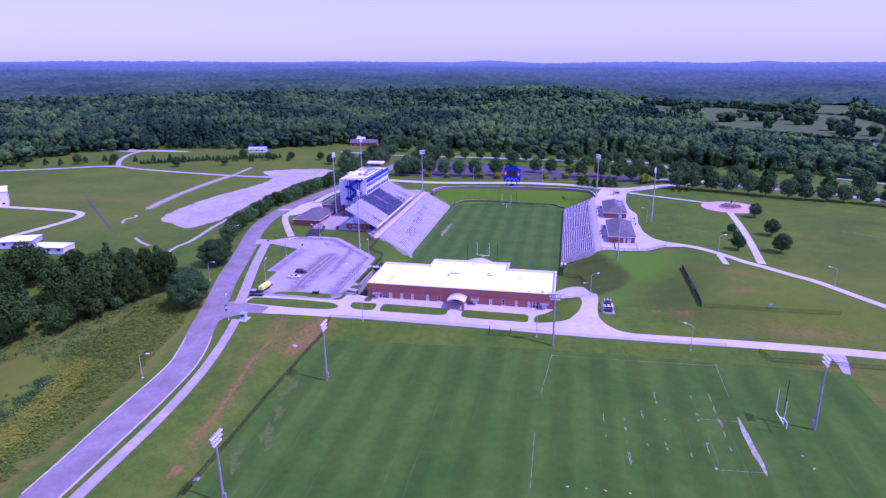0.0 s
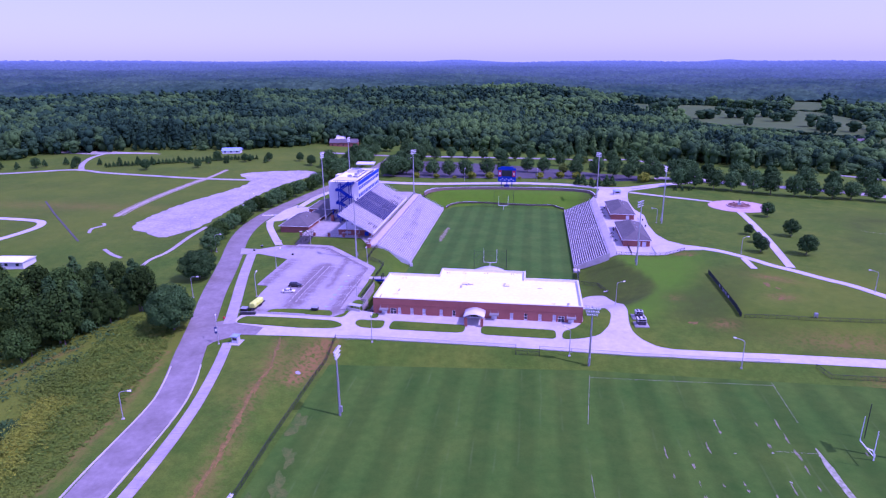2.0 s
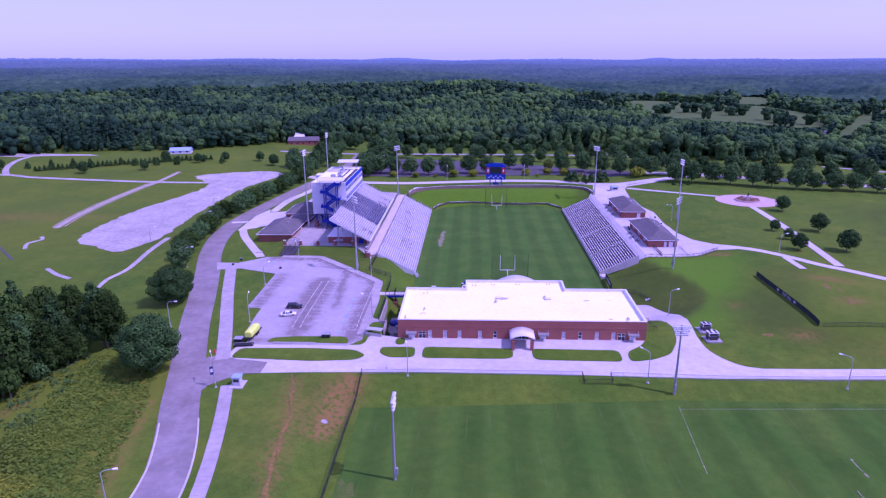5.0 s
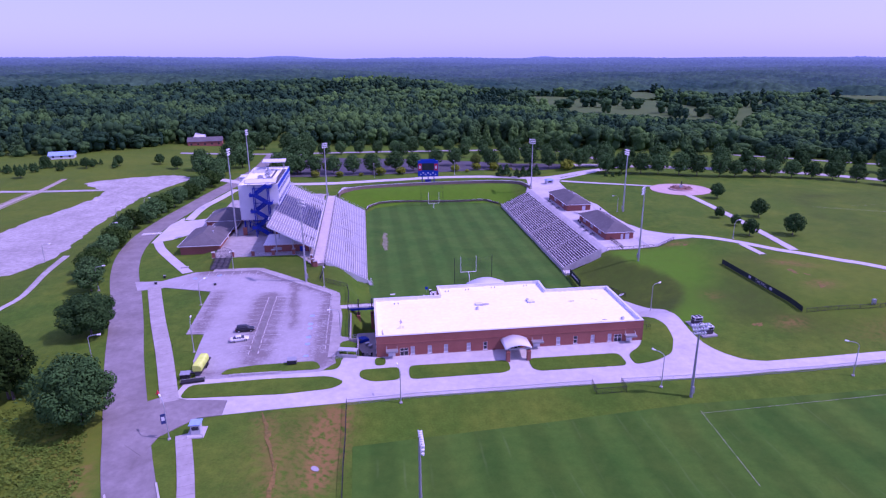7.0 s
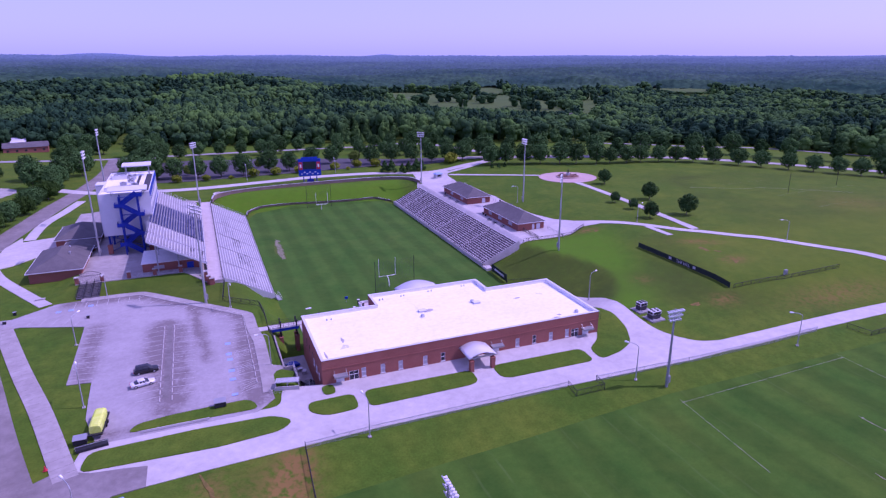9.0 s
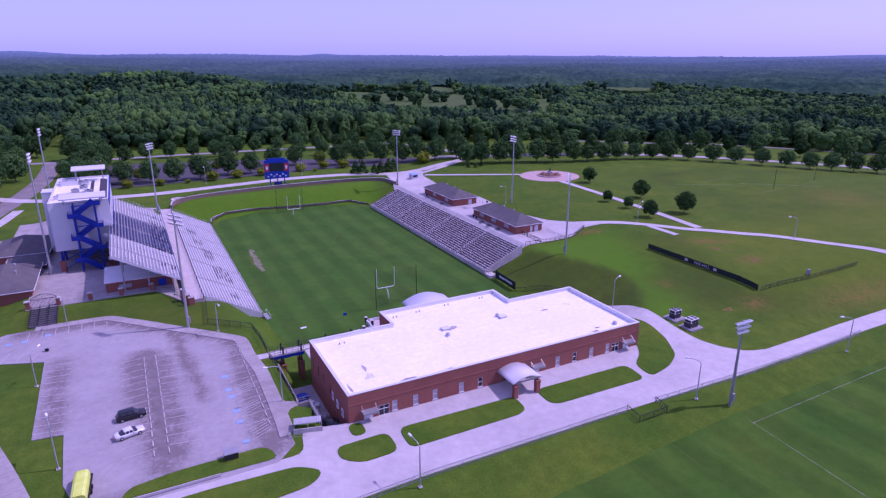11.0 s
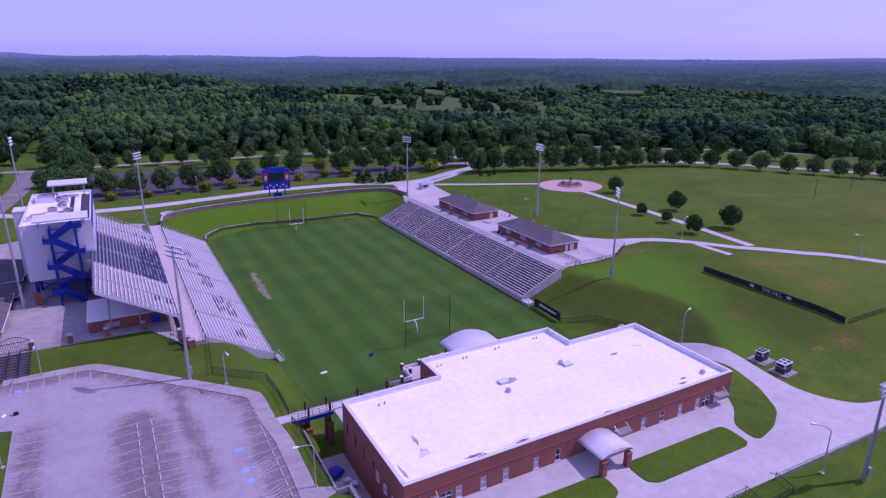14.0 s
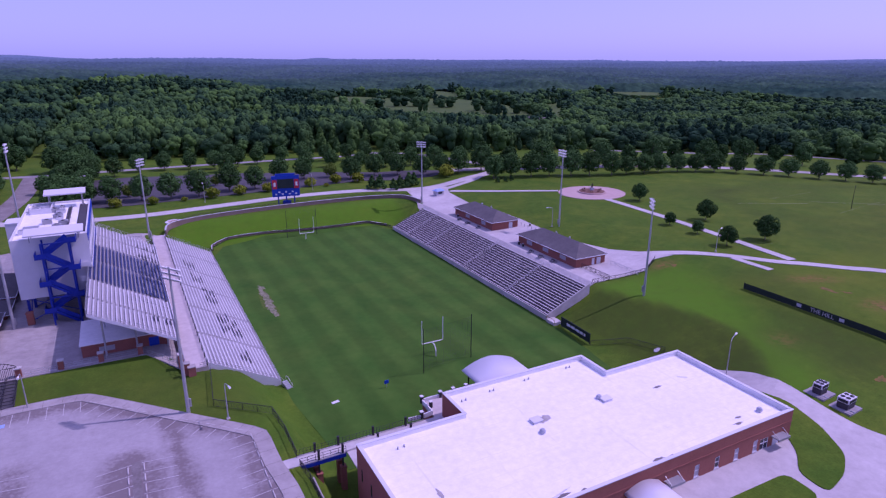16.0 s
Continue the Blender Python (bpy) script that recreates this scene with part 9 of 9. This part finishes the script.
kn = thing("ticket_kiosk", "small blue-roofed ticket kiosk on the concourse", "kiosk", (69, 75.5, ground(69, 75.5)), 10)
part("cabin", Geo().box(-2, -1.3, 0, 2, 1.3, 2.4), "stucco", kn)
part("roof", Geo().add([(-2.5, -1.8, 2.4), (2.5, -1.8, 2.4), (2.5, 1.8, 2.4), (-2.5, 1.8, 2.4), (-1.2, 0, 3.3), (1.2, 0, 3.3)], [(0, 1, 5, 4), (2, 3, 4, 5), (1, 2, 5), (3, 0, 4), (3, 2, 1, 0)]), "paint_blue", kn)
part("window", Geo().box(-1.2, -1.34, 1.0, 1.2, -1.305, 1.9), "glass", kn)
for x, y, h in ((202.7, -36.1, 10), (248.4, -26.5, 10)):
    wp = thing("field_pole", "slim dark pole on the far lawn", "pole", (x, y, ground(x, y)))
    part("shaft", Geo().tube((0, 0, -0.2), (0, 0, h), 0.11, 0.08, 6), "black_metal", wp)
ps = thing("pump_box", "small grey cabinet on the lawn", "cabinet", (107.5, -115.5, ground(107.5, -115.5)))
part("cabinet_body", Geo().box(-0.5, -0.35, 0.6, 0.5, 0.35, 1.6), "grey_metal", ps)
part("legs", Geo().box(-0.5, -0.3, -0.1, -0.4, 0.3, 0.6).box(0.4, -0.3, -0.1, 0.5, 0.3, 0.6), "galvanised", ps)
for q in ((200, -20, 236, -44), (170, -8, 196, -22)):
    chalk_line(*q, 0.25)


# ---------- far houses and sheds ----------
def shed(name, label, x, y, w, d, h, rz, wall, roof, ridge_h=1.6, over=0.5):
    s = thing(name, label, "building", (x, y, ground(x, y)), rz)
    part("wall", Geo().box(-w / 2, -d / 2, -0.5, w / 2, d / 2, h), wall, s)
    a, b = w / 2 + over, d / 2 + over
    part("roof", Geo().add([(-a, -b, h + 0.002), (a, -b, h + 0.002), (a, b, h + 0.002), (-a, b, h + 0.002), (-a, 0, h + ridge_h), (a, 0, h + ridge_h)], [(0, 1, 5, 4), (2, 3, 4, 5), (0, 4, 3), (1, 2, 5), (3, 2, 1, 0)]), roof, s)
    for k in range(max(1, int(w / 5))):
        u = -w / 2 + w * (k + 0.5) / max(1, int(w / 5))
        wdw = part("window", Geo().box(u - 0.7, -d / 2 - 0.06, 1.0, u + 0.7, -d / 2 - 0.003, 2.2), "glass", s)
    return s


shed("farmhouse", "low brick house with a pale roof before the woods", -163, 262, 26, 12, 3.6, 8, "brick", "shingle", 3.0)
shed("farmhouse_wing", "white gabled house before the woods", -171, 272, 12, 10, 5.2, 8, "white_panel", "coping", 3.2)
shed("blue_shed", "long shed with a blue metal roof", -241, 190, 15, 9, 2.4, 14, "white_panel", "paint_blue", 2.2)
shed("storage_shed", "long low shed with a pale metal roof", -203, -89, 15, 8, 2.8, 5, "white_panel", "membrane", 1.0)
shed("storage_shed", "low open shed with a flat pale roof", -227, -84, 15, 11, 3.0, 20, "stucco", "membrane", 0.5)
shed("white_barn", "tall plain white metal building", -322, -22, 36, 20, 9.0, 45, "white_panel", "membrane", 2.0)
for x, y, w, rz in ((341, 360, 22, 20), (491, 379, 26, -10), (470, 400, 16, 30), (881, 1047, 40, 15), (364, 408, 22, 15), (30, 300, 12, 30)):
    shed("distant_house", "distant house with a pale grey roof among trees", x, y, w, 10, 5, rz, "stucco", "shingle", 3.4)
dm = thing("drain_channel", "narrow stone-lined drainage channel in the grass", "channel")
line = [(-279, 20), (-250, -8), (-222, -34), (-196, -58)]
part("lining", sheet(ribbon(line, 0.9), 0.1, 0.2, 3), "asphalt_dark", dm)
